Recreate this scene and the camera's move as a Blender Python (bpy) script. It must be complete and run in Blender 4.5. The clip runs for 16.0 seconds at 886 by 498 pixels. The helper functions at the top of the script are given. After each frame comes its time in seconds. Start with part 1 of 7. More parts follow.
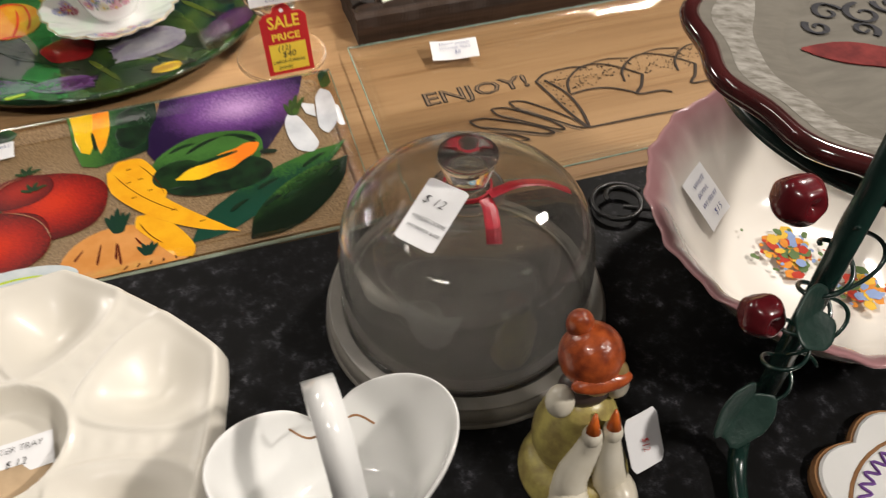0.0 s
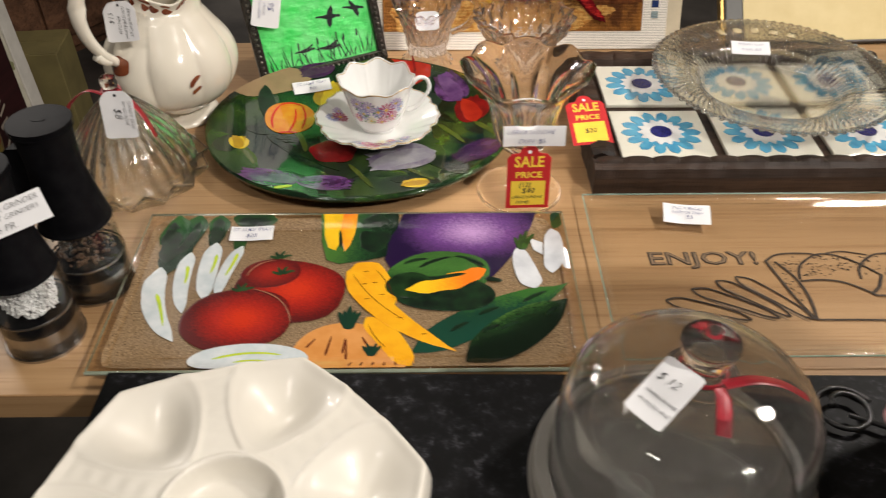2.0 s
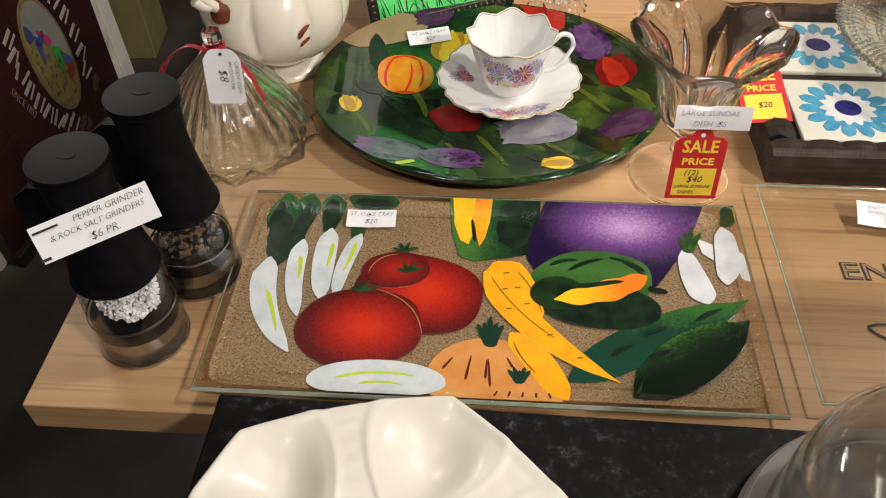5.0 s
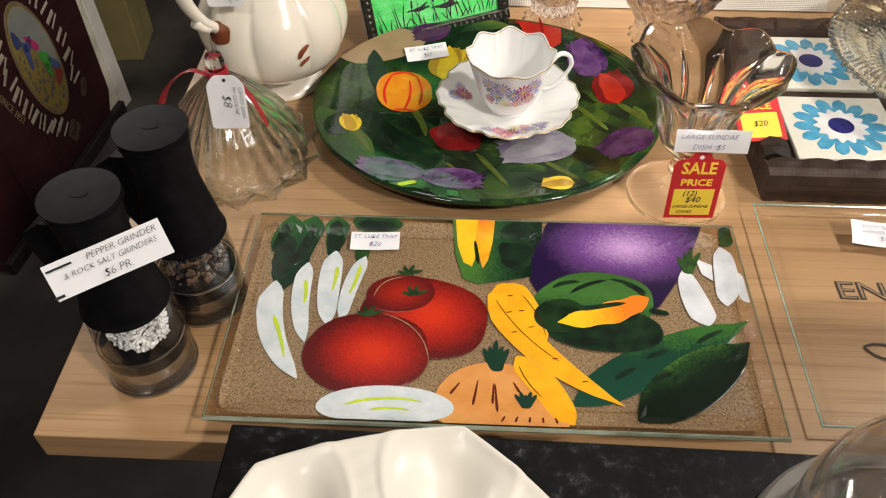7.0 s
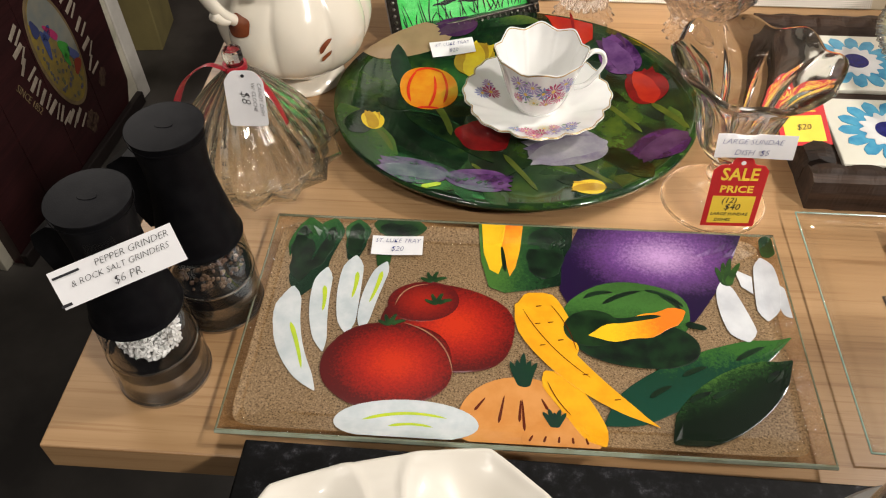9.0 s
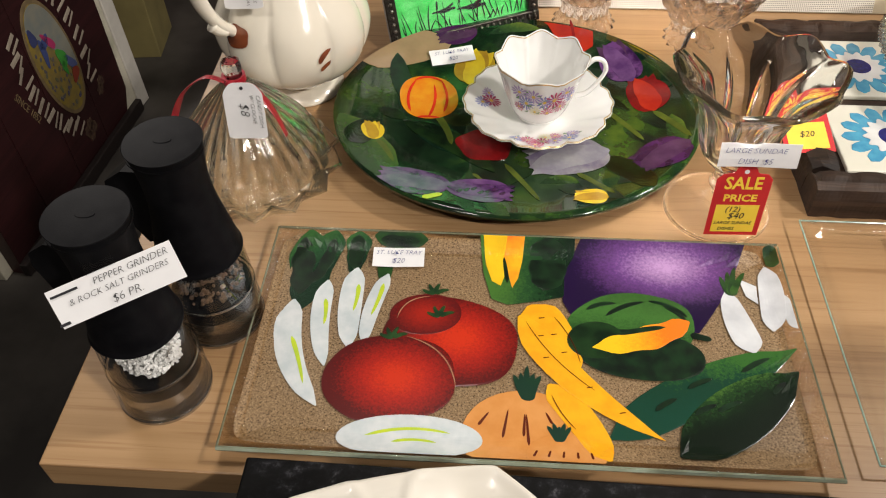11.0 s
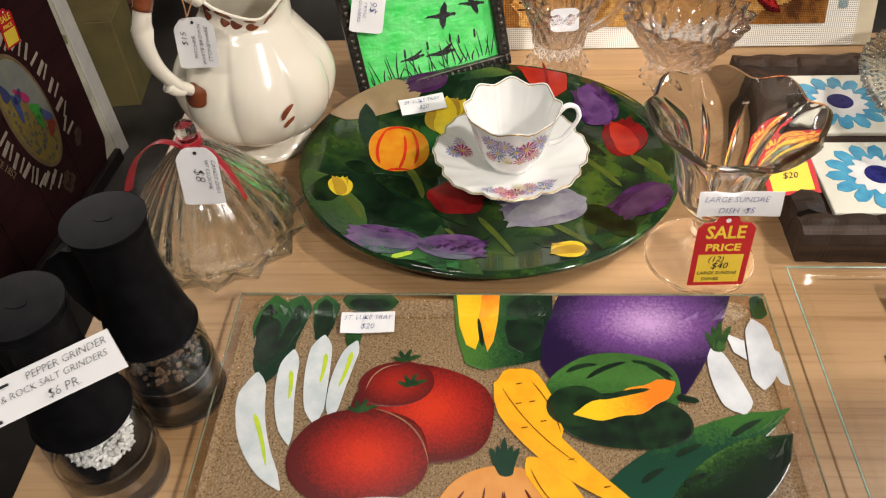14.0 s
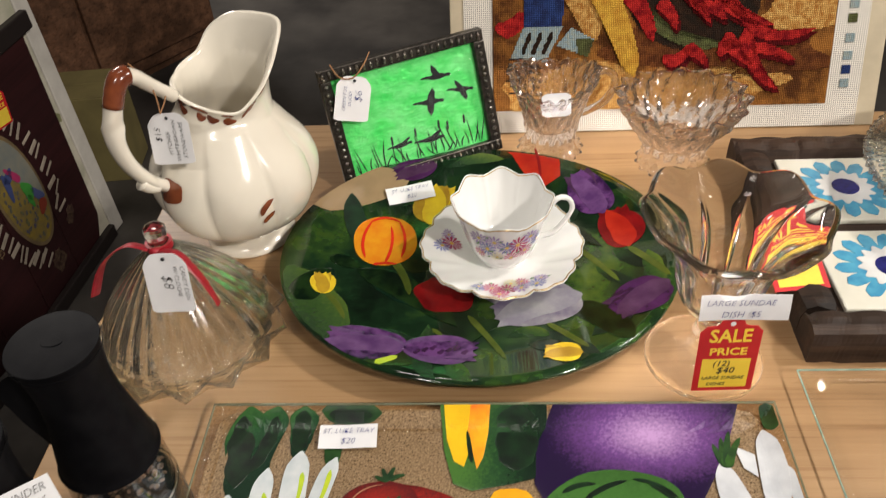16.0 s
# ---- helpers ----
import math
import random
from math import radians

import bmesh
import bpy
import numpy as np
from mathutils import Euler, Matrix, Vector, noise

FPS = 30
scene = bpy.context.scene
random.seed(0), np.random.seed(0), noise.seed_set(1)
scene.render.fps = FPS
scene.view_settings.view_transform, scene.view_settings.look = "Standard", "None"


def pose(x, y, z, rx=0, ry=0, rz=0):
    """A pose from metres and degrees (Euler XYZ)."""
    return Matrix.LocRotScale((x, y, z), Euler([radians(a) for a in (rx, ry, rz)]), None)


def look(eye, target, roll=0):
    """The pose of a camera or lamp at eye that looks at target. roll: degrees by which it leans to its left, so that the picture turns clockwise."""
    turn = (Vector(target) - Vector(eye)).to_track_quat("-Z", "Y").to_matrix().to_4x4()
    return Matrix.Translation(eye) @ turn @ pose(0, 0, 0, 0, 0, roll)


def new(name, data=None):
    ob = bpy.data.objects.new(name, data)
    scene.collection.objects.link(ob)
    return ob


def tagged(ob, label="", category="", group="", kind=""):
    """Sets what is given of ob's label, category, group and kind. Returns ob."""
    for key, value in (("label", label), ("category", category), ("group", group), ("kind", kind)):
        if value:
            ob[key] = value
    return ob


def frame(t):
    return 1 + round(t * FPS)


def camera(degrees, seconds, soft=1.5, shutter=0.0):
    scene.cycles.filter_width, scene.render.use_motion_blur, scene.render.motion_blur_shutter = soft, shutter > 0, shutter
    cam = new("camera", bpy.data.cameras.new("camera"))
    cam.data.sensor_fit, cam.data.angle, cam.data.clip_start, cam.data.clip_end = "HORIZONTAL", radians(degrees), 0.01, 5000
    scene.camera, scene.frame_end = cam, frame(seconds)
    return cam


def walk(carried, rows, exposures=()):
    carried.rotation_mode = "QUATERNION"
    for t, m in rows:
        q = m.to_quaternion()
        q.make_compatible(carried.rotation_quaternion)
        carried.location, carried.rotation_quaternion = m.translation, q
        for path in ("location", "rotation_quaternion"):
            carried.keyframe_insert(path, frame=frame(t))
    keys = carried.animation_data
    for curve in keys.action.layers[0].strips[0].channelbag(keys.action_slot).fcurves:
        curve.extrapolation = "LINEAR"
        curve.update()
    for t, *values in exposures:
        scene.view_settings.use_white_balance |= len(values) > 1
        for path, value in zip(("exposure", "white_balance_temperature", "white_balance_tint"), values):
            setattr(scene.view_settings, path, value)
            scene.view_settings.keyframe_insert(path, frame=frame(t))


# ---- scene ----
cam = camera(57.6, 16.0, soft=1.1, shutter=0.5)
PATH = [
    (0, (-0.087, -0.023, 1.279), (0.289, 1.258, -0.211), -0.9),
    (0.5, (-0.119, -0.047, 1.298), (0.258, 1.339, -0.094), -0.9),
    (1, (-0.122, -0.048, 1.321), (0.114, 1.447, 0.013), 0.2),
    (1.5, (-0.102, -0.027, 1.314), (-0.057, 1.499, 0.022), 0.7),
    (2, (-0.138, -0.013, 1.32), (-0.125, 1.511, 0.025), -0.1),
    (2.5, (-0.224, 0.022, 1.319), (-0.133, 1.542, 0.023), 0.6),
    (3, (-0.244, 0.057, 1.31), (-0.144, 1.545, -0.022), 2.2),
    (3.5, (-0.242, 0.098, 1.298), (-0.22, 1.521, -0.107), 1.6),
    (4, (-0.233, 0.124, 1.294), (-0.296, 1.517, -0.139), -0.0),
    (4.2, (-0.221, 0.122, 1.291), (-0.338, 1.515, -0.139), -1.3),
    (6.3, (-0.246, 0.143, 1.306), (-0.326, 1.507, -0.154), -0.4),
    (6.5, (-0.246, 0.145, 1.313), (-0.319, 1.509, -0.148), -0.3),
    (7, (-0.248, 0.141, 1.319), (-0.321, 1.51, -0.137), -0.5),
    (7.5, (-0.251, 0.144, 1.315), (-0.347, 1.51, -0.142), -0.7),
    (8, (-0.253, 0.159, 1.305), (-0.365, 1.514, -0.162), -0.8),
    (10.5, (-0.262, 0.179, 1.302), (-0.376, 1.531, -0.167), -1.0),
    (11, (-0.26, 0.183, 1.304), (-0.373, 1.54, -0.161), -1.3),
    (11.5, (-0.257, 0.185, 1.304), (-0.364, 1.544, -0.16), -1.3),
    (12, (-0.257, 0.186, 1.303), (-0.357, 1.542, -0.163), -1.3),
    (12.5, (-0.256, 0.187, 1.304), (-0.36, 1.541, -0.164), -1.7),
    (13, (-0.253, 0.187, 1.307), (-0.357, 1.548, -0.155), -2.2),
    (13.5, (-0.249, 0.197, 1.314), (-0.349, 1.583, -0.124), -2.8),
    (14, (-0.239, 0.229, 1.298), (-0.346, 1.638, -0.118), -3.1),
    (14.5, (-0.232, 0.25, 1.29), (-0.368, 1.664, -0.119), -3.8),
    (15, (-0.233, 0.268, 1.286), (-0.383, 1.696, -0.106), -4.2),
    (15.5, (-0.232, 0.277, 1.29), (-0.376, 1.741, -0.065), -4.2),
    (16, (-0.225, 0.286, 1.296), (-0.342, 1.793, -0.013), -3.8),
]
walk(cam, [(t, look(eye, target, roll)) for t, eye, target, roll in PATH], [(0.0, -0.20), (4.0, -0.20), (7.0, -0.08), (16.0, -0.08)])

# ---------------- light ----------------
world = bpy.data.worlds.new("world")
scene.world = world
world.use_nodes = True
world.node_tree.nodes["Background"].inputs[0].default_value = (1.0, 0.86, 0.7, 1)
world.node_tree.nodes["Background"].inputs[1].default_value = 0.09


def area_lamp(name, eye, target, watts, sx, sy, colour):
    d = bpy.data.lights.new(name, "AREA")
    d.shape, d.size, d.size_y, d.energy, d.color = "RECTANGLE", sx, sy, watts, colour
    ob = new(name, d)
    ob.matrix_world = look(eye, target)
    return ob


WARM = (1.0, 0.925, 0.85)
area_lamp("ceiling_lamp_main", (1.15, 1.05, 2.3), (0.0, 0.75, 0.75), 27, 0.17, 0.17, WARM)
area_lamp("ceiling_lamp_left", (-0.95, -0.55, 2.7), (-0.2, 0.7, 0.75), 12, 0.4, 0.10, WARM)
area_lamp("ceiling_lamp_right", (1.5, -1.0, 2.8), (-0.1, 0.6, 0.75), 66, 0.24, 0.14, WARM)
# Added fill, no known fittings: glints on the glass, light on the crate face.
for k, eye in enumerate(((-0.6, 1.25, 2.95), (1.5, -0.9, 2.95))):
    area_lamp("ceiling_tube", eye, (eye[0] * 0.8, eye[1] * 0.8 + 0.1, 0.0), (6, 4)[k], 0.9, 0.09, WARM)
# Invented lamp that lifts the background behind the table.
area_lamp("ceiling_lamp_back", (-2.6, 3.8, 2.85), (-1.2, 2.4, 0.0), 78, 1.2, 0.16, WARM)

# ---------------- materials ----------------


def nodes_of(name):
    m = bpy.data.materials.new(name)
    m.use_nodes = True
    nt = m.node_tree
    return m, nt, nt.nodes["Principled BSDF"]


def noise_node(nt, scale, detail=4, stretch=(1, 1, 1), kind="Object", rough=0.55):
    tc = nt.nodes.new("ShaderNodeTexCoord")
    mp = nt.nodes.new("ShaderNodeMapping")
    mp.inputs["Scale"].default_value = stretch
    n = nt.nodes.new("ShaderNodeTexNoise")
    n.inputs["Scale"].default_value, n.inputs["Detail"].default_value, n.inputs["Roughness"].default_value = scale, detail, rough
    nt.links.new(tc.outputs[kind], mp.inputs[0])
    nt.links.new(mp.outputs[0], n.inputs["Vector"])
    return n


def ramp_node(nt, fac, stops):
    r = nt.nodes.new("ShaderNodeValToRGB")
    e = r.color_ramp.elements
    while len(e) < len(stops):
        e.new(0.5)
    for el, (p, c) in zip(e, stops):
        el.position, el.color = p, (*c, 1)
    nt.links.new(fac, r.inputs[0])
    return r


def add_bump(nt, b, height, strength, distance):
    bp = nt.nodes.new("ShaderNodeBump")
    bp.inputs["Strength"].default_value, bp.inputs["Distance"].default_value = strength, distance
    nt.links.new(height, bp.inputs["Height"])
    nt.links.new(bp.outputs[0], b.inputs["Normal"])


def mat(name, col, col2=None, rough=0.5, metal=0.0, scale=60, bump=0.0, dist=0.001, bscale=None, coat=0.0, stretch=(1, 1, 1), detail=4, lo=0.35, hi=0.65, spec=0.5):
    m, nt, b = nodes_of(name)
    b.inputs["Roughness"].default_value, b.inputs["Metallic"].default_value = rough, metal
    b.inputs["Coat Weight"].default_value, b.inputs["Coat Roughness"].default_value = coat, 0.06
    b.inputs["Specular IOR Level"].default_value = spec
    n = noise_node(nt, scale, detail, stretch)
    r = ramp_node(nt, n.outputs[0], [(lo, col), (hi, col2 or tuple(c * 0.86 for c in col))])
    nt.links.new(r.outputs[0], b.inputs["Base Color"])
    if bump:
        add_bump(nt, b, noise_node(nt, bscale or scale * 4, 3, stretch).outputs[0], bump, dist)
    return m


def radial_mat(name, inner, outer, rough=0.28, power=1.0, speck=220.0, amount=0.35, centre=(0.5, 0.5), mid=None):
    """Pigment that fades from the middle of a piece to its rim, with the grain of glass powder."""
    m, nt, b = nodes_of(name)
    b.inputs["Roughness"].default_value = rough
    b.inputs["Coat Weight"].default_value = 0.1
    tc = nt.nodes.new("ShaderNodeTexCoord")
    mp = nt.nodes.new("ShaderNodeMapping")
    mp.inputs["Location"].default_value, mp.inputs["Scale"].default_value = (-2 * centre[0], -2 * centre[1], 0), (2, 2, 0)
    g = nt.nodes.new("ShaderNodeVectorMath")
    g.operation = "LENGTH"
    nt.links.new(tc.outputs["Generated"], mp.inputs[0])
    nt.links.new(mp.outputs[0], g.inputs[0])
    n = noise_node(nt, speck, 3)
    ma = nt.nodes.new("ShaderNodeMath")
    ma.operation = "MULTIPLY_ADD"
    ma.inputs[1].default_value, ma.inputs[2].default_value = amount, -amount / 2
    nt.links.new(n.outputs[0], ma.inputs[0])
    ad = nt.nodes.new("ShaderNodeMath")
    ad.operation = "ADD"
    nt.links.new(g.outputs["Value"], ad.inputs[0])
    nt.links.new(ma.outputs[0], ad.inputs[1])
    r = ramp_node(nt, ad.outputs[0], [(0.15 * power, inner)] + ([(0.5, mid)] if mid else []) + [(0.95, outer)])
    nt.links.new(r.outputs[0], b.inputs["Base Color"])
    return m


def fade_mat(name, stops, way=(0.0, 1.0), speck=420.0, amount=0.55, rough=0.25):
    """Glass powder sifted from one colour into the next across a piece, along way, with visible grains."""
    m, nt, b = nodes_of(name)
    b.inputs["Roughness"].default_value, b.inputs["Coat Weight"].default_value = rough, 0.15
    tc = nt.nodes.new("ShaderNodeTexCoord")
    d = nt.nodes.new("ShaderNodeVectorMath")
    d.operation = "DOT_PRODUCT"
    d.inputs[1].default_value = (way[0], way[1], 0.0)
    nt.links.new(tc.outputs["Generated"], d.inputs[0])
    fine, broad = noise_node(nt, speck, 3, rough=0.7), noise_node(nt, 38, 4)
    total = d.outputs["Value"]
    for n, k in ((fine, amount), (broad, amount * 0.6)):
        ma = nt.nodes.new("ShaderNodeMath")
        ma.operation = "MULTIPLY_ADD"
        ma.inputs[1].default_value, ma.inputs[2].default_value = k, -k / 2
        nt.links.new(n.outputs[0], ma.inputs[0])
        ad = nt.nodes.new("ShaderNodeMath")
        ad.operation = "ADD"
        nt.links.new(total, ad.inputs[0])
        nt.links.new(ma.outputs[0], ad.inputs[1])
        total = ad.outputs[0]
    nt.links.new(ramp_node(nt, total, stops).outputs[0], b.inputs["Base Color"])
    add_bump(nt, b, fine.outputs[0], 0.12, 0.0004)
    return m


def thin_glass(name, tint=(0.96, 0.97, 0.95), ior=1.45, bump=0.0, bscale=300, rough=0.02, boost=0.0, grain=None):
    """Glass so thin that it bends no ray: clear, with a gloss that follows Fresnel."""
    m = bpy.data.materials.new(name)
    m.use_nodes = True
    nt = m.node_tree
    nt.nodes.remove(nt.nodes["Principled BSDF"])
    tr = nt.nodes.new("ShaderNodeBsdfTransparent")
    tr.inputs[0].default_value = (*tint, 1)
    if grain:
        gr = ramp_node(nt, noise_node(nt, bscale, 3, rough=0.7).outputs[0], [(0.38, grain), (0.6, tint)])
        nt.links.new(gr.outputs[0], tr.inputs[0])
    gl = nt.nodes.new("ShaderNodeBsdfGlossy")
    gl.inputs["Roughness"].default_value = rough
    lw = nt.nodes.new("ShaderNodeLayerWeight")
    lw.inputs[0].default_value = 0.5
    pw = nt.nodes.new("ShaderNodeMath")
    pw.operation = "POWER"
    pw.inputs[1].default_value = 4.0
    fr = nt.nodes.new("ShaderNodeMath")
    fr.operation = "MULTIPLY_ADD"
    fr.inputs[1].default_value, fr.inputs[2].default_value = 0.8, ((ior - 1) / (ior + 1)) ** 2 + boost
    nt.links.new(lw.outputs["Facing"], pw.inputs[0])
    nt.links.new(pw.outputs[0], fr.inputs[0])
    mx = nt.nodes.new("ShaderNodeMixShader")
    nt.links.new(fr.outputs[0], mx.inputs[0])
    nt.links.new(tr.outputs[0], mx.inputs[1])
    nt.links.new(gl.outputs[0], mx.inputs[2])
    if bump:
        bp = nt.nodes.new("ShaderNodeBump")
        bp.inputs["Strength"].default_value, bp.inputs["Distance"].default_value = bump, 0.002
        nt.links.new(noise_node(nt, bscale, 2).outputs[0], bp.inputs["Height"])
        nt.links.new(bp.outputs[0], gl.inputs["Normal"])
    nt.links.new(mx.outputs[0], nt.nodes["Material Output"].inputs[0])
    return m


def thick_glass(name, tint=(0.97, 0.98, 0.97), clear=0.3, rough=0.0, ior=1.5, bump=0.0, bscale=200, gloss=0.0):
    """Moulded glass that bends light, with a share of clear passage so that its shadow stays light."""
    m = bpy.data.materials.new(name)
    m.use_nodes = True
    nt = m.node_tree
    nt.nodes.remove(nt.nodes["Principled BSDF"])
    g = nt.nodes.new("ShaderNodeBsdfGlass")
    g.inputs["Color"].default_value, g.inputs["IOR"].default_value, g.inputs["Roughness"].default_value = (*tint, 1), ior, rough
    tr = nt.nodes.new("ShaderNodeBsdfTransparent")
    mx = nt.nodes.new("ShaderNodeMixShader")
    mx.inputs[0].default_value = clear
    if bump:
        bp = nt.nodes.new("ShaderNodeBump")
        bp.inputs["Strength"].default_value, bp.inputs["Distance"].default_value = bump, 0.003
        nt.links.new(noise_node(nt, bscale, 2).outputs[0], bp.inputs["Height"])
        nt.links.new(bp.outputs[0], g.inputs["Normal"])
    nt.links.new(g.outputs[0], mx.inputs[1])
    nt.links.new(tr.outputs[0], mx.inputs[2])
    last = mx
    if gloss:
        gl = nt.nodes.new("ShaderNodeBsdfGlossy")
        gl.inputs["Roughness"].default_value = 0.06
        last = nt.nodes.new("ShaderNodeMixShader")
        last.inputs[0].default_value = gloss
        nt.links.new(mx.outputs[0], last.inputs[1])
        nt.links.new(gl.outputs[0], last.inputs[2])
    nt.links.new(last.outputs[0], nt.nodes["Material Output"].inputs[0])
    return m


def wood_mat(name, a, b2, c, rough=0.45, scale=1.0, bump=0.15, pore_tone=(0.62, 0.55, 0.48), spec=0.5):
    """Fine straight grain along x, with broader bands of tone."""
    m, nt, b = nodes_of(name)
    fine = noise_node(nt, 42 * scale, 6, (0.05, 1.6, 1.6), rough=0.65)
    broad = noise_node(nt, 7 * scale, 3, (0.12, 1.5, 1.5))
    mx = nt.nodes.new("ShaderNodeMath")
    mx.operation = "MULTIPLY_ADD"
    mx.inputs[1].default_value = 0.5
    nt.links.new(broad.outputs[0], mx.inputs[0])
    h = nt.nodes.new("ShaderNodeMath")
    h.operation = "MULTIPLY"
    h.inputs[1].default_value = 0.5
    nt.links.new(fine.outputs[0], h.inputs[0])
    nt.links.new(h.outputs[0], mx.inputs[2])
    pore = noise_node(nt, 150 * scale, 3, (0.03, 1.5, 1.5), rough=0.7)
    pr = ramp_node(nt, pore.outputs[0], [(0.34, pore_tone), (0.46, (1, 1, 1))])
    r0 = ramp_node(nt, mx.outputs[0], [(0.38, c), (0.5, b2), (0.60, a)])
    r = nt.nodes.new("ShaderNodeVectorMath")
    r.operation = "MULTIPLY"
    nt.links.new(r0.outputs[0], r.inputs[0])
    nt.links.new(pr.outputs[0], r.inputs[1])
    nt.links.new(r.outputs[0], b.inputs["Base Color"])
    b.inputs["Roughness"].default_value, b.inputs["Specular IOR Level"].default_value = rough, spec
    add_bump(nt, b, fine.outputs[0], bump, 0.0006)
    return m


M_board = wood_mat("pale_maple", (0.40, 0.248, 0.122), (0.352, 0.212, 0.100), (0.285, 0.164, 0.074), rough=0.38, bump=0.08, pore_tone=(0.80, 0.74, 0.68))
M_darkwood = wood_mat("dark_carved_wood", (0.055, 0.031, 0.019), (0.030, 0.017, 0.011), (0.010, 0.006, 0.004), rough=0.6, spec=0.3, scale=1.6, bump=0.5)
M_cabinet = wood_mat("brown_cabinet_wood", (0.20, 0.10, 0.055), (0.13, 0.064, 0.036), (0.06, 0.03, 0.017), rough=0.35, scale=0.5)
M_concrete = mat("grey_concrete", (0.072, 0.064, 0.056), (0.022, 0.019, 0.017), rough=0.55, scale=4, bump=0.2, detail=8)
M_wall = mat("shop_wall_paint", (0.14, 0.125, 0.11), (0.11, 0.10, 0.088), rough=0.8, scale=2)
M_ceiling = mat("ceiling_tile_grey", (0.2, 0.19, 0.18), rough=0.9, scale=8)
M_white = mat("white_porcelain", (0.80, 0.80, 0.78), (0.77, 0.77, 0.75), rough=0.12, scale=12, coat=0.4)
M_cream = mat("cream_glaze", (0.78, 0.73, 0.62), (0.74, 0.68, 0.57), rough=0.16, scale=9, coat=0.5)
M_oyster = mat("ivory_glaze", (0.72, 0.685, 0.605), (0.69, 0.65, 0.57), rough=0.38, scale=9, coat=0.12)
M_brown = mat("brown_glaze", (0.23, 0.062, 0.024), (0.13, 0.032, 0.014), rough=0.2, scale=60, coat=0.4)
M_blackplastic = mat("black_plastic", (0.004, 0.004, 0.005), (0.007, 0.007, 0.008), spec=0.05, rough=0.5, scale=80, bump=0.1, bscale=900)
M_chrome = mat("mirrored_steel", (0.44, 0.43, 0.42), (0.36, 0.35, 0.34), rough=0.26, metal=1.0, scale=30)
M_paper = mat("white_card", (0.82, 0.82, 0.83), (0.78, 0.78, 0.79), rough=0.85, scale=40)
M_ink = mat("blue_ink", (0.04, 0.05, 0.22), rough=0.8)
M_inkblack = mat("black_ink", (0.02, 0.02, 0.025), rough=0.8)
M_red = mat("red_card", (0.56, 0.014, 0.018), (0.5, 0.012, 0.015), rough=0.6, scale=40)
M_yellowcard = mat("yellow_card", (0.90, 0.66, 0.06), (0.86, 0.6, 0.05), rough=0.6, scale=40)
M_tape = thin_glass("clear_tape", (0.93, 0.94, 0.95), rough=0.15)
M_ribbon = mat("dark_red_ribbon", (0.34, 0.008, 0.020), (0.24, 0.005, 0.014), rough=0.4, scale=200)
M_string = mat("twine", (0.33, 0.17, 0.08), (0.25, 0.12, 0.05), rough=0.9, scale=300)
M_gold = mat("gold_edge", (0.55, 0.36, 0.12), (0.4, 0.25, 0.08), rough=0.3, metal=0.9, scale=80)
M_pewter = mat("pewter", (0.34, 0.31, 0.27), (0.05, 0.045, 0.04), rough=0.28, metal=1.0, scale=420, bump=0.6, dist=0.002, bscale=500)
M_trayglass = thin_glass("tray_glass", (0.985, 0.965, 0.93), bump=0.35, bscale=640, rough=0.08, grain=(0.86, 0.80, 0.70))
M_clear = thin_glass("clear_sheet_glass", (1.0, 1.0, 0.995), bump=0.02, bscale=20)
M_rimglass = mat("pale_green_rim_glass", (0.28, 0.33, 0.26), (0.22, 0.24, 0.17), rough=0.15, scale=50, coat=0.5)
M_edge = mat("green_glass_edge", (0.22, 0.36, 0.30), (0.35, 0.48, 0.4), rough=0.1, scale=90, coat=0.5)
M_dome = thin_glass("dome_glass", (0.985, 0.985, 0.98), ior=1.5)
M_domeglass = thick_glass("blown_glass", (0.985, 0.985, 0.98), clear=0.22, ior=1.48)
M_crystal = thick_glass("pressed_glass", (0.995, 0.995, 0.99), clear=0.03)
M_cloche = thick_glass("fluted_glass", (0.985, 0.99, 0.97), clear=0.05, gloss=0.09, ior=1.5)
M_crystal2 = thick_glass("cut_crystal", (1.0, 0.985, 0.99), clear=0.10, gloss=0.20, bump=0.25, bscale=170)
M_hob = thick_glass("hobnail_glass", (0.985, 0.988, 0.985), clear=0.42, gloss=0.12, rough=0.02)
M_marble = mat("grey_marble", (0.25, 0.235, 0.21), (0.18, 0.168, 0.148), rough=0.28, scale=22, detail=8)
M_green = mat("green_enamel", (0.006, 0.026, 0.02), (0.004, 0.016, 0.013), rough=0.25, scale=60, coat=0.3)
M_wire = mat("black_wire", (0.012, 0.012, 0.012), rough=0.35)


def granite():
    m, nt, b = nodes_of("black_speckled_laminate")
    n1 = noise_node(nt, 190, 9, rough=0.75)
    n2 = noise_node(nt, 70, 3)
    mx = nt.nodes.new("ShaderNodeMath")
    mx.operation = "MULTIPLY"
    nt.links.new(n1.outputs[0], mx.inputs[0])
    nt.links.new(n2.outputs[0], mx.inputs[1])
    r = ramp_node(nt, mx.outputs[0], [(0.22, (0.003, 0.003, 0.003)), (0.30, (0.008, 0.008, 0.009)), (0.37, (0.030, 0.030, 0.034)), (0.46, (0.12, 0.12, 0.13))])
    nt.links.new(r.outputs[0], b.inputs["Base Color"])
    b.inputs["Roughness"].default_value, b.inputs["Specular IOR Level"].default_value = 0.5, 0.15
    add_bump(nt, b, noise_node(nt, 900, 2).outputs[0], 0.1, 0.0004)
    return m


M_granite = granite()


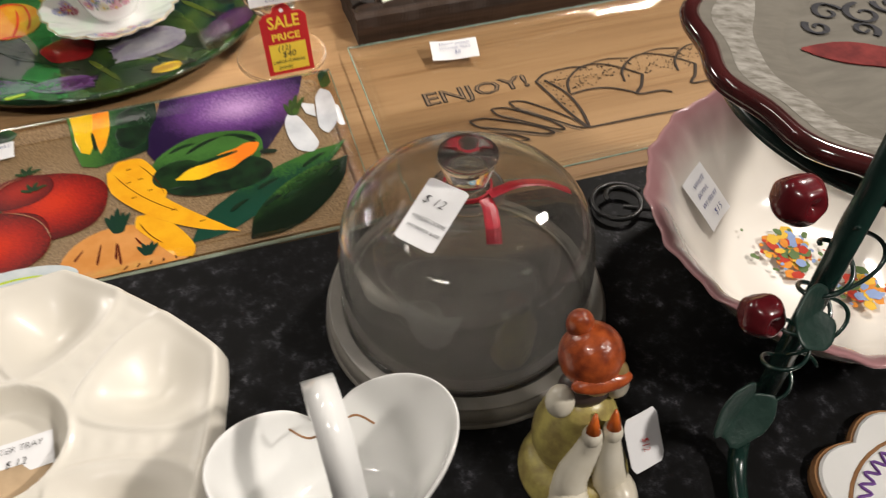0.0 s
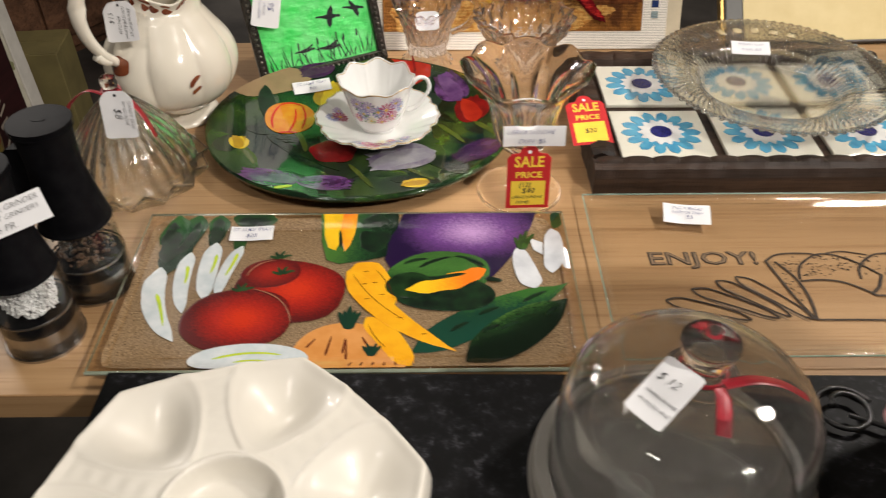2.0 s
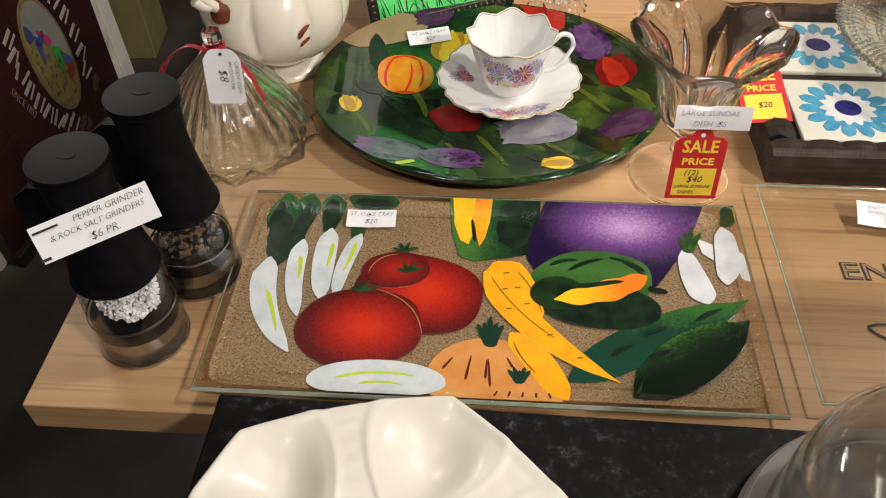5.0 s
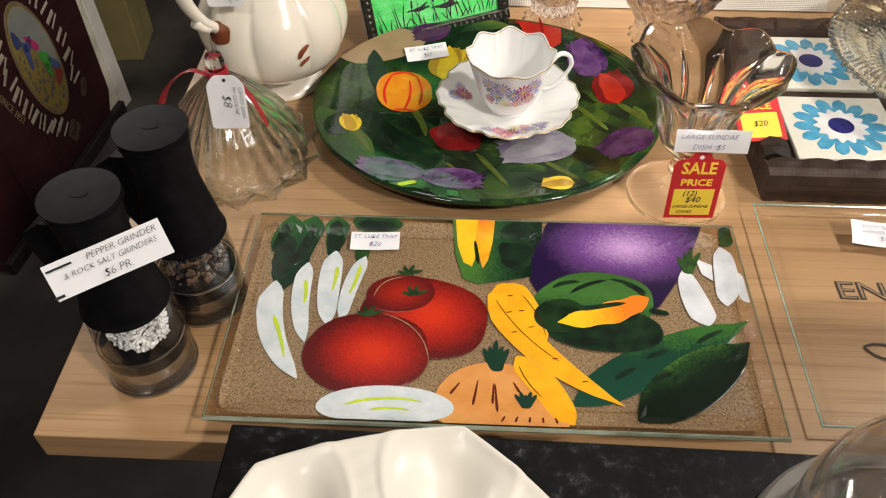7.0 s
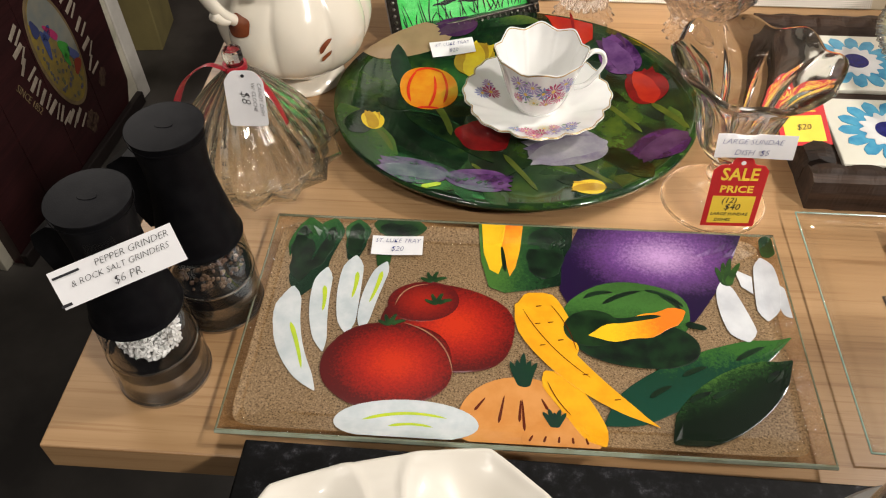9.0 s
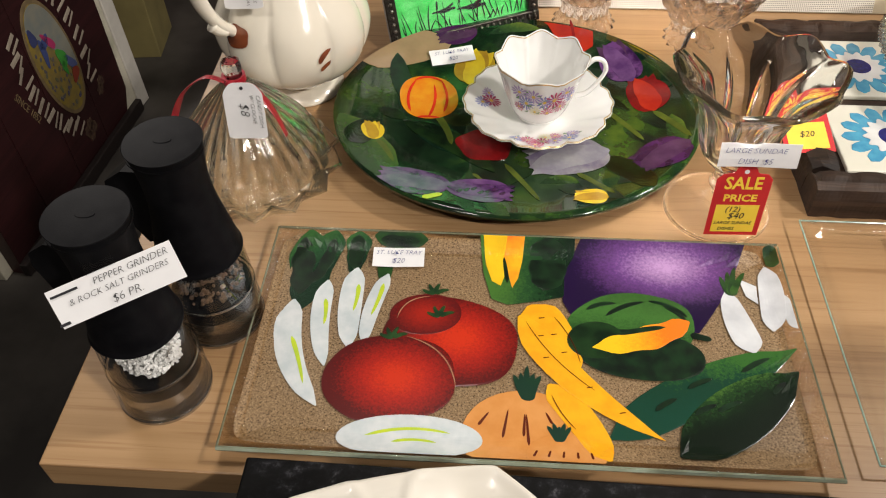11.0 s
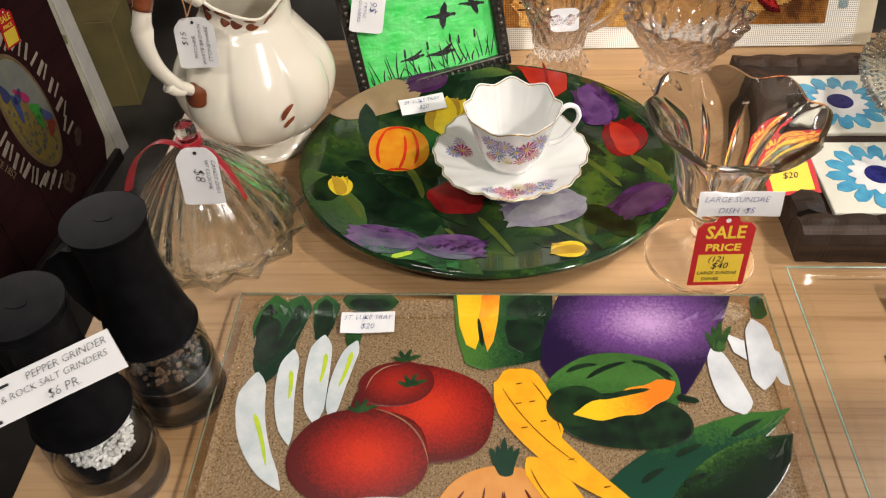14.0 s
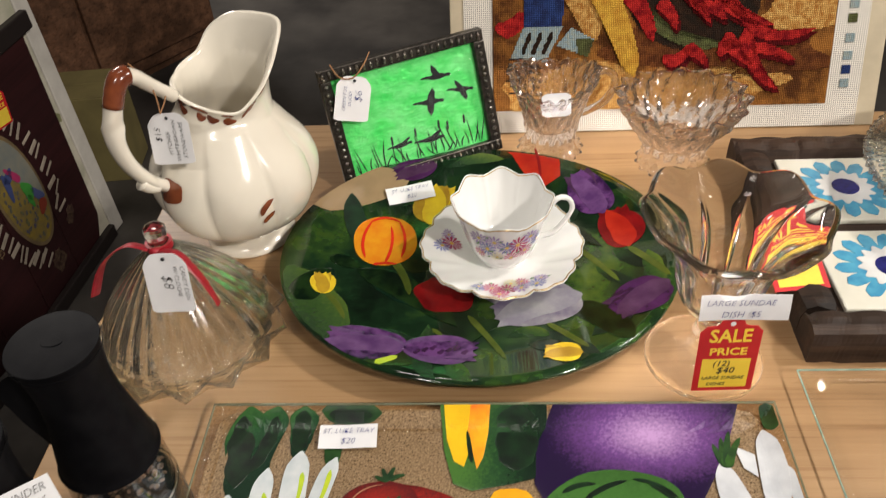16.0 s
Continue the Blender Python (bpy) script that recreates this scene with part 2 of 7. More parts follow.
def sanded():
    """The sand-textured underside of fused glass: half clear, half a pale grain."""
    m, nt, b = nodes_of("sanded_glass")
    n = noise_node(nt, 620, 3, rough=0.7)
    r = ramp_node(nt, n.outputs[0], [(0.36, (0.145, 0.09, 0.042)), (0.5, (0.30, 0.197, 0.102)), (0.66, (0.48, 0.345, 0.20))])
    nt.links.new(r.outputs[0], b.inputs["Base Color"])
    b.inputs["Roughness"].default_value = 0.35
    add_bump(nt, b, n.outputs[0], 0.5, 0.0006)
    tr = nt.nodes.new("ShaderNodeBsdfTransparent")
    mx = nt.nodes.new("ShaderNodeMixShader")
    mx.inputs[0].default_value = 0.3
    nt.links.new(b.outputs[0], mx.inputs[1])
    nt.links.new(tr.outputs[0], mx.inputs[2])
    nt.links.new(mx.outputs[0], nt.nodes["Material Output"].inputs[0])
    return m


M_sanded = sanded()

# ---------------- mesh helpers ----------------


def thing(name, loc, label, category, group="", rz=0.0, kind=""):
    ob = new(name)
    ob.empty_display_size = 0.02
    ob.matrix_basis = pose(*loc, 0, 0, rz)
    return tagged(ob, label, category, group, kind)


def mesh_of(name, verts, faces, material, smooth=False):
    me = bpy.data.meshes.new(name)
    me.from_pydata([tuple(v) for v in verts], [], [tuple(f) for f in faces])
    me.validate()
    bm = bmesh.new()
    bm.from_mesh(me)
    bmesh.ops.recalc_face_normals(bm, faces=bm.faces)
    bm.to_mesh(me)
    bm.free()
    if smooth:
        me.shade_smooth()
    for m in material if isinstance(material, (list, tuple)) else [material]:
        me.materials.append(m)
    return me


def part(name, geo, material, parent, label="", smooth=False):
    """One mesh from (verts, faces), under a thing or a part, in the thing's own space."""
    ob = new(name, mesh_of(name, *geo, material, smooth))
    ob.parent = parent
    return tagged(ob, label)


def solid(name, geo, material, label, category, kind="", smooth=False, group=""):
    return tagged(new(name, mesh_of(name, *geo, material, smooth)), label, category, group, kind)


def move(geo, m):
    return [m @ Vector(v) for v in geo[0]], geo[1]


def join(*geos):
    verts, faces = [], []
    for v, f in geos:
        k = len(verts)
        verts += list(v)
        faces += [[i + k for i in q] for q in f]
    return verts, faces


def box(x0, y0, z0, x1, y1, z1, bevel=0.002):
    bm = bmesh.new()
    bmesh.ops.create_cube(bm, size=1)
    for v in bm.verts:
        v.co = Vector(((x0 + x1) / 2 + v.co.x * (x1 - x0), (y0 + y1) / 2 + v.co.y * (y1 - y0), (z0 + z1) / 2 + v.co.z * (z1 - z0)))
    if bevel:
        bmesh.ops.bevel(bm, geom=list(bm.edges), offset=bevel, segments=2, profile=0.5, affect="EDGES")
    bm.verts.index_update()
    out = [v.co.copy() for v in bm.verts], [[v.index for v in f.verts] for f in bm.faces]
    bm.free()
    return out


def lathe(profile, n=64, rf=None, zf=None, closed=False):
    """Turned form from (radius, height) pairs; rf and zf may shape radius and height by angle."""
    verts, faces, k = [], [], len(profile)
    for i in range(n):
        a = 2 * math.pi * i / n
        for j, (r, z) in enumerate(profile):
            rr = r * rf(a, j / (k - 1), z) if rf else r
            zz = zf(a, j / (k - 1), z) if zf else z
            verts.append((rr * math.cos(a), rr * math.sin(a), zz))
    for i in range(n):
        for j in range(k if closed else k - 1):
            a, b = i * k + j, i * k + (j + 1) % k
            c, d = ((i + 1) % n) * k + (j + 1) % k, ((i + 1) % n) * k + j
            faces.append((a, b, c, d))
    return verts, faces


def smooth_profile(pts, per=6):
    """A rounder run of (radius, height) pairs through the given ones."""
    p = [pts[0], *pts, pts[-1]]
    out = []
    for i in range(1, len(p) - 2):
        for s in range(per):
            t = s / per
            out.append(tuple(0.5 * (2 * b + (c - a) * t + (2 * a - 5 * b + 4 * c - d) * t * t + (3 * b - a - 3 * c + d) * t ** 3) for a, b, c, d in zip(p[i - 1], p[i], p[i + 1], p[i + 2])))
    out.append(tuple(pts[-1]))
    return out


def tube(points, r, n=8, taper=None, flat=1.0):
    pts = [Vector(p) for p in points]
    verts, faces = [], []
    up = Vector((0.13, 0.29, 1)).normalized()
    for i, p in enumerate(pts):
        d = (pts[min(i + 1, len(pts) - 1)] - pts[max(i - 1, 0)]).normalized()
        s = d.cross(up).normalized()
        u = s.cross(d).normalized()
        rr = r * (taper(i / (len(pts) - 1)) if taper else 1)
        for j in range(n):
            a = 2 * math.pi * j / n
            verts.append(p + s * (rr * math.cos(a)) + u * (rr * flat * math.sin(a)))
    for i in range(len(pts) - 1):
        for j in range(n):
            faces.append((i * n + j, i * n + (j + 1) % n, (i + 1) * n + (j + 1) % n, (i + 1) * n + j))
    faces.append(list(range(n))[::-1])
    faces.append([(len(pts) - 1) * n + j for j in range(n)])
    return verts, faces


def spline(pts, per=8):
    return [tuple(v) for v in smooth_profile(pts, per)]


def slab(outline, z0, thick, zf=None):
    """A thin flat piece with the given outline (x, y); zf lays it on a curved surface."""
    n = len(outline)
    cx, cy = sum(p[0] for p in outline) / n, sum(p[1] for p in outline) / n
    g = zf or (lambda x, y: 0.0)
    verts, faces = [], []
    rings = (1.0, 0.97, 0.86, 0.7, 0.5, 0.25)
    for k, s in enumerate(rings):
        for x, y in outline:
            X, Y = cx + (x - cx) * s, cy + (y - cy) * s
            verts.append((X, Y, z0 + g(X, Y) + (thick if k else thick * 0.6)))
    verts.append((cx, cy, z0 + g(cx, cy) + thick))
    base = len(verts)
    for x, y in outline:
        verts.append((x, y, z0 + g(x, y)))
    for k in range(len(rings) - 1):
        for i in range(n):
            j = (i + 1) % n
            faces.append((k * n + i, k * n + j, (k + 1) * n + j, (k + 1) * n + i))
    k = len(rings) - 1
    for i in range(n):
        faces.append((k * n + i, k * n + (i + 1) % n, base - 1))
        faces.append((base + i, base + (i + 1) % n, (i + 1) % n, i))
    return verts, faces


def ell(cx, cy, rx, ry, ang=0, n=36, p=2.0, wob=0.0, k=5):
    out = []
    for i in range(n):
        a = 2 * math.pi * i / n
        c, s = math.cos(a), math.sin(a)
        w = 1 + wob * math.sin(k * a + cx * 91)
        x, y = rx * w * math.copysign(abs(c) ** (2 / p), c), ry * w * math.copysign(abs(s) ** (2 / p), s)
        q = radians(ang)
        out.append((cx + x * math.cos(q) - y * math.sin(q), cy + x * math.sin(q) + y * math.cos(q)))
    return out


def strip(p0, p1, w0, w1, bend=0.0, mid=None, n=14, wob=0.0):
    """A curved tapering band from p0 to p1 with rounded ends."""
    (x0, y0), (x1, y1) = p0, p1
    L = math.hypot(x1 - x0, y1 - y0)
    ux, uy = (x1 - x0) / L, (y1 - y0) / L
    left, right = [], []
    for i in range(n + 1):
        t = i / n
        w = (w0 * (1 - t) + w1 * t) if mid is None else (w0 * (1 - t) ** 2 + 2 * mid * t * (1 - t) + w1 * t * t)
        w *= min(1, (4 * t * 1.6) ** 0.5, (4 * (1 - t) * 1.6) ** 0.5) if 0 < t < 1 else 0.12
        w *= 1 + wob * math.sin(17 * t + x0 * 40)
        off = bend * 4 * t * (1 - t)
        X, Y = x0 + ux * L * t - uy * off, y0 + uy * L * t + ux * off
        left.append((X - uy * w / 2, Y + ux * w / 2))
        right.append((X + uy * w / 2, Y - ux * w / 2))
    return left + right[::-1]


def band(outline, z0, thick, zf):
    """A thin laid stroke: the outline of strip() as a ladder of faces, so that bends stay narrow."""
    n = len(outline) // 2
    left, right = outline[:n], outline[n:][::-1]
    verts = [(x, y, zf(x, y) + z0 + thick) for x, y in left + right] + [(x, y, zf(x, y) + z0) for x, y in left + right]
    faces = []
    for i in range(n - 1):
        faces.append((i, i + 1, n + i + 1, n + i))
        faces.append((2 * n + i, 2 * n + i + 1, i + 1, i))
        faces.append((n + i, n + i + 1, 3 * n + i + 1, 3 * n + i))
    return verts, faces


def dense(outline, step):
    """The outline with points added on its long sides."""
    out = []
    for (x0, y0), (x1, y1) in zip(outline, outline[1:] + outline[:1]):
        k = max(1, int(math.hypot(x1 - x0, y1 - y0) / step))
        out += [(x0 + (x1 - x0) * i / k, y0 + (y1 - y0) * i / k) for i in range(k)]
    return out


def cm(outline, ox=0.0, oy=0.0):
    return [(ox + x / 100, oy + y / 100) for x, y in outline]


def sheet(fn, nu, nv, thick):
    """A closed sheet over (u, v) in 0..1 that follows fn, thick metres deep."""
    verts, faces = [], []
    for k in range(2):
        for i in range(nu + 1):
            for j in range(nv + 1):
                x, y, z = fn(i / nu, j / nv)
                verts.append((x, y, z - thick * k))
    N = (nu + 1) * (nv + 1)
    idx = lambda i, j, k: k * N + i * (nv + 1) + j
    for i in range(nu):
        for j in range(nv):
            faces.append((idx(i, j, 0), idx(i + 1, j, 0), idx(i + 1, j + 1, 0), idx(i, j + 1, 0)))
            faces.append((idx(i, j, 1), idx(i, j + 1, 1), idx(i + 1, j + 1, 1), idx(i + 1, j, 1)))
    for i in range(nu):
        for j in (0, nv):
            faces.append((idx(i, j, 0), idx(i, j, 1), idx(i + 1, j, 1), idx(i + 1, j, 0)))
    for j in range(nv):
        for i in (0, nu):
            faces.append((idx(i, j, 0), idx(i, j + 1, 0), idx(i, j + 1, 1), idx(i, j, 1)))
    return verts, faces


def text_geo(body, size, shear=0.0, depth=0.0001, align="CENTER", width=1.0, bold=0.0):
    cu = bpy.data.curves.new("writing", "FONT")
    cu.body, cu.size, cu.shear, cu.extrude, cu.align_x, cu.align_y = body, size, shear, depth, align, "CENTER"
    cu.offset = bold
    cu.resolution_u = 2
    ob = new("writing", cu)
    bpy.context.view_layer.update()
    me = bpy.data.meshes.new_from_object(ob)
    geo = [Vector((v.co.x * width, v.co.y, v.co.z)) for v in me.vertices], [list(p.vertices) for p in me.polygons]
    bpy.data.objects.remove(ob)
    bpy.data.curves.remove(cu)
    bpy.data.meshes.remove(me)
    return geo


def card(name, m, w, h, lines, label, ink=None, curl=0.0006, hole=False, group="price labels", cut=0.0, turn=0.0):
    """A paper label in the pose m (its face is +z, its writing runs along +x); lines: (words, size, x, y)."""
    ob = tagged(new(name), label, "price tag" if hole else "label", group)
    ob.empty_display_size = 0.01
    ob.matrix_basis = m

    def fn(u, v):
        x, y = (u - 0.5) * w, (v - 0.5) * h
        if cut:
            e = max(0.0, abs(x) - (w / 2 - cut)) / cut
            y *= 1 - (0.22 * e if hole else 0.06 * e * e)
        if turn:
            top, foot = max(0.0, y - (h / 2 - 0.011)) / 0.011, max(0.0, -y - (h / 2 - 0.003)) / 0.003
            x *= 1 - 0.46 * top ** 1.5 - 0.08 * foot * foot
        return x, y, curl * (math.cos(u * 5.1 + 1) + 0.5 * math.sin(v * 4))

    part("paper", sheet(fn, 14, 30 if turn else 6, 0.0003), M_paper, ob, smooth=False)
    if turn:
        part("eyelet", move(lathe([(0.0001, 0.0), (0.0015, 0.0), (0.0015, 0.0005), (0.0001, 0.0005)], 16), Matrix.Translation((0, h / 2 - 0.0045, curl * 1.9))), M_inkblack, ob, "punched hole")
    for words, size, x, y in lines:
        g = text_geo(words, size, shear=0.25, bold=-0.023 * size)
        part("writing", move(g, pose(0, 0, 0, 0, 0, turn) @ Matrix.Translation((x, y, 0.0004 + curl * 1.9))), ink or M_ink, ob, "handwritten ink")
    return ob


def bars(parent, rows, material, z):
    """Unread writing: plain strokes of the size of the words; rows of (x, y, length, height)."""
    for x, y, l, h in rows:
        part("writing", box(x, y - h / 2, z, x + l, y + h / 2, z + 0.0002, 0), material, parent)


def pose_axes(origin, xdir, up):
    """A pose whose x runs along xdir and whose y lies as near to up as it can."""
    X = Vector(xdir).normalized()
    Zc = X.cross(Vector(up)).normalized()
    Y = Zc.cross(X)
    m = Matrix((X, Y, Zc)).transposed().to_4x4()
    m.translation = Vector(origin)
    return m


B, P = 0.75, 0.784

# ---------------- the room ----------------
solid("floor", box(-4, -2.5, -0.1, 3.5, 5, 0, 0), M_concrete, "dull grey concrete shop floor", "floor", "structure")
solid("ceiling", box(-4, -2.5, 3.0, 3.5, 5, 3.1, 0), M_ceiling, "pale shop ceiling", "ceiling", "structure")
solid("wall_north", box(-4.1, 5, 0, 3.6, 5.1, 3, 0), M_wall, "grey painted back wall", "wall", "structure")
solid("wall_south", box(-4.1, -2.6, 0, 3.6, -2.5, 3, 0), M_wall, "grey painted wall", "wall", "structure")
solid("wall_west", box(-4.1, -2.5, 0, -4, 5, 3, 0), M_wall, "grey painted wall", "wall", "structure")
solid("wall_east", box(3.5, -2.5, 0, 3.6, 5, 3, 0), M_wall, "grey painted wall", "wall", "structure")

# display table: maple board on legs
table = thing("display_table", (0, 0, 0), "pale maple board table with square front edge", "table")
part("tabletop", box(-0.595, 0.458, B - 0.032, 1.3, 1.16, B, 0.0015), M_board, table)
for x in (-0.33, 1.2):
    for y in (0.64, 1.1):
        part("leg", box(x - 0.025, y - 0.025, 0.0, x + 0.025, y + 0.025, B - 0.032, 0.003), M_darkwood, table)

# counter slab in front, on a dark cupboard
m_slab = pose(-0.427, 0.456, 0, 0, 0, -0.9)
counter = thing("counter", (0, 0, 0), "black speckled laminate counter in front of the table", "counter")
part("countertop", move(box(0, -0.55, P - 0.034, 1.5, 0, P, 0.002), m_slab), M_granite, counter)
part("cupboard", move(box(0.06, -0.5, 0.0, 1.45, -0.012, P - 0.034, 0.002), m_slab), mat("black_cupboard", (0.012, 0.012, 0.012), rough=0.6), counter)

# ---------------- fused glass vegetable tray ----------------
TX, TY, TW, TH = -0.458, 0.472, 0.460, 0.232
tray = thing("glass_tray", (TX, TY, B), "rectangular fused glass tray painted with vegetables", "tray")


def tray_z(x, y):
    e = min(x, TW - x, y, TH - y)
    return 0.0065 + 0.009 * max(0.0, 1 - e / 0.022) ** 1.6


part("glass_sheet", sheet(lambda u, v: (u * TW, v * TH, tray_z(u * TW, v * TH)), 46, 26, 0.004), M_trayglass, tray, "stippled amber-clear glass", True)
part("edge", join(tube([(0, 0, 0.0135), (TW, 0, 0.0135)], 0.0020, 6), tube([(0, TH, 0.0135), (TW, TH, 0.0135)], 0.0011, 6),
                  tube([(0, 0, 0.0135), (0, TH, 0.0135)], 0.0009, 6), tube([(TW, 0, 0.0135), (TW, TH, 0.0135)], 0.0008, 6)), M_rimglass, tray, "polished greenish rim")
A_tomato = radial_mat("red_tomato_glass", (0.58, 0.030, 0.006), (0.085, 0.004, 0.004), speck=560, amount=0.75, centre=(0.56, 0.52), mid=(0.36, 0.013, 0.006))
A_tomato2 = radial_mat("deep_tomato_glass", (0.34, 0.014, 0.006), (0.10, 0.005, 0.005), speck=560, amount=0.8)
A_seam = mat("clear_seam_glass", (0.40, 0.22, 0.13), (0.30, 0.13, 0.08), rough=0.2, scale=90)
A_carrot = mat("yellow_carrot_glass", (0.84, 0.42, 0.012), (0.78, 0.34, 0.008), rough=0.28, scale=60, coat=0.1)
A_stalk = mat("white_stalk_glass", (0.64, 0.67, 0.68), (0.50, 0.56, 0.58), rough=0.25, detail=7, scale=60, coat=0.1)
A_leaf = mat("dark_green_glass", (0.006, 0.027, 0.009), (0.0225, 0.075, 0.0165), rough=0.28, scale=70, coat=0.1)
A_pepper = mat("green_pepper_glass", (0.0154, 0.0525, 0.0126), (0.0021, 0.0098, 0.0035), rough=0.28, scale=48, coat=0.1, detail=7)
A_dark = mat("near_black_green_glass", (0.0028, 0.0084, 0.0042), (0.0084, 0.0315, 0.0126), rough=0.28, scale=60, coat=0.1)
A_black = mat("blackish_leaf_glass", (0.0035, 0.008, 0.005), (0.008, 0.03, 0.01), rough=0.28, scale=90, coat=0.1, detail=6)
A_bright = mat("bright_green_glass", (0.0338, 0.0975, 0.015), (0.009, 0.0375, 0.0075), rough=0.28, scale=120, coat=0.1)
A_lime = mat("lime_streak_glass", (0.52, 0.62, 0.04), (0.4, 0.55, 0.05), rough=0.15, scale=100)
A_orange = mat("orange_glass", (0.86, 0.42, 0.015), (0.80, 0.16, 0.01), rough=0.28, scale=28, coat=0.1)
A_egg = radial_mat("aubergine_glass", (0.46, 0.27, 0.52), (0.012, 0.003, 0.032), power=0.3, speck=420, amount=0.6, centre=(0.56, 0.74), mid=(0.13, 0.045, 0.20))
F_pepper = fade_mat("sifted_pepper_glass", [(0.25, (0.010, 0.040, 0.012)), (0.62, (0.050, 0.150, 0.028)), (0.95, (0.035, 0.10, 0.020))], (0.15, 0.85))
F_side = fade_mat("sifted_side_glass", [(0.15, (0.055, 0.15, 0.026)), (0.42, (0.016, 0.060, 0.018)), (0.75, (0.004, 0.016, 0.007))], (0.95, -0.10))
F_flesh = fade_mat("yellow_to_orange_glass", [(0.25, (0.86, 0.52, 0.015)), (0.75, (0.82, 0.19, 0.012))], (1.0, 0.0), amount=0.4)
F_courg = fade_mat("sifted_teal_glass", [(0.15, (0.008, 0.050, 0.030)), (0.50, (0.008, 0.042, 0.022)), (0.70, (0.034, 0.12, 0.022))], (-0.25, 1.0))
F_marrow = fade_mat("sifted_marrow_glass", [(0.18, (0.004, 0.012, 0.005)), (0.42, (0.014, 0.045, 0.012)), (0.64, (0.065, 0.16, 0.026))], (-0.62, 0.95))
F_leek = fade_mat("sifted_leaf_glass", [(0.2, (0.006, 0.026, 0.012)), (0.5, (0.016, 0.065, 0.022)), (0.85, (0.040, 0.13, 0.030))], (-0.3, 0.9))
A_onion = mat("peach_onion_glass", (0.66, 0.30, 0.09), (0.58, 0.24, 0.06), rough=0.15, scale=50, coat=0.1)
A_brown = mat("brown_streak_glass", (0.11, 0.02, 0.008), rough=0.2)
A_teal = mat("teal_green_glass", (0.0026, 0.026, 0.0182), (0.0052, 0.0358, 0.0156), rough=0.28, scale=60, coat=0.1)


PIECES = []


def inlay(name, outline, material, layer=1, label=""):
    """A piece of coloured glass fused on the tray, its outline in centimetres from the tray's corner."""
    pts = [(min(max(x, 0.35), TW * 100 - 0.3), min(max(y, 0.3), TH * 100 - 0.25)) for x, y in dense(outline, 0.7)]
    PIECES.append(name)
    z0 = 0.0009 + 0.00012 * layer + 0.0000015 * len(PIECES)
    if name == "streak":
        return part(name, band(cm(outline), z0, 0.0003, tray_z), material, tray, label, False)
    return part(name, slab(cm(pts), z0, 0.0003, tray_z), material, tray, label, False)


part("sanded_ground", slab(cm(dense(ell(TW * 50 - 0.3, TH * 50 + 0.1, TW * 50 - 1.0, TH * 50 - 0.6, p=20, n=160), 0.7)), 0.00005, 0.0001, tray_z), M_sanded, tray, "sand-textured amber glass ground")
inlay("leaf", strip((3.2, 22.9), (3.6, 13.8), 3.0, 1.2, 0.4, 5.8, wob=0.06), F_leek, 1)
inlay("leaf", strip((5.6, 22.9), (4.6, 16.6), 2.6, 1.6, -0.3, 2.6), F_leek, 1)
inlay("leaf", strip((2.7, 22.2), (3.3, 15.6), 1.4, 1.4, 0, 2.8, wob=0.12), A_black, 2)
inlay("leaf", strip((5.5, 22.2), (4.2, 17.0), 1.0, 0.9, 0.2, 1.4, wob=0.1), A_black, 2)
inlay("stalk", strip((2.9, 15.0), (6.7, 4.4), 2.2, 1.0, -1.25, 2.9), A_stalk, 2)
inlay("stalk", strip((5.6, 17.4), (6.7, 8.2), 1.5, 0.9, -0.55, 2.1), A_stalk, 2)
inlay("leaf", strip((7.8, 22.9), (7.7, 18.0), 2.6, 0.8, 0.0, 2.0, wob=0.05), F_leek, 1)
inlay("leaf", strip((7.7, 22.6), (7.7, 18.8), 1.2, 0.9, 0.0, 1.9, wob=0.1), A_black, 2)
inlay("leaf", strip((9.8, 22.3), (13.4, 22.2), 0.8, 0.8, -0.1, 1.3, wob=0.1), A_black, 2)
inlay("stalk", strip((8.0, 19.0), (8.4, 10.1), 1.6, 1.2, -0.25, 2.7), A_stalk, 2)
inlay("leaf", strip((9.2, 22.6), (14.2, 22.4), 1.2, 1.0, -0.2, 2.2), A_leaf, 1)
inlay("leaf", strip((10.4, 21.6), (10.6, 17.4), 1.6, 1.0, 0.0, 1.6), A_leaf, 1)
inlay("stalk", strip((10.9, 18.4), (9.6, 10.5), 1.2, 0.8, -0.35, 1.9), A_stalk, 2)
for a, b2 in (((3.5, 11.0), (5.3, 6.4)), ((5.7, 15.2), (6.0, 12.4)), ((8.4, 17.0), (8.3, 14.0)), ((10.6, 17.2), (9.9, 13.6))):
    inlay("streak", strip(a, b2, 0.45, 0.2, 0.1), A_lime, 4)
inlay("tomato", ell(16.9, 11.3, 5.7, 4.55, -8, p=2.15, wob=0.02), A_tomato, 1)
inlay("tomato", ell(14.6, 14.0, 3.1, 2.2, 8, p=2.1), A_tomato2, 2)
inlay("streak", strip((13.2, 11.5), (17.6, 6.6), 0.12, 0.10, 1.1, 0.13), A_seam, 8)
inlay("streak", strip((12.2, 13.4), (14.8, 15.9), 0.10, 0.08, 0.7, 0.11), A_seam, 8)
inlay("tomato", ell(12.2, 7.3, 5.4, 4.2, 4, p=2.2, wob=0.015), A_tomato, 4)
for x, y in ((12.1, 11.6), (15.9, 14.1), (15.3, 16.6)):
    for a in (20, 75, 120, 165):
        q = radians(a)
        inlay("stem", strip((x, y - 0.3), (x + 1.25 * math.cos(q), y - 0.2 + 1.1 * math.sin(q)), 0.5, 0.25, 0.1), A_leaf, 6)
inlay("fennel", ell(14.3, 1.9, 5.6, 2.1, 1, p=2.0), A_stalk, 5)
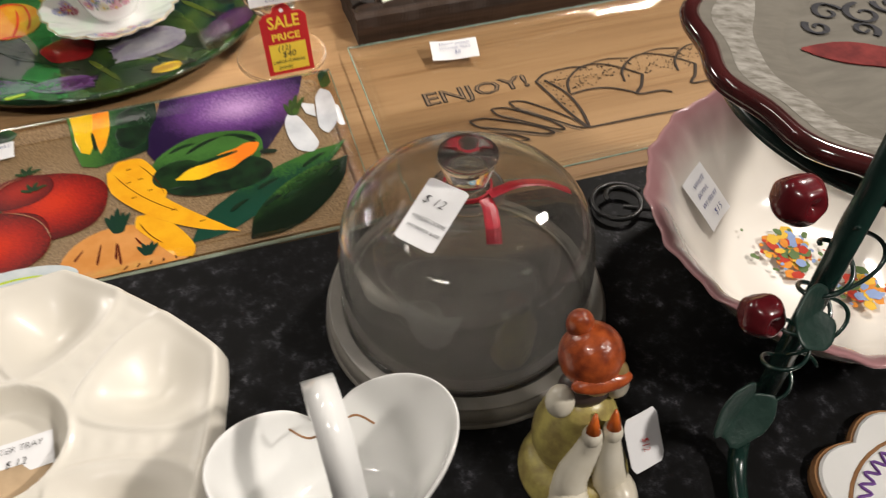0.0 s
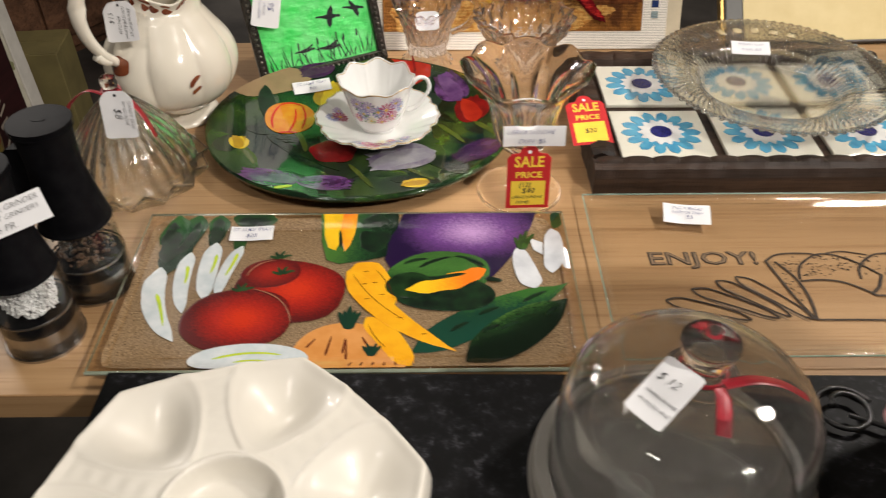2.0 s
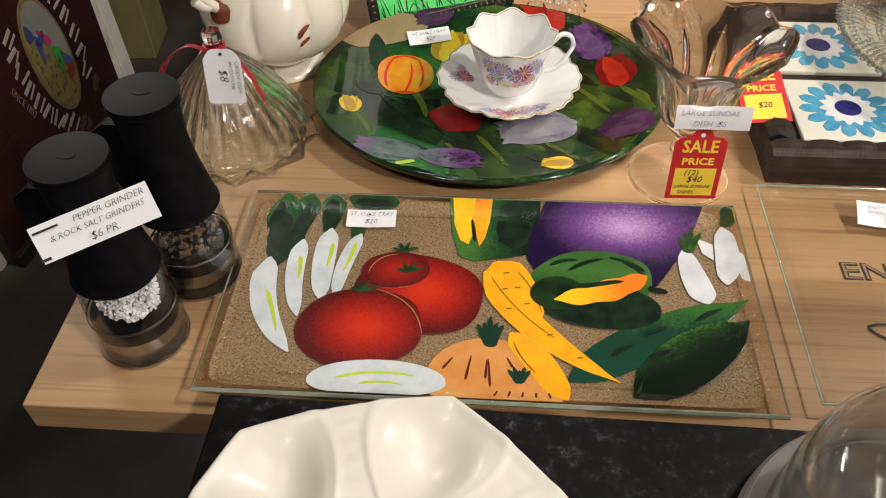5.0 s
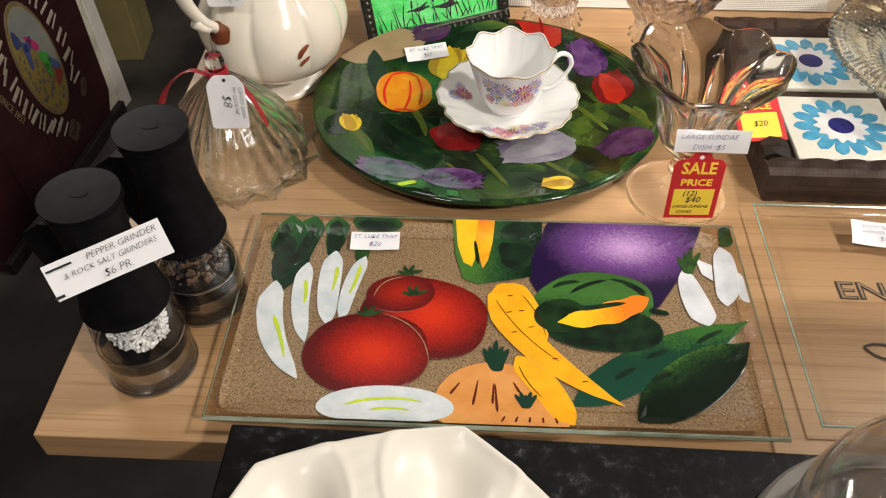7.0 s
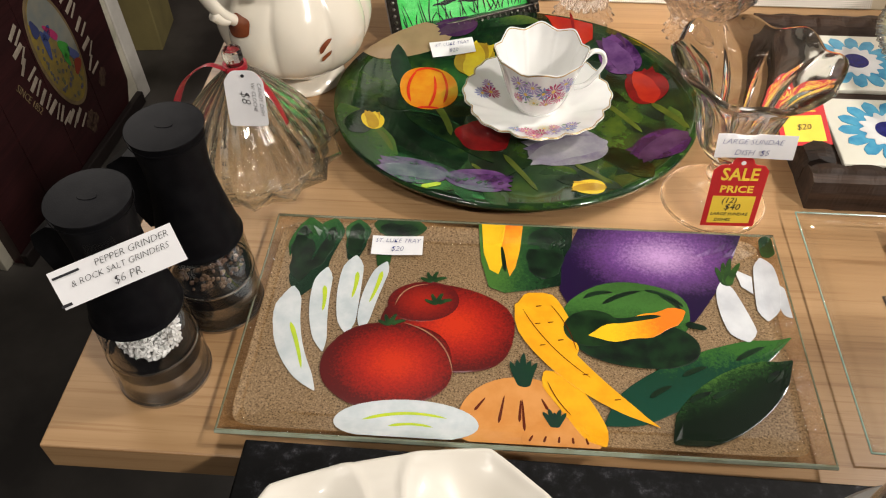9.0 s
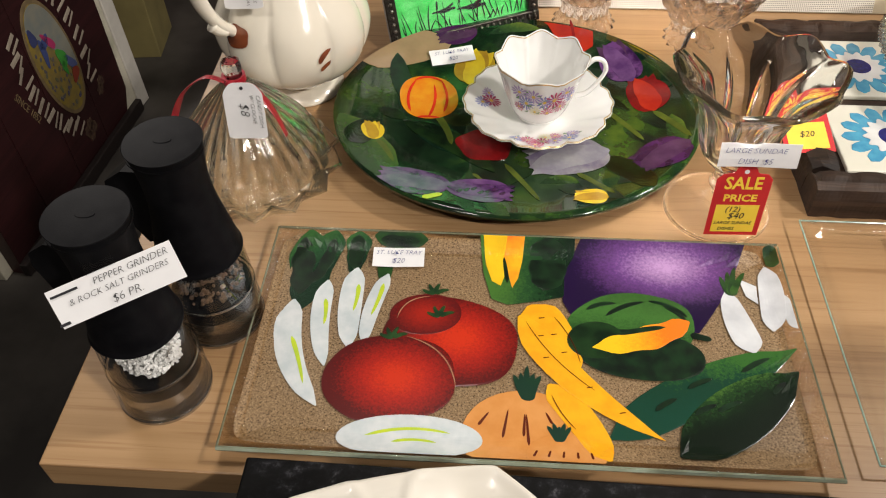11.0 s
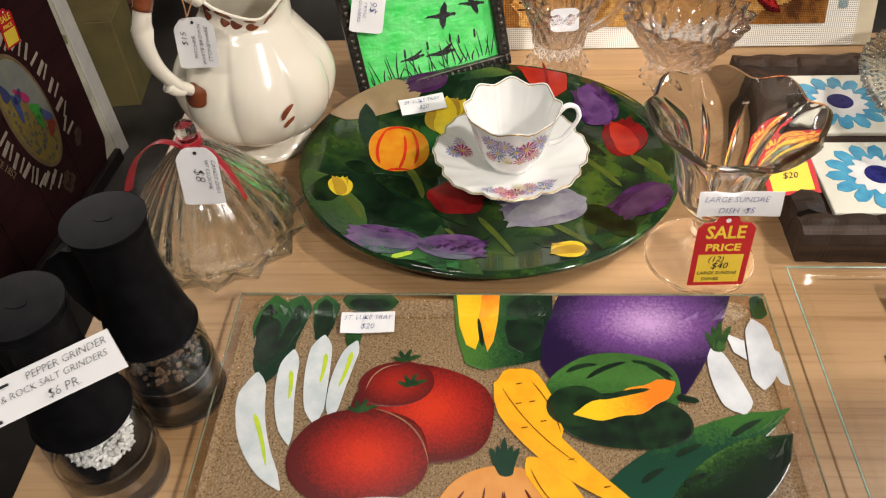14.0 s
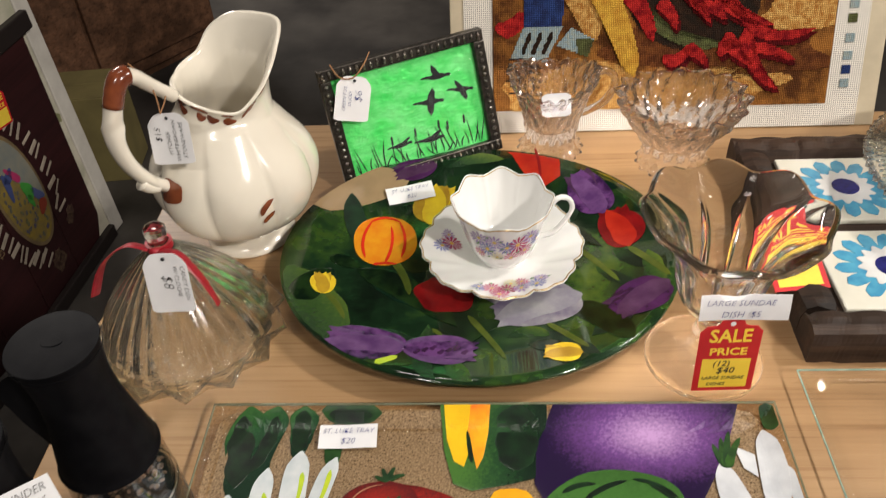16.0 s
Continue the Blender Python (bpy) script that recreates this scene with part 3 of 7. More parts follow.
inlay("streak", strip((10.9, 2.0), (17.4, 2.5), 0.3, 0.2, 0.5), A_lime, 6)
inlay("streak", strip((13.0, 1.5), (16.4, 1.6), 0.3, 0.2, 0.25), A_lime, 6)
inlay("onion", ell(23.2, 2.4, 5.0, 4.3, -4, p=2.0), A_onion, 1)
for a, b2 in (((20.3, 4.6), (19.5, 3.4)), ((21.8, 4.9), (21.4, 2.4)), ((23.2, 4.6), (23.4, 1.8)), ((24.7, 4.8), (25.2, 3.8)), ((23.1, 4.6), (23.0, 2.6))):
    inlay("streak", strip(a, b2, 0.12, 0.26), A_brown, 3)
for k in range(5):
    inlay("leaf", strip((23.4, 5.8), (22.2 + 0.55 * k, 8.2 + (0.9 if k == 2 else 0.2 * (k % 2))), 0.9, 0.3, 0.1), A_teal, 3)
inlay("onion", ell(26.1, 0.9, 3.0, 2.1, 0, p=2.0), A_onion, 3.5)
for k in range(5):
    inlay("leaf", strip((25.7, 2.3), (24.8 + 0.45 * k, 3.6 + 0.3 * (k % 2)), 0.6, 0.25), A_teal, 6)
    inlay("streak", strip((24.0 + 1.0 * k, 1.4), (23.7 + 1.1 * k, 0.7), 0.15, 0.2), A_brown, 5)
inlay("carrot", strip((25.0, 7.4), (29.4, 0.6), 2.2, 1.7, 0.35, 3.0), A_carrot, 4)
inlay("carrot", strip((23.5, 15.4), (27.4, 8.6), 3.8, 1.6, 0.35, 3.6), A_carrot, 5)
inlay("carrot", strip((22.6, 14.2), (33.7, 2.8), 2.6, 0.25, -1.2, 3.4), A_carrot, 6)
for x, y in ((24.3, 14.0), (25.3, 12.3), (24.2, 12.1), (26.1, 10.5), (28.0, 7.2), (24.6, 9.9), (30.4, 5.0)):
    inlay("streak", strip((x, y), (x + 0.5, y + 0.10), 0.09, 0.06), A_brown, 9)
for a, b2, bn in (((23.2, 13.6), (28.6, 7.0), -0.5), ((25.2, 6.4), (27.0, 3.4), -0.2), ((25.6, 14.2), (27.6, 9.6), 0.3)):
    inlay("streak", strip(a, b2, 0.06, 0.05, bn, 0.07), A_brown, 9)
inlay("pepper", [(19.0, 23.0), (23.5, 23.0), (27.7, 23.0), (27.6, 19.5), (26.7, 16.6), (24.6, 16.0), (21.6, 15.4), (20.2, 16.0), (19.4, 19.0)], F_side, 1)
inlay("pepper", strip((25.4, 23.0), (25.0, 17.2), 3.0, 2.4, 0, 4.0, wob=0.06), A_black, 2)
inlay("flesh", [(21.0, 23.0), (23.1, 23.0), (22.9, 20.6), (22.5, 18.4), (22.0, 17.3), (21.7, 18.6), (21.2, 20.6)], A_orange, 3)
inlay("flesh", [(19.3, 23.0), (21.5, 23.0), (21.2, 20.6), (21.3, 18.6), (21.0, 17.5), (20.2, 18.0), (19.6, 20.0)], mat("gold_glass", (0.86, 0.52, 0.02), rough=0.12), 4)
inlay("streak", strip((21.2, 21.0), (21.6, 17.9), 0.15, 0.3, 0.0, 0.5), A_black, 5)
egg = [(28.2, 23.0), (43.0, 23.0)] + [(43.0 - 0.35 * k - 0.018 * k * k, 23.0 - 0.98 * k) for k in range(1, 11)] + [(35.0, 13.4), (30.5, 13.2), (27.4, 13.8), (26.4, 16.0), (26.6, 19.4)]
inlay("aubergine", egg, A_egg, 1.6)
inlay("pepper", ell(32.1, 13.6, 5.4, 3.6, 8, p=2.1, wob=0.02), F_pepper, 4)
inlay("pepper", ell(32.6, 10.7, 5.2, 2.5, -4, p=2.2), A_black, 5)
for a, b2 in (((28.4, 15.2), (31.0, 16.0)), ((30.0, 14.6), (33.4, 16.3)), ((35.0, 15.9), (36.8, 14.2))):
    inlay("streak", strip(a, b2, 0.3, 0.2, 0.25, 0.6), A_black, 5.5)
inlay("pepper", ell(29.0, 12.0, 2.4, 1.9, 10), A_pepper, 6)
inlay("flesh", strip((28.7, 11.2), (37.0, 14.3), 0.9, 1.6, -0.5, 3.2, wob=0.12), F_flesh, 7)
inlay("streak", strip((30.9, 12.6), (34.9, 13.6), 0.25, 0.3, 0.1, 0.7), A_dark, 9)
inlay("streak", strip((33.8, 16.4), (36.9, 14.8), 0.3, 0.3, 0.35), A_dark, 8)
inlay("stem", strip((36.9, 12.9), (38.6, 12.5), 0.7, 0.5), A_dark, 8)
A_turnip = mat("grey_white_glass", (0.66, 0.68, 0.70), (0.52, 0.54, 0.57), rough=0.12, scale=40, coat=0.3)
inlay("turnip", strip((40.7, 18.0), (41.9, 11.4), 1.0, 2.2, -0.2, 3.0), A_turnip, 3)
inlay("turnip", strip((44.5, 20.8), (43.9, 13.7), 1.2, 1.6, 0.2, 2.6), A_turnip, 4)
inlay("turnip", strip((45.2, 17.5), (45.7, 13.6), 0.5, 0.9, 0, 1.2), A_turnip, 3)
inlay("turnip", [(42.0, 19.4), (43.4, 18.6), (43.2, 16.6), (42.3, 17.4)], A_turnip, 3)
inlay("leaf", strip((45.2, 23.0), (45.2, 20.6), 1.3, 1.1, 0), A_leaf, 5)
for k in range(4):
    inlay("leaf", strip((41.1, 17.4), (40.4 + 0.75 * k, 20.8 - 0.6 * abs(k - 2)), 0.8, 0.3, 0.1), A_bright if k % 2 else A_leaf, 5)
inlay("courgette", strip((29.6, 2.8), (45.2, 11.7), 2.4, 1.0, 0.5, 6.0), F_courg, 2)
inlay("courgette", strip((34.6, 1.4), (44.9, 9.5), 2.0, 1.2, 0.1, 8.0), F_marrow, 4)
for a, b2 in (((33.2, 5.4), (35.0, 6.6)), ((36.0, 7.6), (38.0, 8.6)), ((40.5, 9.4), (43.0, 10.9)), ((36.2, 5.2), (38.0, 6.2)), ((38.0, 5.6), (40.0, 6.6)), ((42.6, 7.4), (43.8, 8.6))):
    inlay("streak", strip(a, b2, 0.3, 0.2, 0.1, 0.6), A_black, 8)
card("price_label", pose(TX + 0.1165, TY + 0.2015, B + 0.0115, 8, 0, 1.5), 0.047, 0.021, [("ST. LUKE TRAY", 0.0062, 0, 0.004), ("$20", 0.0075, 0, -0.005)], "small white paper label taped on the glass tray")
part("tape", move(box(-0.012, 0.0102, 0.0006, 0.012, 0.021, 0.0008, 0), Matrix.Identity(4)), M_tape, bpy.data.objects["price_label"])

# ---------------- engraved bread tray of clear glass ----------------
EX, EY, EW, EH = 0.030, 0.486, 0.52, 0.252
bread = thing("bread_tray", (EX, EY, B), "clear glass bread tray with brown engraved loaf drawing", "tray")


def bread_z(x, y):
    e = min(x, EW - x, y, EH - y)
    return 0.0055 + 0.009 * max(0.0, 1 - e / 0.02) ** 1.6


part("glass_sheet", sheet(lambda u, v: (u * EW, v * EH, bread_z(u * EW, v * EH)), 46, 24, 0.004), M_clear, bread, "", True).visible_shadow = False
part("edge", join(*[tube([a, b2], 0.0008, 6) for a, b2 in (((0, 0, 0.013), (EW, 0, 0.013)), ((0, EH, 0.013), (EW, EH, 0.013)), ((0, 0, 0.013), (0, EH, 0.013)), ((EW, 0, 0.013), (EW, EH, 0.013)))]), M_edge, bread, "greenish glass edge")
M_engrave = mat("brown_engraving", (0.025, 0.017, 0.012), (0.05, 0.032, 0.02), rough=0.7, scale=150)
M_fillbrown = mat("tan_engraving_fill", (0.27, 0.18, 0.105), (0.20, 0.135, 0.08), rough=0.7, scale=150)


def stroke(points, r=0.0008, name="engraved_line", z=0.0009):
    part(name, tube([(x, y, z) for x, y in points], r * 1.5, 6, None, 0.3), M_engrave, bread)


def loop(outline):
    return outline + outline[:1]


g = text_geo("ENJOY!", 0.0290, 0.0, 0.0002, "CENTER", 1.28, 0.0007)
part("lettering", move(g, Matrix.Translation((0.117, 0.1515, 0.0005))), M_engrave, bread, "brown outlined capitals")
g = text_geo("ENJOY!", 0.0290, 0.0, 0.0002, "CENTER", 1.28, -0.0006)
part("lettering", move(g, Matrix.Translation((0.117, 0.1515, 0.0009))), M_fillbrown, bread, "tan lettering fill")
for k, (a, b2) in enumerate((((0.064, 0.088), (0.142, 0.060)), ((0.094, 0.104), (0.170, 0.062)), ((0.122, 0.116), (0.182, 0.064)), ((0.144, 0.122), (0.203, 0.060)))):
    stroke(loop(strip(a, b2, 0.016, 0.008, 0.002, 0.015, n=12)), 0.0010, "slice")
    part("slice_crust", slab(strip((a[0] + 0.004, a[1] - 0.009), (b2[0] - 0.004, b2[1] - 0.004), 0.004, 0.003, -0.001, 0.006), 0.0003, 0.0004), M_fillbrown, bread)
stroke(spline([(0.183, 0.147), (0.188, 0.125), (0.196, 0.090), (0.206, 0.059)]), 0.0012)
stroke(spline([(0.183, 0.147), (0.200, 0.158), (0.232, 0.159), (0.246, 0.153)]), 0.0010)
stroke(spline([(0.193, 0.146), (0.206, 0.120), (0.210, 0.090), (0.207, 0.059)]), 0.0012)
stroke(spline([(0.206, 0.059), (0.27, 0.058), (0.335, 0.056), (0.44, 0.058)]), 0.0012)
stroke(spline([(0.210, 0.115), (0.235, 0.117), (0.258, 0.111), (0.280, 0.094)]), 0.0012)
for k in range(4):
    x = 0.210 + 0.064 * k
    stroke(spline([(x, 0.118), (x + 0.008, 0.140), (x + 0.034, 0.158), (x + 0.062, 0.150), (x + 0.088, 0.124)]), 0.0010)
    stroke(spline([(x + 0.088, 0.124), (x + 0.078, 0.106), (x + 0.068, 0.094), (x + 0.094, 0.092), (x + 0.104, 0.086)]), 0.0012)
    stroke(spline([(x + 0.038, 0.158), (x + 0.060, 0.162), (x + 0.086, 0.156)]), 0.0008)
rng = random.Random(4)
dots = []
for _ in range(260):
    x = rng.uniform(0.186, 0.43)
    lo, hi = (0.120 - (x - 0.186) * 2.5, 0.146) if x < 0.207 else (0.122, 0.154)
    y = rng.uniform(max(lo, 0.066), hi)
    dots.append(box(x, y, 0.0003, x + rng.uniform(0.0012, 0.0026), y + 0.0009, 0.0008, 0))
tagged(part("stipple", join(*dots), M_engrave, bread, "engraved crumb dots"), kind="stuff")
card("price_label", pose(0.142, 0.700, B + 0.0135, 16, 0, -8), 0.052, 0.027, [("ENJOY BREAD", 0.0055, 0, 0.0058), ("WARMER TRAY", 0.0050, 0, 0.0), ("$8", 0.0070, 0.002, -0.0062)], "curled white paper label on the clear bread tray", curl=0.001)

# ---------------- oval tulip plate ----------------
PX, PY, RX, RY = -0.237, 0.885, 0.195, 0.171
plate = thing("glass_plate", (PX, PY, B), "oval fused glass plate with tulips on dark green", "plate")


def plate_z(x, y):
    q = math.hypot(x / RX, y / RY)
    return 0.0075 + 0.019 * max(0.0, (q - 0.45) / 0.55) ** 1.7


def plate_geo(z_off, thick, q1=1.0, q0=0.0, n=96, k=14):
    verts, faces = [], []
    for side in range(2):
        for j in range(k + 1):
            q = q0 + (q1 - q0) * j / k
            for i in range(n):
                a = 2 * math.pi * i / n
                x, y = RX * q * math.cos(a), RY * q * math.sin(a)
                verts.append((x, y, plate_z(x, y) + z_off - thick * side))
    for side in range(2):
        for j in range(k):
            for i in range(n):
                a = side * (k + 1) * n + j * n
                faces.append((a + i, a + (i + 1) % n, a + n + (i + 1) % n, a + n + i))
    for i in range(n):
        a = k * n
        faces.append((a + i, a + (i + 1) % n, a + (k + 1) * n + (i + 1) % n, a + (k + 1) * n + i))
    return verts, faces


def plate_ground():
    m, nt, b = nodes_of("mottled_green_glass")
    n1 = noise_node(nt, 13, 5, rough=0.6)
    n2 = noise_node(nt, 90, 4)
    mx = nt.nodes.new("ShaderNodeMath")
    mx.operation = "MULTIPLY_ADD"
    mx.inputs[1].default_value = 0.22
    nt.links.new(n2.outputs[0], mx.inputs[0])
    nt.links.new(n1.outputs[0], mx.inputs[2])
    r = ramp_node(nt, mx.outputs[0], [(0.44, (0.003, 0.008, 0.004)), (0.60, (0.007, 0.024, 0.009)), (0.70, (0.024, 0.058, 0.011)), (0.84, (0.062, 0.10, 0.012))])
    nt.links.new(r.outputs[0], b.inputs["Base Color"])
    b.inputs["Roughness"].default_value, b.inputs["Coat Weight"].default_value, b.inputs["Coat Roughness"].default_value = 0.08, 0.6, 0.02
    add_bump(nt, b, noise_node(nt, 60, 3).outputs[0], 0.12, 0.001)
    return m


part("glass_body", plate_geo(0, 0.005), plate_ground(), plate, "", True)
A_tulip = mat("orange_tulip_glass", (0.673, 0.306, 0.0153), (0.612, 0.168, 0.00918), rough=0.1, scale=36, coat=0.4)
A_redline = mat("red_line_glass", (0.62, 0.03, 0.012), rough=0.12)
A_redtulip = mat("red_tulip_glass", (0.236, 0.00675, 0.00788), (0.124, 0.0045, 0.00562), rough=0.1, scale=50, coat=0.4)
A_scarlet = mat("scarlet_tulip_glass", (0.422, 0.0256, 0.0096), (0.32, 0.0128, 0.00768), rough=0.1, scale=40, coat=0.4)
A_yel = mat("yellow_tulip_glass", (0.714, 0.527, 0.0255), (0.595, 0.391, 0.0255), rough=0.1, scale=50, coat=0.4)
A_purp = mat("violet_tulip_glass", (0.125, 0.045, 0.165), (0.030, 0.008, 0.050), rough=0.1, scale=60, lo=0.42, hi=0.6, coat=0.4, detail=6)
A_plum = mat("plum_tulip_glass", (0.066, 0.017, 0.080), (0.028, 0.007, 0.036), rough=0.1, scale=45, coat=0.4)
A_lilac = mat("lilac_white_glass", (0.286, 0.278, 0.292), (0.136, 0.109, 0.177), rough=0.1, scale=45, detail=7, coat=0.4)
A_mid = mat("leaf_green_glass", (0.0105, 0.0304, 0.00683), (0.0021, 0.0084, 0.00367), rough=0.1, scale=55, detail=7, lo=0.4, hi=0.62, coat=0.5)
A_light = mat("yellow_green_glass", (0.051, 0.078, 0.0078), (0.0108, 0.03, 0.0054), rough=0.1, scale=45, detail=7, lo=0.4, hi=0.62, coat=0.5)
A_stem = mat("stem_green_glass", (0.084, 0.108, 0.015), (0.054, 0.078, 0.012), rough=0.12, scale=60, coat=0.4)
A_bare = mat("amber_clear_glass", (0.32, 0.22, 0.12), (0.26, 0.18, 0.1), rough=0.1, scale=30, coat=0.5)


def petal(name, outline, material, layer=1):
    if name == "vein":
        return part(name, band(cm(outline), 0.00008 * layer, 0.0003, plate_z), material, plate)
    pts = []
    for x, y in dense(outline, 0.8):
        q = math.hypot(x / 100 / RX, y / 100 / RY)
        s = min(1, (0.998 if name == "clear_patch" else 0.985) / q) if q else 1
        pts.append((x * s, y * s))
    return part(name, slab(cm(pts), 0.00008 * layer, 0.00016, plate_z), material, plate)


rng = random.Random(21)
LEAVES = [A_mid, fade_mat("sifted_lime_leaf", [(0.2, (0.008, 0.03, 0.009)), (0.55, (0.03, 0.07, 0.012)), (0.9, (0.09, 0.13, 0.016))], (0.5, 0.5), 300), A_dark, fade_mat("sifted_dark_leaf", [(0.25, (0.004, 0.012, 0.006)), (0.8, (0.022, 0.06, 0.014))], (-0.4, 0.9), 300), mat("olive_leaf_glass", (0.0294, 0.0392, 0.007), (0.007, 0.014, 0.0035), rough=0.1, scale=45, detail=7, coat=0.5), mat("deep_leaf_glass", (0.0048, 0.024, 0.0128), (0.0024, 0.008, 0.0048), rough=0.1, scale=25, coat=0.5)]
for k in range(44):
    a, q = rng.uniform(0, 6.28), math.sqrt(rng.random())
    x, y, d, L = 18 * q * math.cos(a), 15.5 * q * math.sin(a), rng.uniform(0, 6.28), rng.uniform(3, 7.5)
    petal("leaf", strip((x - L / 2 * math.cos(d), y - L / 2 * math.sin(d)), (x + L / 2 * math.cos(d), y + L / 2 * math.sin(d)), 0.6, 0.3, rng.uniform(-0.7, 0.7), rng.uniform(1.8, 4.2), wob=0.07), LEAVES[k % 6], 1 + 0.1 * k)
petal("leaf", strip((-18.6, -2.0), (-12.5, -11.5), 3.0, 3.0, 0.3, 7.0, wob=0.05), LEAVES[1], 5.5)
petal("clear_patch", strip((-18.0, 7.8), (-7.6, 13.0), 3.2, 2.4, 0.6, 7.6), A_bare, 5.5)
petal("leaf", strip((-13.8, 10.0), (-10.5, 1.2), 1.2, 1.6, -0.6, 3.4), A_dark, 6)
petal("leaf", strip((-12.0, -1.0), (-2.0, -8.8), 1.8, 1.0, 0.9, 4.4), A_mid, 5.6)
petal("leaf", strip((8.8, -6.0), (13.5, -12.0), 2.0, 1.6, 0.5, 4.0), A_mid, 5.7)


def tulip(x, y, ang, L, W, mats, layer=8):
    """A flower of overlapping petals, its tip towards ang degrees."""
    q = radians(ang)
    petal("petal", ell(x, y, L * 0.46, W * 0.47, ang, p=2.2, wob=0.05, k=3), mats[0], layer - 0.5)
    for k, (off, w, m) in enumerate(((-0.55, 0.62, mats[1]), (0.55, 0.62, mats[1]), (-0.22, 0.70, mats[0]), (0.24, 0.66, mats[-1]))):
        bx, by = x - L * 0.48 * math.cos(q), y - L * 0.48 * math.sin(q)
        tx, ty = x + L * 0.5 * math.cos(q) - off * W * 0.55 * math.sin(q), y + L * 0.5 * math.sin(q) + off * W * 0.55 * math.cos(q)
        petal("petal", strip((bx, by), (tx, ty), W * 0.35, W * 0.12, -off * W * 0.22, W * w * 1.1, wob=0.05), m, layer + k)


A_purp2 = mat("pale_violet_glass", (0.150, 0.070, 0.190), (0.080, 0.028, 0.115), rough=0.1, scale=50, coat=0.4)
A_yel2 = mat("ochre_yellow_glass", (0.462, 0.294, 0.021), (0.35, 0.196, 0.021), rough=0.1, scale=50, coat=0.4)
A_plum2 = mat("dusky_plum_glass", (0.0784, 0.0343, 0.0784), (0.0392, 0.0147, 0.0441), rough=0.1, scale=45, coat=0.4)
petal("stem", strip((-8.6, 0.4), (-6.6, -4.6), 0.9, 0.6, 0.3), A_stem, 7)
petal("tulip", ell(-9.6, 3.3, 3.25, 3.7, 8, p=2.3), A_tulip, 8)
for a, b2, bn in (((-11.4, 0.6), (-11.2, 6.2), 0.6), ((-9.4, -0.1), (-9.2, 5.6), -0.4), ((-7.8, 0.8), (-8.4, 6.4), -0.5), ((-11.4, 6.0), (-8.2, 6.2), 0.7), ((-10.6, -0.3), (-8.2, -0.2), 0.2)):
    petal("vein", strip(a, b2, 0.34, 0.26, bn), A_redline, 12)
tulip(-4.6, 9.0, 80, 6.4, 5.0, (A_yel2, A_yel), 7)
petal("leaf", strip((-17.0, -6.6), (-14.6, -1.4), 2.2, 1.0, 0.2, 4.4), A_mid, 7)
tulip(-15.0, -3.7, 100, 3.2, 2.6, (A_yel, A_yel2), 8)
petal("stem", strip((-14.4, -5.0), (-12.3, -8.6), 0.8, 0.4, 0.2), A_stem, 7)
tulip(-9.9, -11.7, 175, 7.4, 5.0, (A_purp, A_purp2), 8)
tulip(-3.4, -12.2, -5, 6.8, 4.4, (A_purp2, A_purp), 9)
for k in range(7):
    petal("vein", strip((-5.6 + 0.7 * k, -12.9 + 0.3 * (k % 3)), (-5.1 + 0.7 * k, -12.3 + 0.3 * (k % 3)), 0.5, 0.3), A_plum, 14)
for x in (-8.0,):
    petal("leaf", strip((x - 0.8, -14.6), (x + 1.0, -13.4), 0.8, 0.6), A_lime, 10)
tulip(7.4, -13.0, 170, 3.4, 2.9, (A_yel, A_yel2), 8)
petal("stem", strip((6.2, -8.6), (9.6, -12.6), 0.7, 0.6, 0.1), A_stem, 7)
tulip(5.6, -6.0, 195, 9.0, 6.4, (A_lilac, mat("pearl_glass", (0.34, 0.34, 0.34), (0.211, 0.194, 0.243), rough=0.1, scale=30, coat=0.4)), 8)
tulip(14.5, 4.0, 100, 6.0, 4.8, (A_redtulip, A_redtulip, A_scarlet), 8)
petal("stem", strip((14.8, 1.2), (18.0, -4.0), 0.8, 0.6, 0.2), A_stem, 7)
tulip(11.9, 9.6, 110, 7.0, 4.6, (A_purp, A_plum2, A_purp2), 8)
petal("stem", strip((9.8, 2.0), (13.4, -3.6), 0.7, 0.5, 0.2), A_stem, 7)
tulip(17.0, 12.2, 120, 5.6, 4.4, (A_yel, A_yel2), 8)
petal("stem", strip((13.4, 15.8), (14.2, 11.0), 0.8, 0.5, -0.3), A_light, 7)
petal("tulip", [(3.4, 17.0), (9.2, 16.6), (9.0, 12.6), (7.0, 11.2), (5.0, 13.6)], A_scarlet, 8)
petal("vein", strip((6.4, 16.8), (6.8, 12.2), 0.35, 0.3, 0.2), A_redtulip, 12)
tulip(-7.0, 14.2, 200, 5.2, 3.0, (A_plum, A_plum2), 8)
tulip(15.0, -6.2, 210, 6.6, 5.0, (A_plum, A_plum2), 8)
petal("tulip", ell(-3.2, -4.6, 3.0, 2.4, -20, wob=0.06), A_redtulip, 8)
petal("stem", strip((-1.0, -7.4), (2.4, -13.6), 0.7, 0.5, 0.2), A_stem, 7)
petal("stem", strip((-4.2, -9.2), (-2.6, -11.4), 0.5, 0.4, 0.1), A_stem, 7)
card("price_label", pose_axes((PX - 0.074, PY + 0.104, B + 0.0175), (1, 0.30, 0), (0, 0.93, 0.35)), 0.052, 0.021, [("ST. LUKE TRAY", 0.0062, 0, 0.004), ("$20", 0.0070, 0, -0.005)], "white paper label taped to the tulip plate")

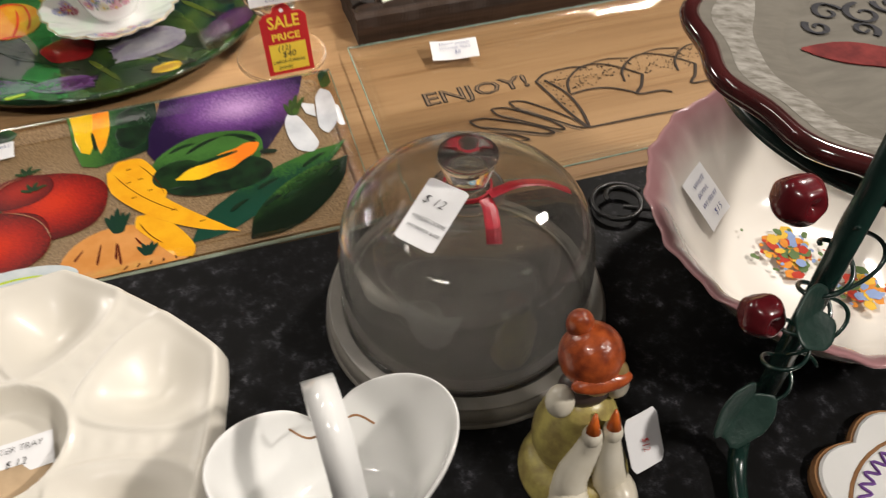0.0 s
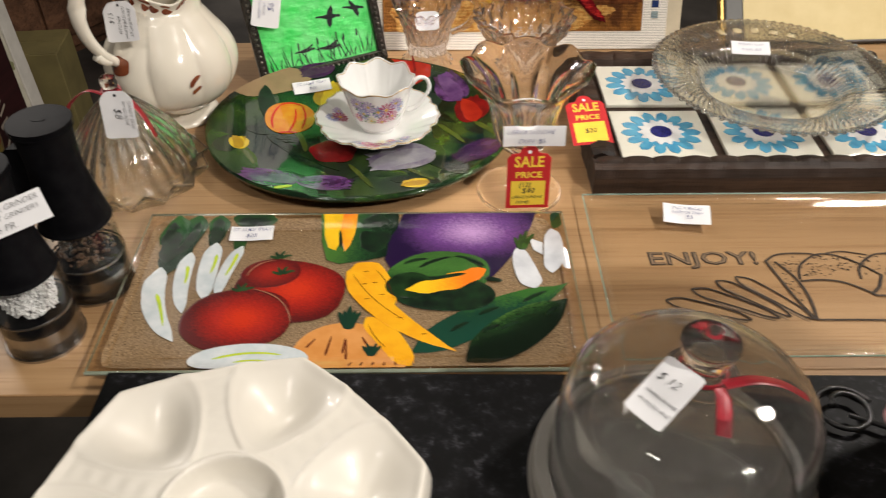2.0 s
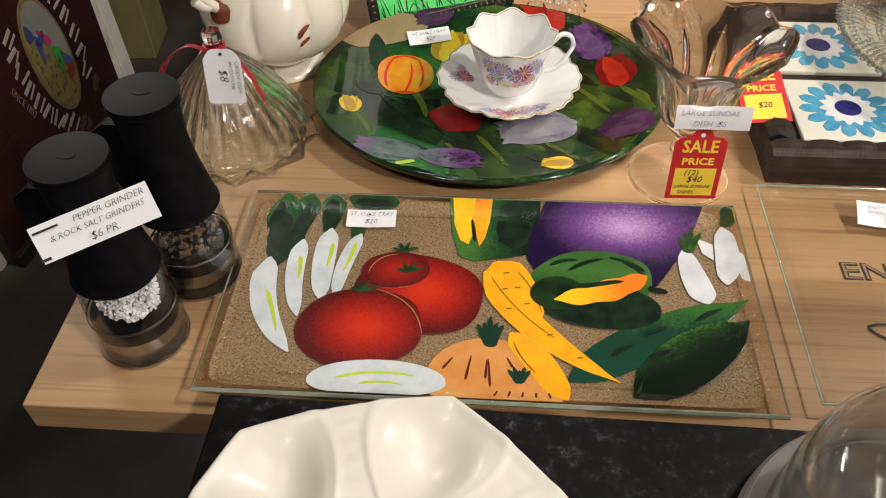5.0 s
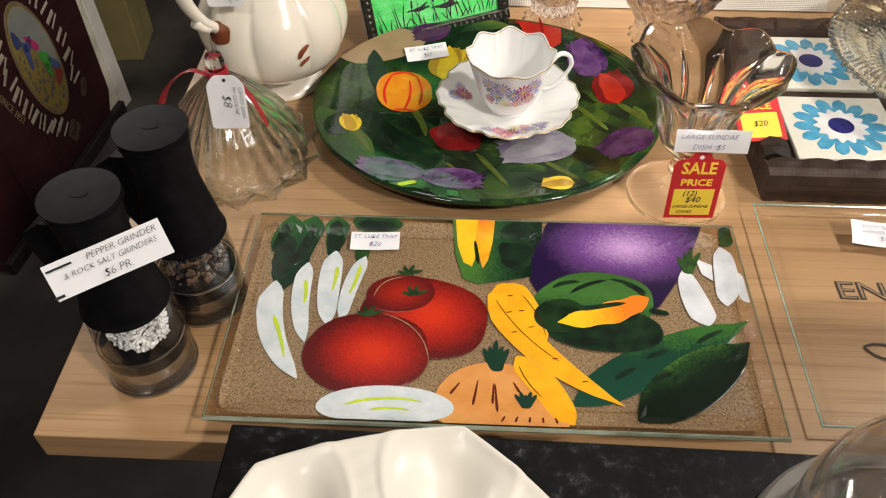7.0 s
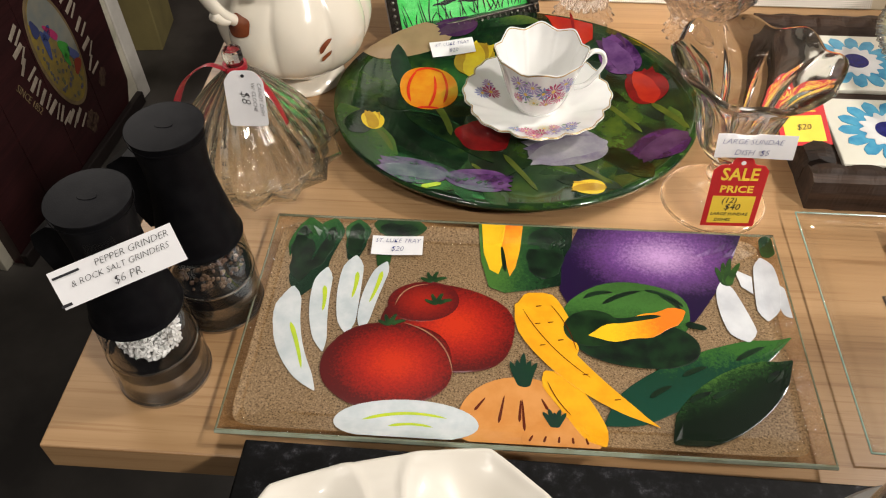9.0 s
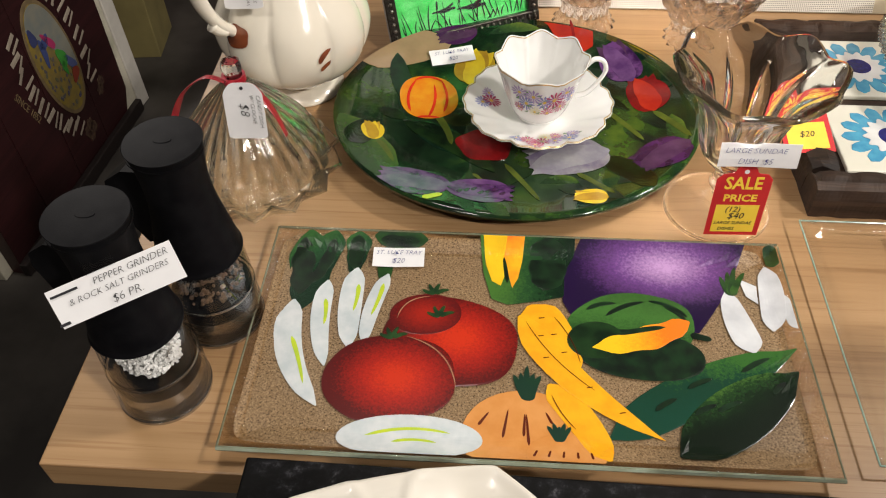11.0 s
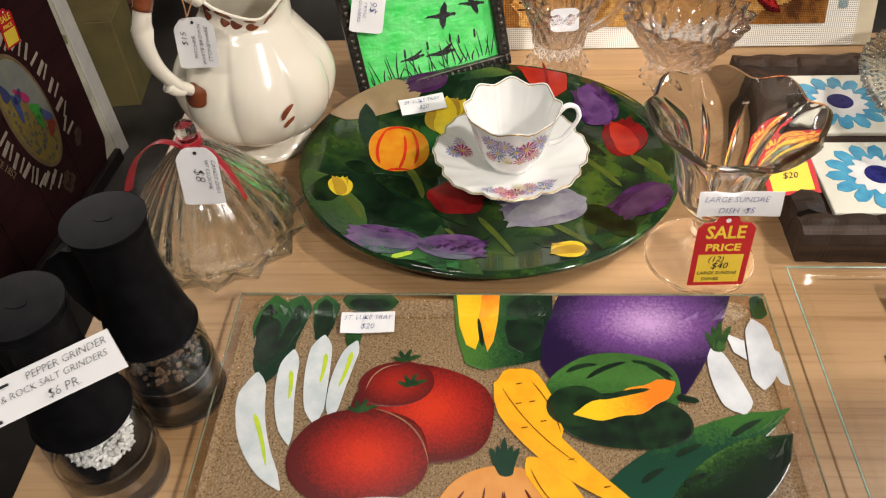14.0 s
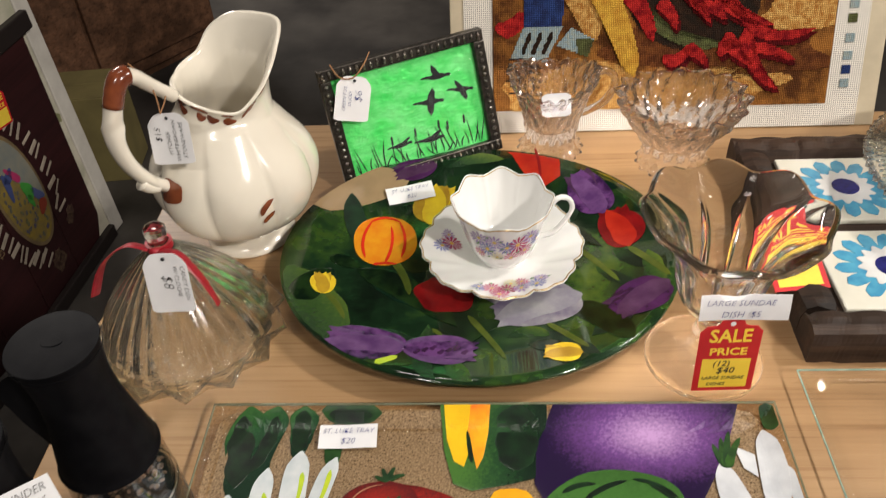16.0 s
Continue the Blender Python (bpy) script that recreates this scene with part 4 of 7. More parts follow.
# ---------------- teacup and saucer ----------------
sx, sy, sz = -0.214, 0.884, B + 0.0095
saucer = thing("saucer", (sx, sy, sz), "white scalloped china saucer with flower sprays and gold rim", "saucer")
prof = smooth_profile([(0.0001, 0.003), (0.025, 0.003), (0.036, 0.0045), (0.055, 0.011), (0.0785, 0.0225), (0.0795, 0.0245), (0.078, 0.0250), (0.055, 0.0145), (0.034, 0.0075), (0.0001, 0.0065)], 5)
sc = lambda a, t, z: 1 + 0.055 * min(1, max(0, (z - 0.004) / 0.018)) * (abs(math.cos(4 * a)) ** 0.7 - 0.5) + 0.012 * min(1, z / 0.024) * math.cos(24 * a)
saucer.matrix_basis = saucer.matrix_basis @ Matrix.Diagonal((0.96, 0.96, 1, 1))
part("dish", lathe(prof, 144, sc), M_white, saucer, "", True)
part("foot_ring", lathe([(0.024, 0), (0.027, 0), (0.027, 0.004), (0.024, 0.004)], 40, None, None, True), M_white, saucer)
part("gilt_rim", tube([(0.0794 * sc(a, 1, 0.025) * math.cos(a), 0.0794 * sc(a, 1, 0.025) * math.sin(a), 0.0248) for a in [2 * math.pi * i / 144 for i in range(145)]], 0.0010, 6), M_gold, saucer, "worn gold edge")
cup = thing("teacup", (sx + 0.001, sy + 0.001, sz + 0.007), "white fluted china teacup with flower sprays, gold rim", "cup")
cup.matrix_basis = cup.matrix_basis @ Matrix.Diagonal((0.88, 0.88, 1.02, 1))
prof = smooth_profile([(0.0001, 0.004), (0.024, 0.004), (0.033, 0.012), (0.0405, 0.030), (0.0465, 0.050), (0.0525, 0.067), (0.0510, 0.0672), (0.0445, 0.050), (0.038, 0.030), (0.030, 0.013), (0.0001, 0.0075)], 5)
cf = lambda a, t, z: 1 + 0.075 * min(1, max(0, (z - 0.006) / 0.055)) * (abs(math.cos(4 * a)) ** 0.8 - 0.5) + 0.010 * min(1, z / 0.06) * math.cos(16 * a)
cz = lambda a, t, z: z + (0.0025 * math.cos(8 * a) if z > 0.06 else 0)
part("bowl", lathe(prof, 144, cf, cz), M_white, cup, "", True)
part("foot_ring", lathe([(0.020, 0), (0.0245, 0), (0.024, 0.006), (0.020, 0.006)], 40, None, None, True), M_white, cup)
part("gilt_rim", tube([(0.0520 * cf(a, 1, 0.067) * math.cos(a), 0.0520 * cf(a, 1, 0.067) * math.sin(a), 0.0674 + 0.0025 * math.cos(8 * a)) for a in [2 * math.pi * i / 144 for i in range(145)]], 0.0010, 6), M_gold, cup, "worn gold edge")
hd = [(0.049, 0.0, 0.058), (0.060, 0.004, 0.066), (0.071, 0.006, 0.063), (0.075, 0.006, 0.052), (0.068, 0.004, 0.040), (0.056, 0.001, 0.028), (0.042, 0.0, 0.024)]
part("handle", tube(spline(hd), 0.0036, 10, lambda t: 0.85 + 0.3 * abs(t - 0.5), 0.8), M_white, cup, "", True)
F_COL = [mat("pink_enamel", (0.60, 0.20, 0.30), rough=0.25), mat("blue_enamel", (0.26, 0.28, 0.52), rough=0.25), mat("lilac_enamel", (0.44, 0.34, 0.58), rough=0.25), mat("cream_enamel", (0.66, 0.64, 0.40), rough=0.3), mat("rose_enamel", (0.42, 0.06, 0.14), rough=0.25)]
F_LEAF, F_EYE = mat("leaf_enamel", (0.10, 0.22, 0.08), rough=0.3), mat("yellow_enamel", (0.72, 0.48, 0.06), rough=0.3)


def on_cup(a, z):
    r = float(np.interp(z, [0.004, 0.012, 0.030, 0.050, 0.067], [0.024, 0.033, 0.0405, 0.0465, 0.0525])) * cf(a, 0, z) + 0.0004
    return Vector((r * math.cos(a), r * math.sin(a), z))


def on_saucer(a, r):
    z = float(np.interp(r, [0.0, 0.034, 0.055, 0.078], [0.0065, 0.0075, 0.0145, 0.0250])) + 0.0005
    q = sc(a, 0, z)
    return Vector((r * q * math.cos(a), r * q * math.sin(a), z))


def blossom(parent, surf, u, v, su, sv, size, colour, petals=12):
    """A painted daisy: petals and eye laid on the china; su and sv scale its two directions."""
    verts, faces = [], []
    for k in range(petals):
        a = 2 * math.pi * k / petals
        ring = []
        for d, w in ((0.20, 0.03), (0.72, 0.125), (1.0, 0.05), (0.96, -0.05), (0.72, -0.125), (0.20, -0.03)):
            ring.append(surf(u + su * size * (d * math.cos(a) - w * math.sin(a)), v + sv * size * (d * math.sin(a) + w * math.cos(a))))
        faces.append([len(verts) + i for i in range(len(ring))])
        verts += ring
    part("flower", (verts, faces), colour, parent)
    eye = [surf(u + su * size * 0.21 * math.cos(k), v + sv * size * 0.21 * math.sin(k)) for k in np.linspace(0, 5.6, 9)]
    c = surf(u, v)
    n = (c - Vector((0, 0, c.z - 0.02))).normalized() * 0.0002
    part("flower_eye", ([e + n * 1.5 for e in eye], [list(range(9))]), F_EYE, parent)


rng = random.Random(8)
for da, z, s, c in ((-0.66, 0.052, 0.0085, 2), (-0.50, 0.038, 0.0090, 1), (-0.30, 0.050, 0.0088, 2), (-0.26, 0.028, 0.0070, 3), (-0.02, 0.043, 0.0088, 1), (0.10, 0.026, 0.0082, 0), (0.24, 0.044, 0.0105, 4), (0.46, 0.033, 0.0080, 0), (0.52, 0.052, 0.0080, 2), (0.74, 0.044, 0.0070, 1), (-0.74, 0.030, 0.0062, 0)):
    blossom(cup, on_cup, math.radians(-84) + da, z, 1 / 0.044, 1.0, s * 1.15, F_COL[c])
for a, r, s, c in ((-1.75, 0.058, 0.0085, 0), (-1.50, 0.060, 0.009, 4), (-1.28, 0.062, 0.008, 2), (-1.40, 0.048, 0.008, 3), (-1.02, 0.062, 0.008, 1), (-1.62, 0.070, 0.007, 0), (-1.18, 0.050, 0.007, 0), (-1.95, 0.064, 0.006, 1), (-0.85, 0.056, 0.006, 2), (2.9, 0.052, 0.009, 4), (3.05, 0.060, 0.007, 1), (2.75, 0.060, 0.006, 2)):
    blossom(saucer, on_saucer, a, r, 1 / 0.06, 1.0, s * 1.22, F_COL[c])
for _ in range(34):
    a, z, s = math.radians(-84) + rng.uniform(-0.85, 0.85), rng.uniform(0.020, 0.056), rng.uniform(0.002, 0.004)
    part("leaf", ([on_cup(a + s * 22 * dx, z + s * dy) - Vector((0, 0, 0.0)) for dx, dy in ((-1, 0), (0, 0.5), (1, 0.9), (0.3, -0.4))], [[0, 1, 2, 3]]), F_LEAF, cup)
for _ in range(14):
    a, r, s = rng.uniform(-2.0, -0.75), rng.uniform(0.044, 0.072), rng.uniform(0.002, 0.004)
    part("leaf", ([on_saucer(a + s * 16 * dx, r + s * dy) for dx, dy in ((-1, 0), (0, 0.5), (1, 0.9), (0.3, -0.4))], [[0, 1, 2, 3]]), F_LEAF, saucer)
card("price_label", pose(sx + 0.006, sy - 0.004, sz + 0.0200, 22, 10, 40), 0.030, 0.018, [("$8", 0.006, 0.002, 0.002)], "small white paper tag lying in the teacup", curl=0.0004)

# ---------------- sundae dish and its tags ----------------
def shell(outer, wall):
    """A closed profile: the outer run, then back down inside it."""
    o = smooth_profile(outer, 5)
    inner = [(max(r - wall, 0.0001), z) for r, z in o if z > outer[0][1] + wall * 1.5][::-1]
    return o + inner


sundae = thing("sundae_dish", (-0.041, 0.764, B), "large clear pressed glass sundae dish with flared lobed rim", "dish")
sun_out = [(0.0001, 0.0), (0.045, 0.0), (0.049, 0.002), (0.047, 0.0045), (0.020, 0.009), (0.011, 0.018), (0.0095, 0.028), (0.014, 0.036), (0.010, 0.045), (0.015, 0.056), (0.027, 0.070), (0.034, 0.090), (0.038, 0.112), (0.046, 0.134), (0.062, 0.153), (0.070, 0.161)]
sun_in = [(0.0665, 0.1640), (0.057, 0.157), (0.040, 0.139), (0.030, 0.113), (0.026, 0.092), (0.018, 0.075), (0.0001, 0.068)]
up = lambda z, z0, d: min(1, max(0, (z - z0) / d))
lob = lambda a, t, z: 1 + (0.06 if t < 0.68 else 0.20) * (abs(math.cos(4 * a + 0.3)) ** 0.7 - 0.62) * up(z, 0.056, 0.03) * (1 - 0.92 * up(z, 0.128, 0.03)) + 0.022 * math.cos(8 * a + 0.6) * up(z, 0.135, 0.025)
wav = lambda a, t, z: z + (0.0030 * math.cos(2 * a + 0.4) + 0.0035 * math.cos(8 * a + 0.6)) * up(z, 0.115, 0.045)
part("glass", lathe(smooth_profile(sun_out, 4) + smooth_profile(sun_in, 4), 224, lob, wav), M_crystal, sundae, "", True)
card("price_label", pose_axes((-0.033, 0.7245, B + 0.1015), (1, 0.0, 0.005), (0, 0.2, 1)), 0.067, 0.023, [("LARGE SUNDAE", 0.0072, -0.004, 0.0052), ("DISH  $5", 0.0078, -0.003, -0.0052)], "white paper label stuck on the stem of the sundae dish", curl=0.0008)


def sale_tag(m, lines, label):
    ob = tagged(new("sale_tag"), label, "price tag", "sale tags")
    ob.empty_display_size = 0.01
    ob.matrix_basis = m
    w, h = 0.0245, 0.034
    out = [(-w, -h), (w, -h), (w, h * 0.86)] + [(w * 0.80, h * 1.02), (w * 0.5, h * 1.04)] + [(0.010 * math.cos(a), h * 1.06 + 0.009 * math.sin(a)) for a in np.linspace(0.1, 3.04, 9)] + [(-w * 0.5, h * 1.04), (-w * 0.80, h * 1.02), (-w, h * 0.86)]
    part("card", slab(out, 0, 0.0004), M_red, ob)
    part("panel", slab([(-0.0195, -0.0300), (0.0195, -0.0300), (0.0195, 0.0010), (-0.0195, 0.0010)], 0.0005, 0.0002), M_yellowcard, ob, "yellow writing panel")
    part("hole", slab(ell(0, h * 1.10, 0.0022, 0.0022), 0.0005, 0.0002), M_paper, ob)
    part("lettering", move(text_geo("SALE", 0.0185, 0, 0.0001, "CENTER", 0.86, 0.0004), Matrix.Translation((0, 0.0245, 0.0007))), M_yellowcard, ob, "yellow printed capitals")
    part("lettering", move(text_geo("PRICE", 0.0105, 0, 0.0001, "CENTER", 1.12, 0.0003), Matrix.Translation((0, 0.0085, 0.0007))), M_yellowcard, ob, "yellow printed capitals")
    for words, size, x, y in lines:
        part("writing", move(text_geo(words, size, 0.2), Matrix.Translation((x, y, 0.0009))), M_inkblack, ob, "handwritten ink")
    return ob


sale_tag(pose_axes((-0.0355, 0.7270, B + 0.0400), (1, 0.03, 0.0), (0.02, 0.12, 1)), [("(12)", 0.0085, -0.004, -0.004), ("$40", 0.0095, 0, -0.0115), ("LARGE SUNDAE", 0.0048, -0.001, -0.0195), ("DISHES", 0.0048, -0.006, -0.0262)], "red and yellow sale price tag leaning on the sundae dish")
sale_tag(pose_axes((0.050, 0.846, B + 0.0430), (1, 0.06, 0.05), (-0.10, 0.95, 0.30)), [("$20", 0.0095, 0, -0.013)], "red and yellow sale price tag hanging on the tile tray")

# ---------------- carved tile tray ----------------
tile_tray = thing("tile_tray", (0.0, 0.0, B), "dark carved wooden tray inlaid with blue daisy tiles", "tray")
X0, X1, Y0, Y1, BH = 0.046, 0.492, 0.757, 1.062, 0.036


def carved_bar(p0, p1, w, h, pitch=0.028, seed=1):
    """A bar of dark wood with a hacked, scalloped upper edge."""
    p0, p1 = Vector(p0), Vector(p1)
    L = (p1 - p0).length
    d = (p1 - p0) / L
    s = Vector((-d.y, d.x, 0))
    n = max(12, int(L / 0.004))
    prof = [(-0.5, 0.0), (-0.5, 0.62), (-0.36, 0.95), (-0.1, 1.0), (0.15, 0.98), (0.42, 0.9), (0.5, 0.6), (0.5, 0.0)]
    verts, faces = [], []
    for i in range(n + 1):
        t = i / n
        c = abs(math.sin(math.pi * t * L / pitch)) ** 0.35
        for k, (a, b2) in enumerate(prof):
            wob = noise.noise(Vector((t * L * 60 + seed * 7, a * 3, b2 * 4))) * 0.0018
            hh = h * b2 * (1 - (0.12 * (1 - c) if k in (2, 3) else 0))
            verts.append(p0 + d * (L * t) + s * (w * a * (1 - (0.10 * (1 - c) if k in (1, 2) else 0)) + wob) + Vector((0, 0, hh + (wob if b2 > 0 else 0))))
    k = len(prof)
    for i in range(n):
        for j in range(k):
            faces.append((i * k + j, i * k + (j + 1) % k, (i + 1) * k + (j + 1) % k, (i + 1) * k + j))
    faces += [list(range(k))[::-1], [n * k + j for j in range(k)]]
    return verts, faces


w = 0.034
part("rail", carved_bar((X1, Y0 + w / 2, 0), (X0, Y0 + w / 2, 0), w, BH, 0.034, 1), M_darkwood, tile_tray)
part("rail", carved_bar((X0, Y1 - w / 2, 0), (X1, Y1 - w / 2, 0), w, BH, 0.034, 2), M_darkwood, tile_tray)
part("rail", carved_bar((X0 + w / 2, Y0 + w, 0), (X0 + w / 2, Y1 - w, 0), w, BH, 0.034, 3), M_darkwood, tile_tray)
part("rail", carved_bar((X1 - w / 2, Y1 - w, 0), (X1 - w / 2, Y0 + w, 0), w, BH, 0.034, 4), M_darkwood, tile_tray)
part("bed", box(X0 + w - 0.002, Y0 + w - 0.002, 0.004, X1 - w + 0.002, Y1 - w + 0.002, 0.0215, 0), M_darkwood, tile_tray)
for xs, sg in ((X0, -1), (X1, 1)):
    pts = [(xs, 0.855, 0.020), (xs + sg * 0.030, 0.862, 0.026), (xs + sg * 0.046, 0.890, 0.032), (xs + sg * 0.050, 0.925, 0.034), (xs + sg * 0.046, 0.960, 0.032), (xs + sg * 0.030, 0.988, 0.026), (xs, 0.995, 0.020)]
    if sg > 0:
        part("handle", tube(spline(pts), 0.012, 10, lambda t: 0.9 + 0.25 * math.sin(t * 40) ** 2, 0.8), M_darkwood, tile_tray, "carved loop handle")
M_tile = mat("cream_tile_glaze", (0.74, 0.72, 0.62), (0.70, 0.68, 0.57), rough=0.18, scale=30, coat=0.4)
M_blue = mat("sky_blue_glaze", (0.10, 0.38, 0.55), (0.06, 0.27, 0.46), rough=0.18, scale=70, coat=0.4)
M_deepblue = mat("navy_glaze", (0.02, 0.022, 0.17), (0.012, 0.012, 0.10), rough=0.2, scale=200, bump=0.5, bscale=500)
M_whiteglaze = mat("white_glaze", (0.76, 0.76, 0.74), rough=0.18, scale=40, coat=0.4)
for r in range(2):
    for c in range(3):
        cx, cy = 0.1425 + 0.1285 * c, 0.8480 + 0.1225 * r
        tile = part("tile", box(cx - 0.0575, cy - 0.0535, 0.0216, cx + 0.0575, cy + 0.0535, 0.0272, 0.0015), M_tile, tile_tray, "cream tile with a blue daisy")
        for k in range(14):
            a = 2 * math.pi * k / 14 + 0.1 * r
            part("petal", slab(strip((cx + 0.012 * math.cos(a), cy + 0.012 * math.sin(a)), (cx + 0.0500 * math.cos(a), cy + 0.0485 * math.sin(a)), 0.007, 0.013, 0, 0.0175, n=8), 0.0272, 0.0004 + 0.00004 * k), M_blue, tile)
        part("daisy_ring", slab([(cx + (0.0265 + 0.003 * math.cos(14 * a)) * math.cos(a), cy + (0.0265 + 0.003 * math.cos(14 * a)) * math.sin(a)) for a in np.linspace(0, 2 * math.pi, 85)[:-1]], 0.0281, 0.0005), M_whiteglaze, tile)
        part("daisy_eye", slab(ell(cx, cy, 0.0135, 0.0135, n=28), 0.0287, 0.0005), M_deepblue, tile)

# ---------------- hobnail glass plate on the tile tray ----------------
hob = thing("pressed_glass_plate", (0.300, 0.932, B + 0.0285), "round clear pressed glass plate with beaded rim", "plate")
prof = smooth_profile([(0.0001, 0.003), (0.070, 0.003), (0.088, 0.010), (0.100, 0.022), (0.125, 0.030), (0.150, 0.036), (0.1505, 0.040), (0.125, 0.034), (0.098, 0.026), (0.084, 0.013), (0.068, 0.0065), (0.0001, 0.0065)], 6)
rib = lambda a, t, z: 1 + 0.012 * math.cos(72 * a) * (1 if 0.008 < z < 0.024 else 0.25)
part("dish", lathe(prof, 288, rib), M_hob, hob, "", True)
beads = []
ico = bmesh.new()
bmesh.ops.create_icosphere(ico, subdivisions=1, radius=1)
ico.verts.index_update()
ICO = [v.co.copy() for v in ico.verts], [[v.index for v in f.verts] for f in ico.faces]
ico.free()
for k in range(80):
    a = 2 * math.pi * k / 80
    beads.append(move(ICO, Matrix.Translation((0.1515 * math.cos(a), 0.1515 * math.sin(a), 0.038)) @ Matrix.Scale(0.0042, 4)))
for row in range(8):
    for k in range(110):
        a = 2 * math.pi * (k + 0.5 * (row % 2)) / 110
        r = 0.104 + 0.0055 * row
        if row in (0, 1, 6, 7) or (k // 8) % 3:
            beads.append(move(ICO, Matrix.Translation((r * math.cos(a), r * math.sin(a), float(np.interp(r, [0.098, 0.125, 0.150], [0.026, 0.034, 0.040])))) @ Matrix.Scale(0.0021, 4)))
tagged(part("beading", join(*beads), M_hob, hob, "moulded glass beads", True), kind="stuff")
for a0, words in ((1.0, 7),):
    for k in range(words):
        a = 2.25 - 0.2 * k
        part("raised_mark", move(box(-0.006, -0.009, 0, 0.006, 0.009, 0.0015, 0.0008), Matrix.Translation((0.126 * math.cos(a), 0.126 * math.sin(a), 0.0345)) @ pose(0, 0, 0, 0, 0, math.degrees(a) - 90)), M_hob, hob)
card("price_label", pose_axes((0.300, 1.020, B + 0.0560), (1, -0.10, 0.0), (0, 0.9, 0.45)), 0.052, 0.022, [("PRESSED GLASS", 0.0052, 0, 0.005), ("PLATE  $18", 0.0056, 0, -0.004)], "white paper label taped on the pressed glass plate")

# ---------------- candy dish with cloche ----------------
candy = thing("candy_dish", (-0.497, 0.781, B), "clear pressed glass candy dish with fluted cloche", "dish")
zig = lambda a: abs(((a * 14 / (2 * math.pi)) % 1.0) * 2 - 1)
pts = smooth_profile([(0.0001, 0.0), (0.046, 0.0), (0.056, 0.003), (0.070, 0.013), (0.082, 0.027), (0.084, 0.030), (0.081, 0.0315), (0.066, 0.019), (0.050, 0.009), (0.0001, 0.006)], 4)
part("base_dish", lathe(pts, 168, lambda a, t, z: 1 + (0.11 if t < 0.6 else 0.07) * (zig(a) - 0.5) * min(1, z / 0.02), lambda a, t, z: z + 0.008 * (zig(a + 0.22) - 0.5) * min(1, z / 0.028) ** 2), M_cloche, candy, "dish with zigzag points", False)
pts = smooth_profile([(0.070, 0.023), (0.073, 0.026), (0.0735, 0.036), (0.069, 0.050), (0.059, 0.068), (0.045, 0.087), (0.029, 0.105), (0.017, 0.117), (0.010, 0.124), (0.0085, 0.120), (0.014, 0.113), (0.025, 0.101), (0.040, 0.083), (0.054, 0.065), (0.064, 0.048), (0.0685, 0.034), (0.068, 0.023)], 4)


def cloche_r(a, t, z):
    """Soft swirling flutes above, flat facets with shallow windows near the rim."""
    flute_cut = 0.058 * (abs(math.cos(15 * a + 14 * z)) ** 1.2 - 0.5) * min(1, max(0, (z - 0.034) / 0.02))
    facet = 0.040 * (zig(a * 22 / 14) - 0.5) * min(1, max(0, (0.062 - z) / 0.014)) + 0.010 * math.cos(z * 420)  * min(1, max(0, (0.062 - z) / 0.014))
    return 1 + (flute_cut + facet if t < 0.54 else 0.15 * flute_cut)


part("cloche", lathe(pts, 180, cloche_r, None, True), M_cloche, candy, "fluted bell lid", False)
part("knob", lathe(smooth_profile([(0.0001, 0.116), (0.010, 0.121), (0.007, 0.126), (0.0080, 0.132), (0.0095, 0.138), (0.0080, 0.145), (0.0001, 0.148)], 4), 9), M_crystal, candy)
bow = thing("ribbon_bow", (-0.497, 0.781, B), "dark red satin ribbon tied round the cloche knob", "ribbon")
part("band", lathe([(0.0085, 0.124), (0.0110, 0.124), (0.0110, 0.130), (0.0085, 0.130)], 24, None, None, True), M_ribbon, bow)
part("tail", tube(spline([(-0.006, -0.008, 0.128), (-0.024, -0.008, 0.132), (-0.048, -0.010, 0.114), (-0.064, -0.014, 0.082)]), 0.0050, 8, None, 0.18), M_ribbon, bow)
part("tail", tube(spline([(0.006, -0.010, 0.128), (0.022, -0.018, 0.130), (0.040, -0.028, 0.112), (0.050, -0.034, 0.090)]), 0.0050, 8, None, 0.18), M_ribbon, bow)
part("knot", move(ICO, Matrix.Translation((0, -0.011, 0.127)) @ Matrix.Diagonal((0.006, 0.004, 0.005, 1))), M_ribbon, bow, "", True)
card("price_tag", pose_axes((-0.4765, 0.7360, B + 0.1240), (1, 0.02, 0.03), (0.06, 0.30, 1)), 0.035, 0.051, [("$8", 0.0115, -0.002, 0.000), ("CANDY DISH", 0.0050, 0.000, 0.0135), ("W/ CLOCHE", 0.0048, -0.002, 0.0078)], "white card tag tied to the glass cloche", M_inkblack, curl=0.0003, group="price tags", cut=0.004, turn=-90)

# ---------------- salt and pepper grinders ----------------
SHARD = box(-1, -1, -1, 1, 1, 1, 0)


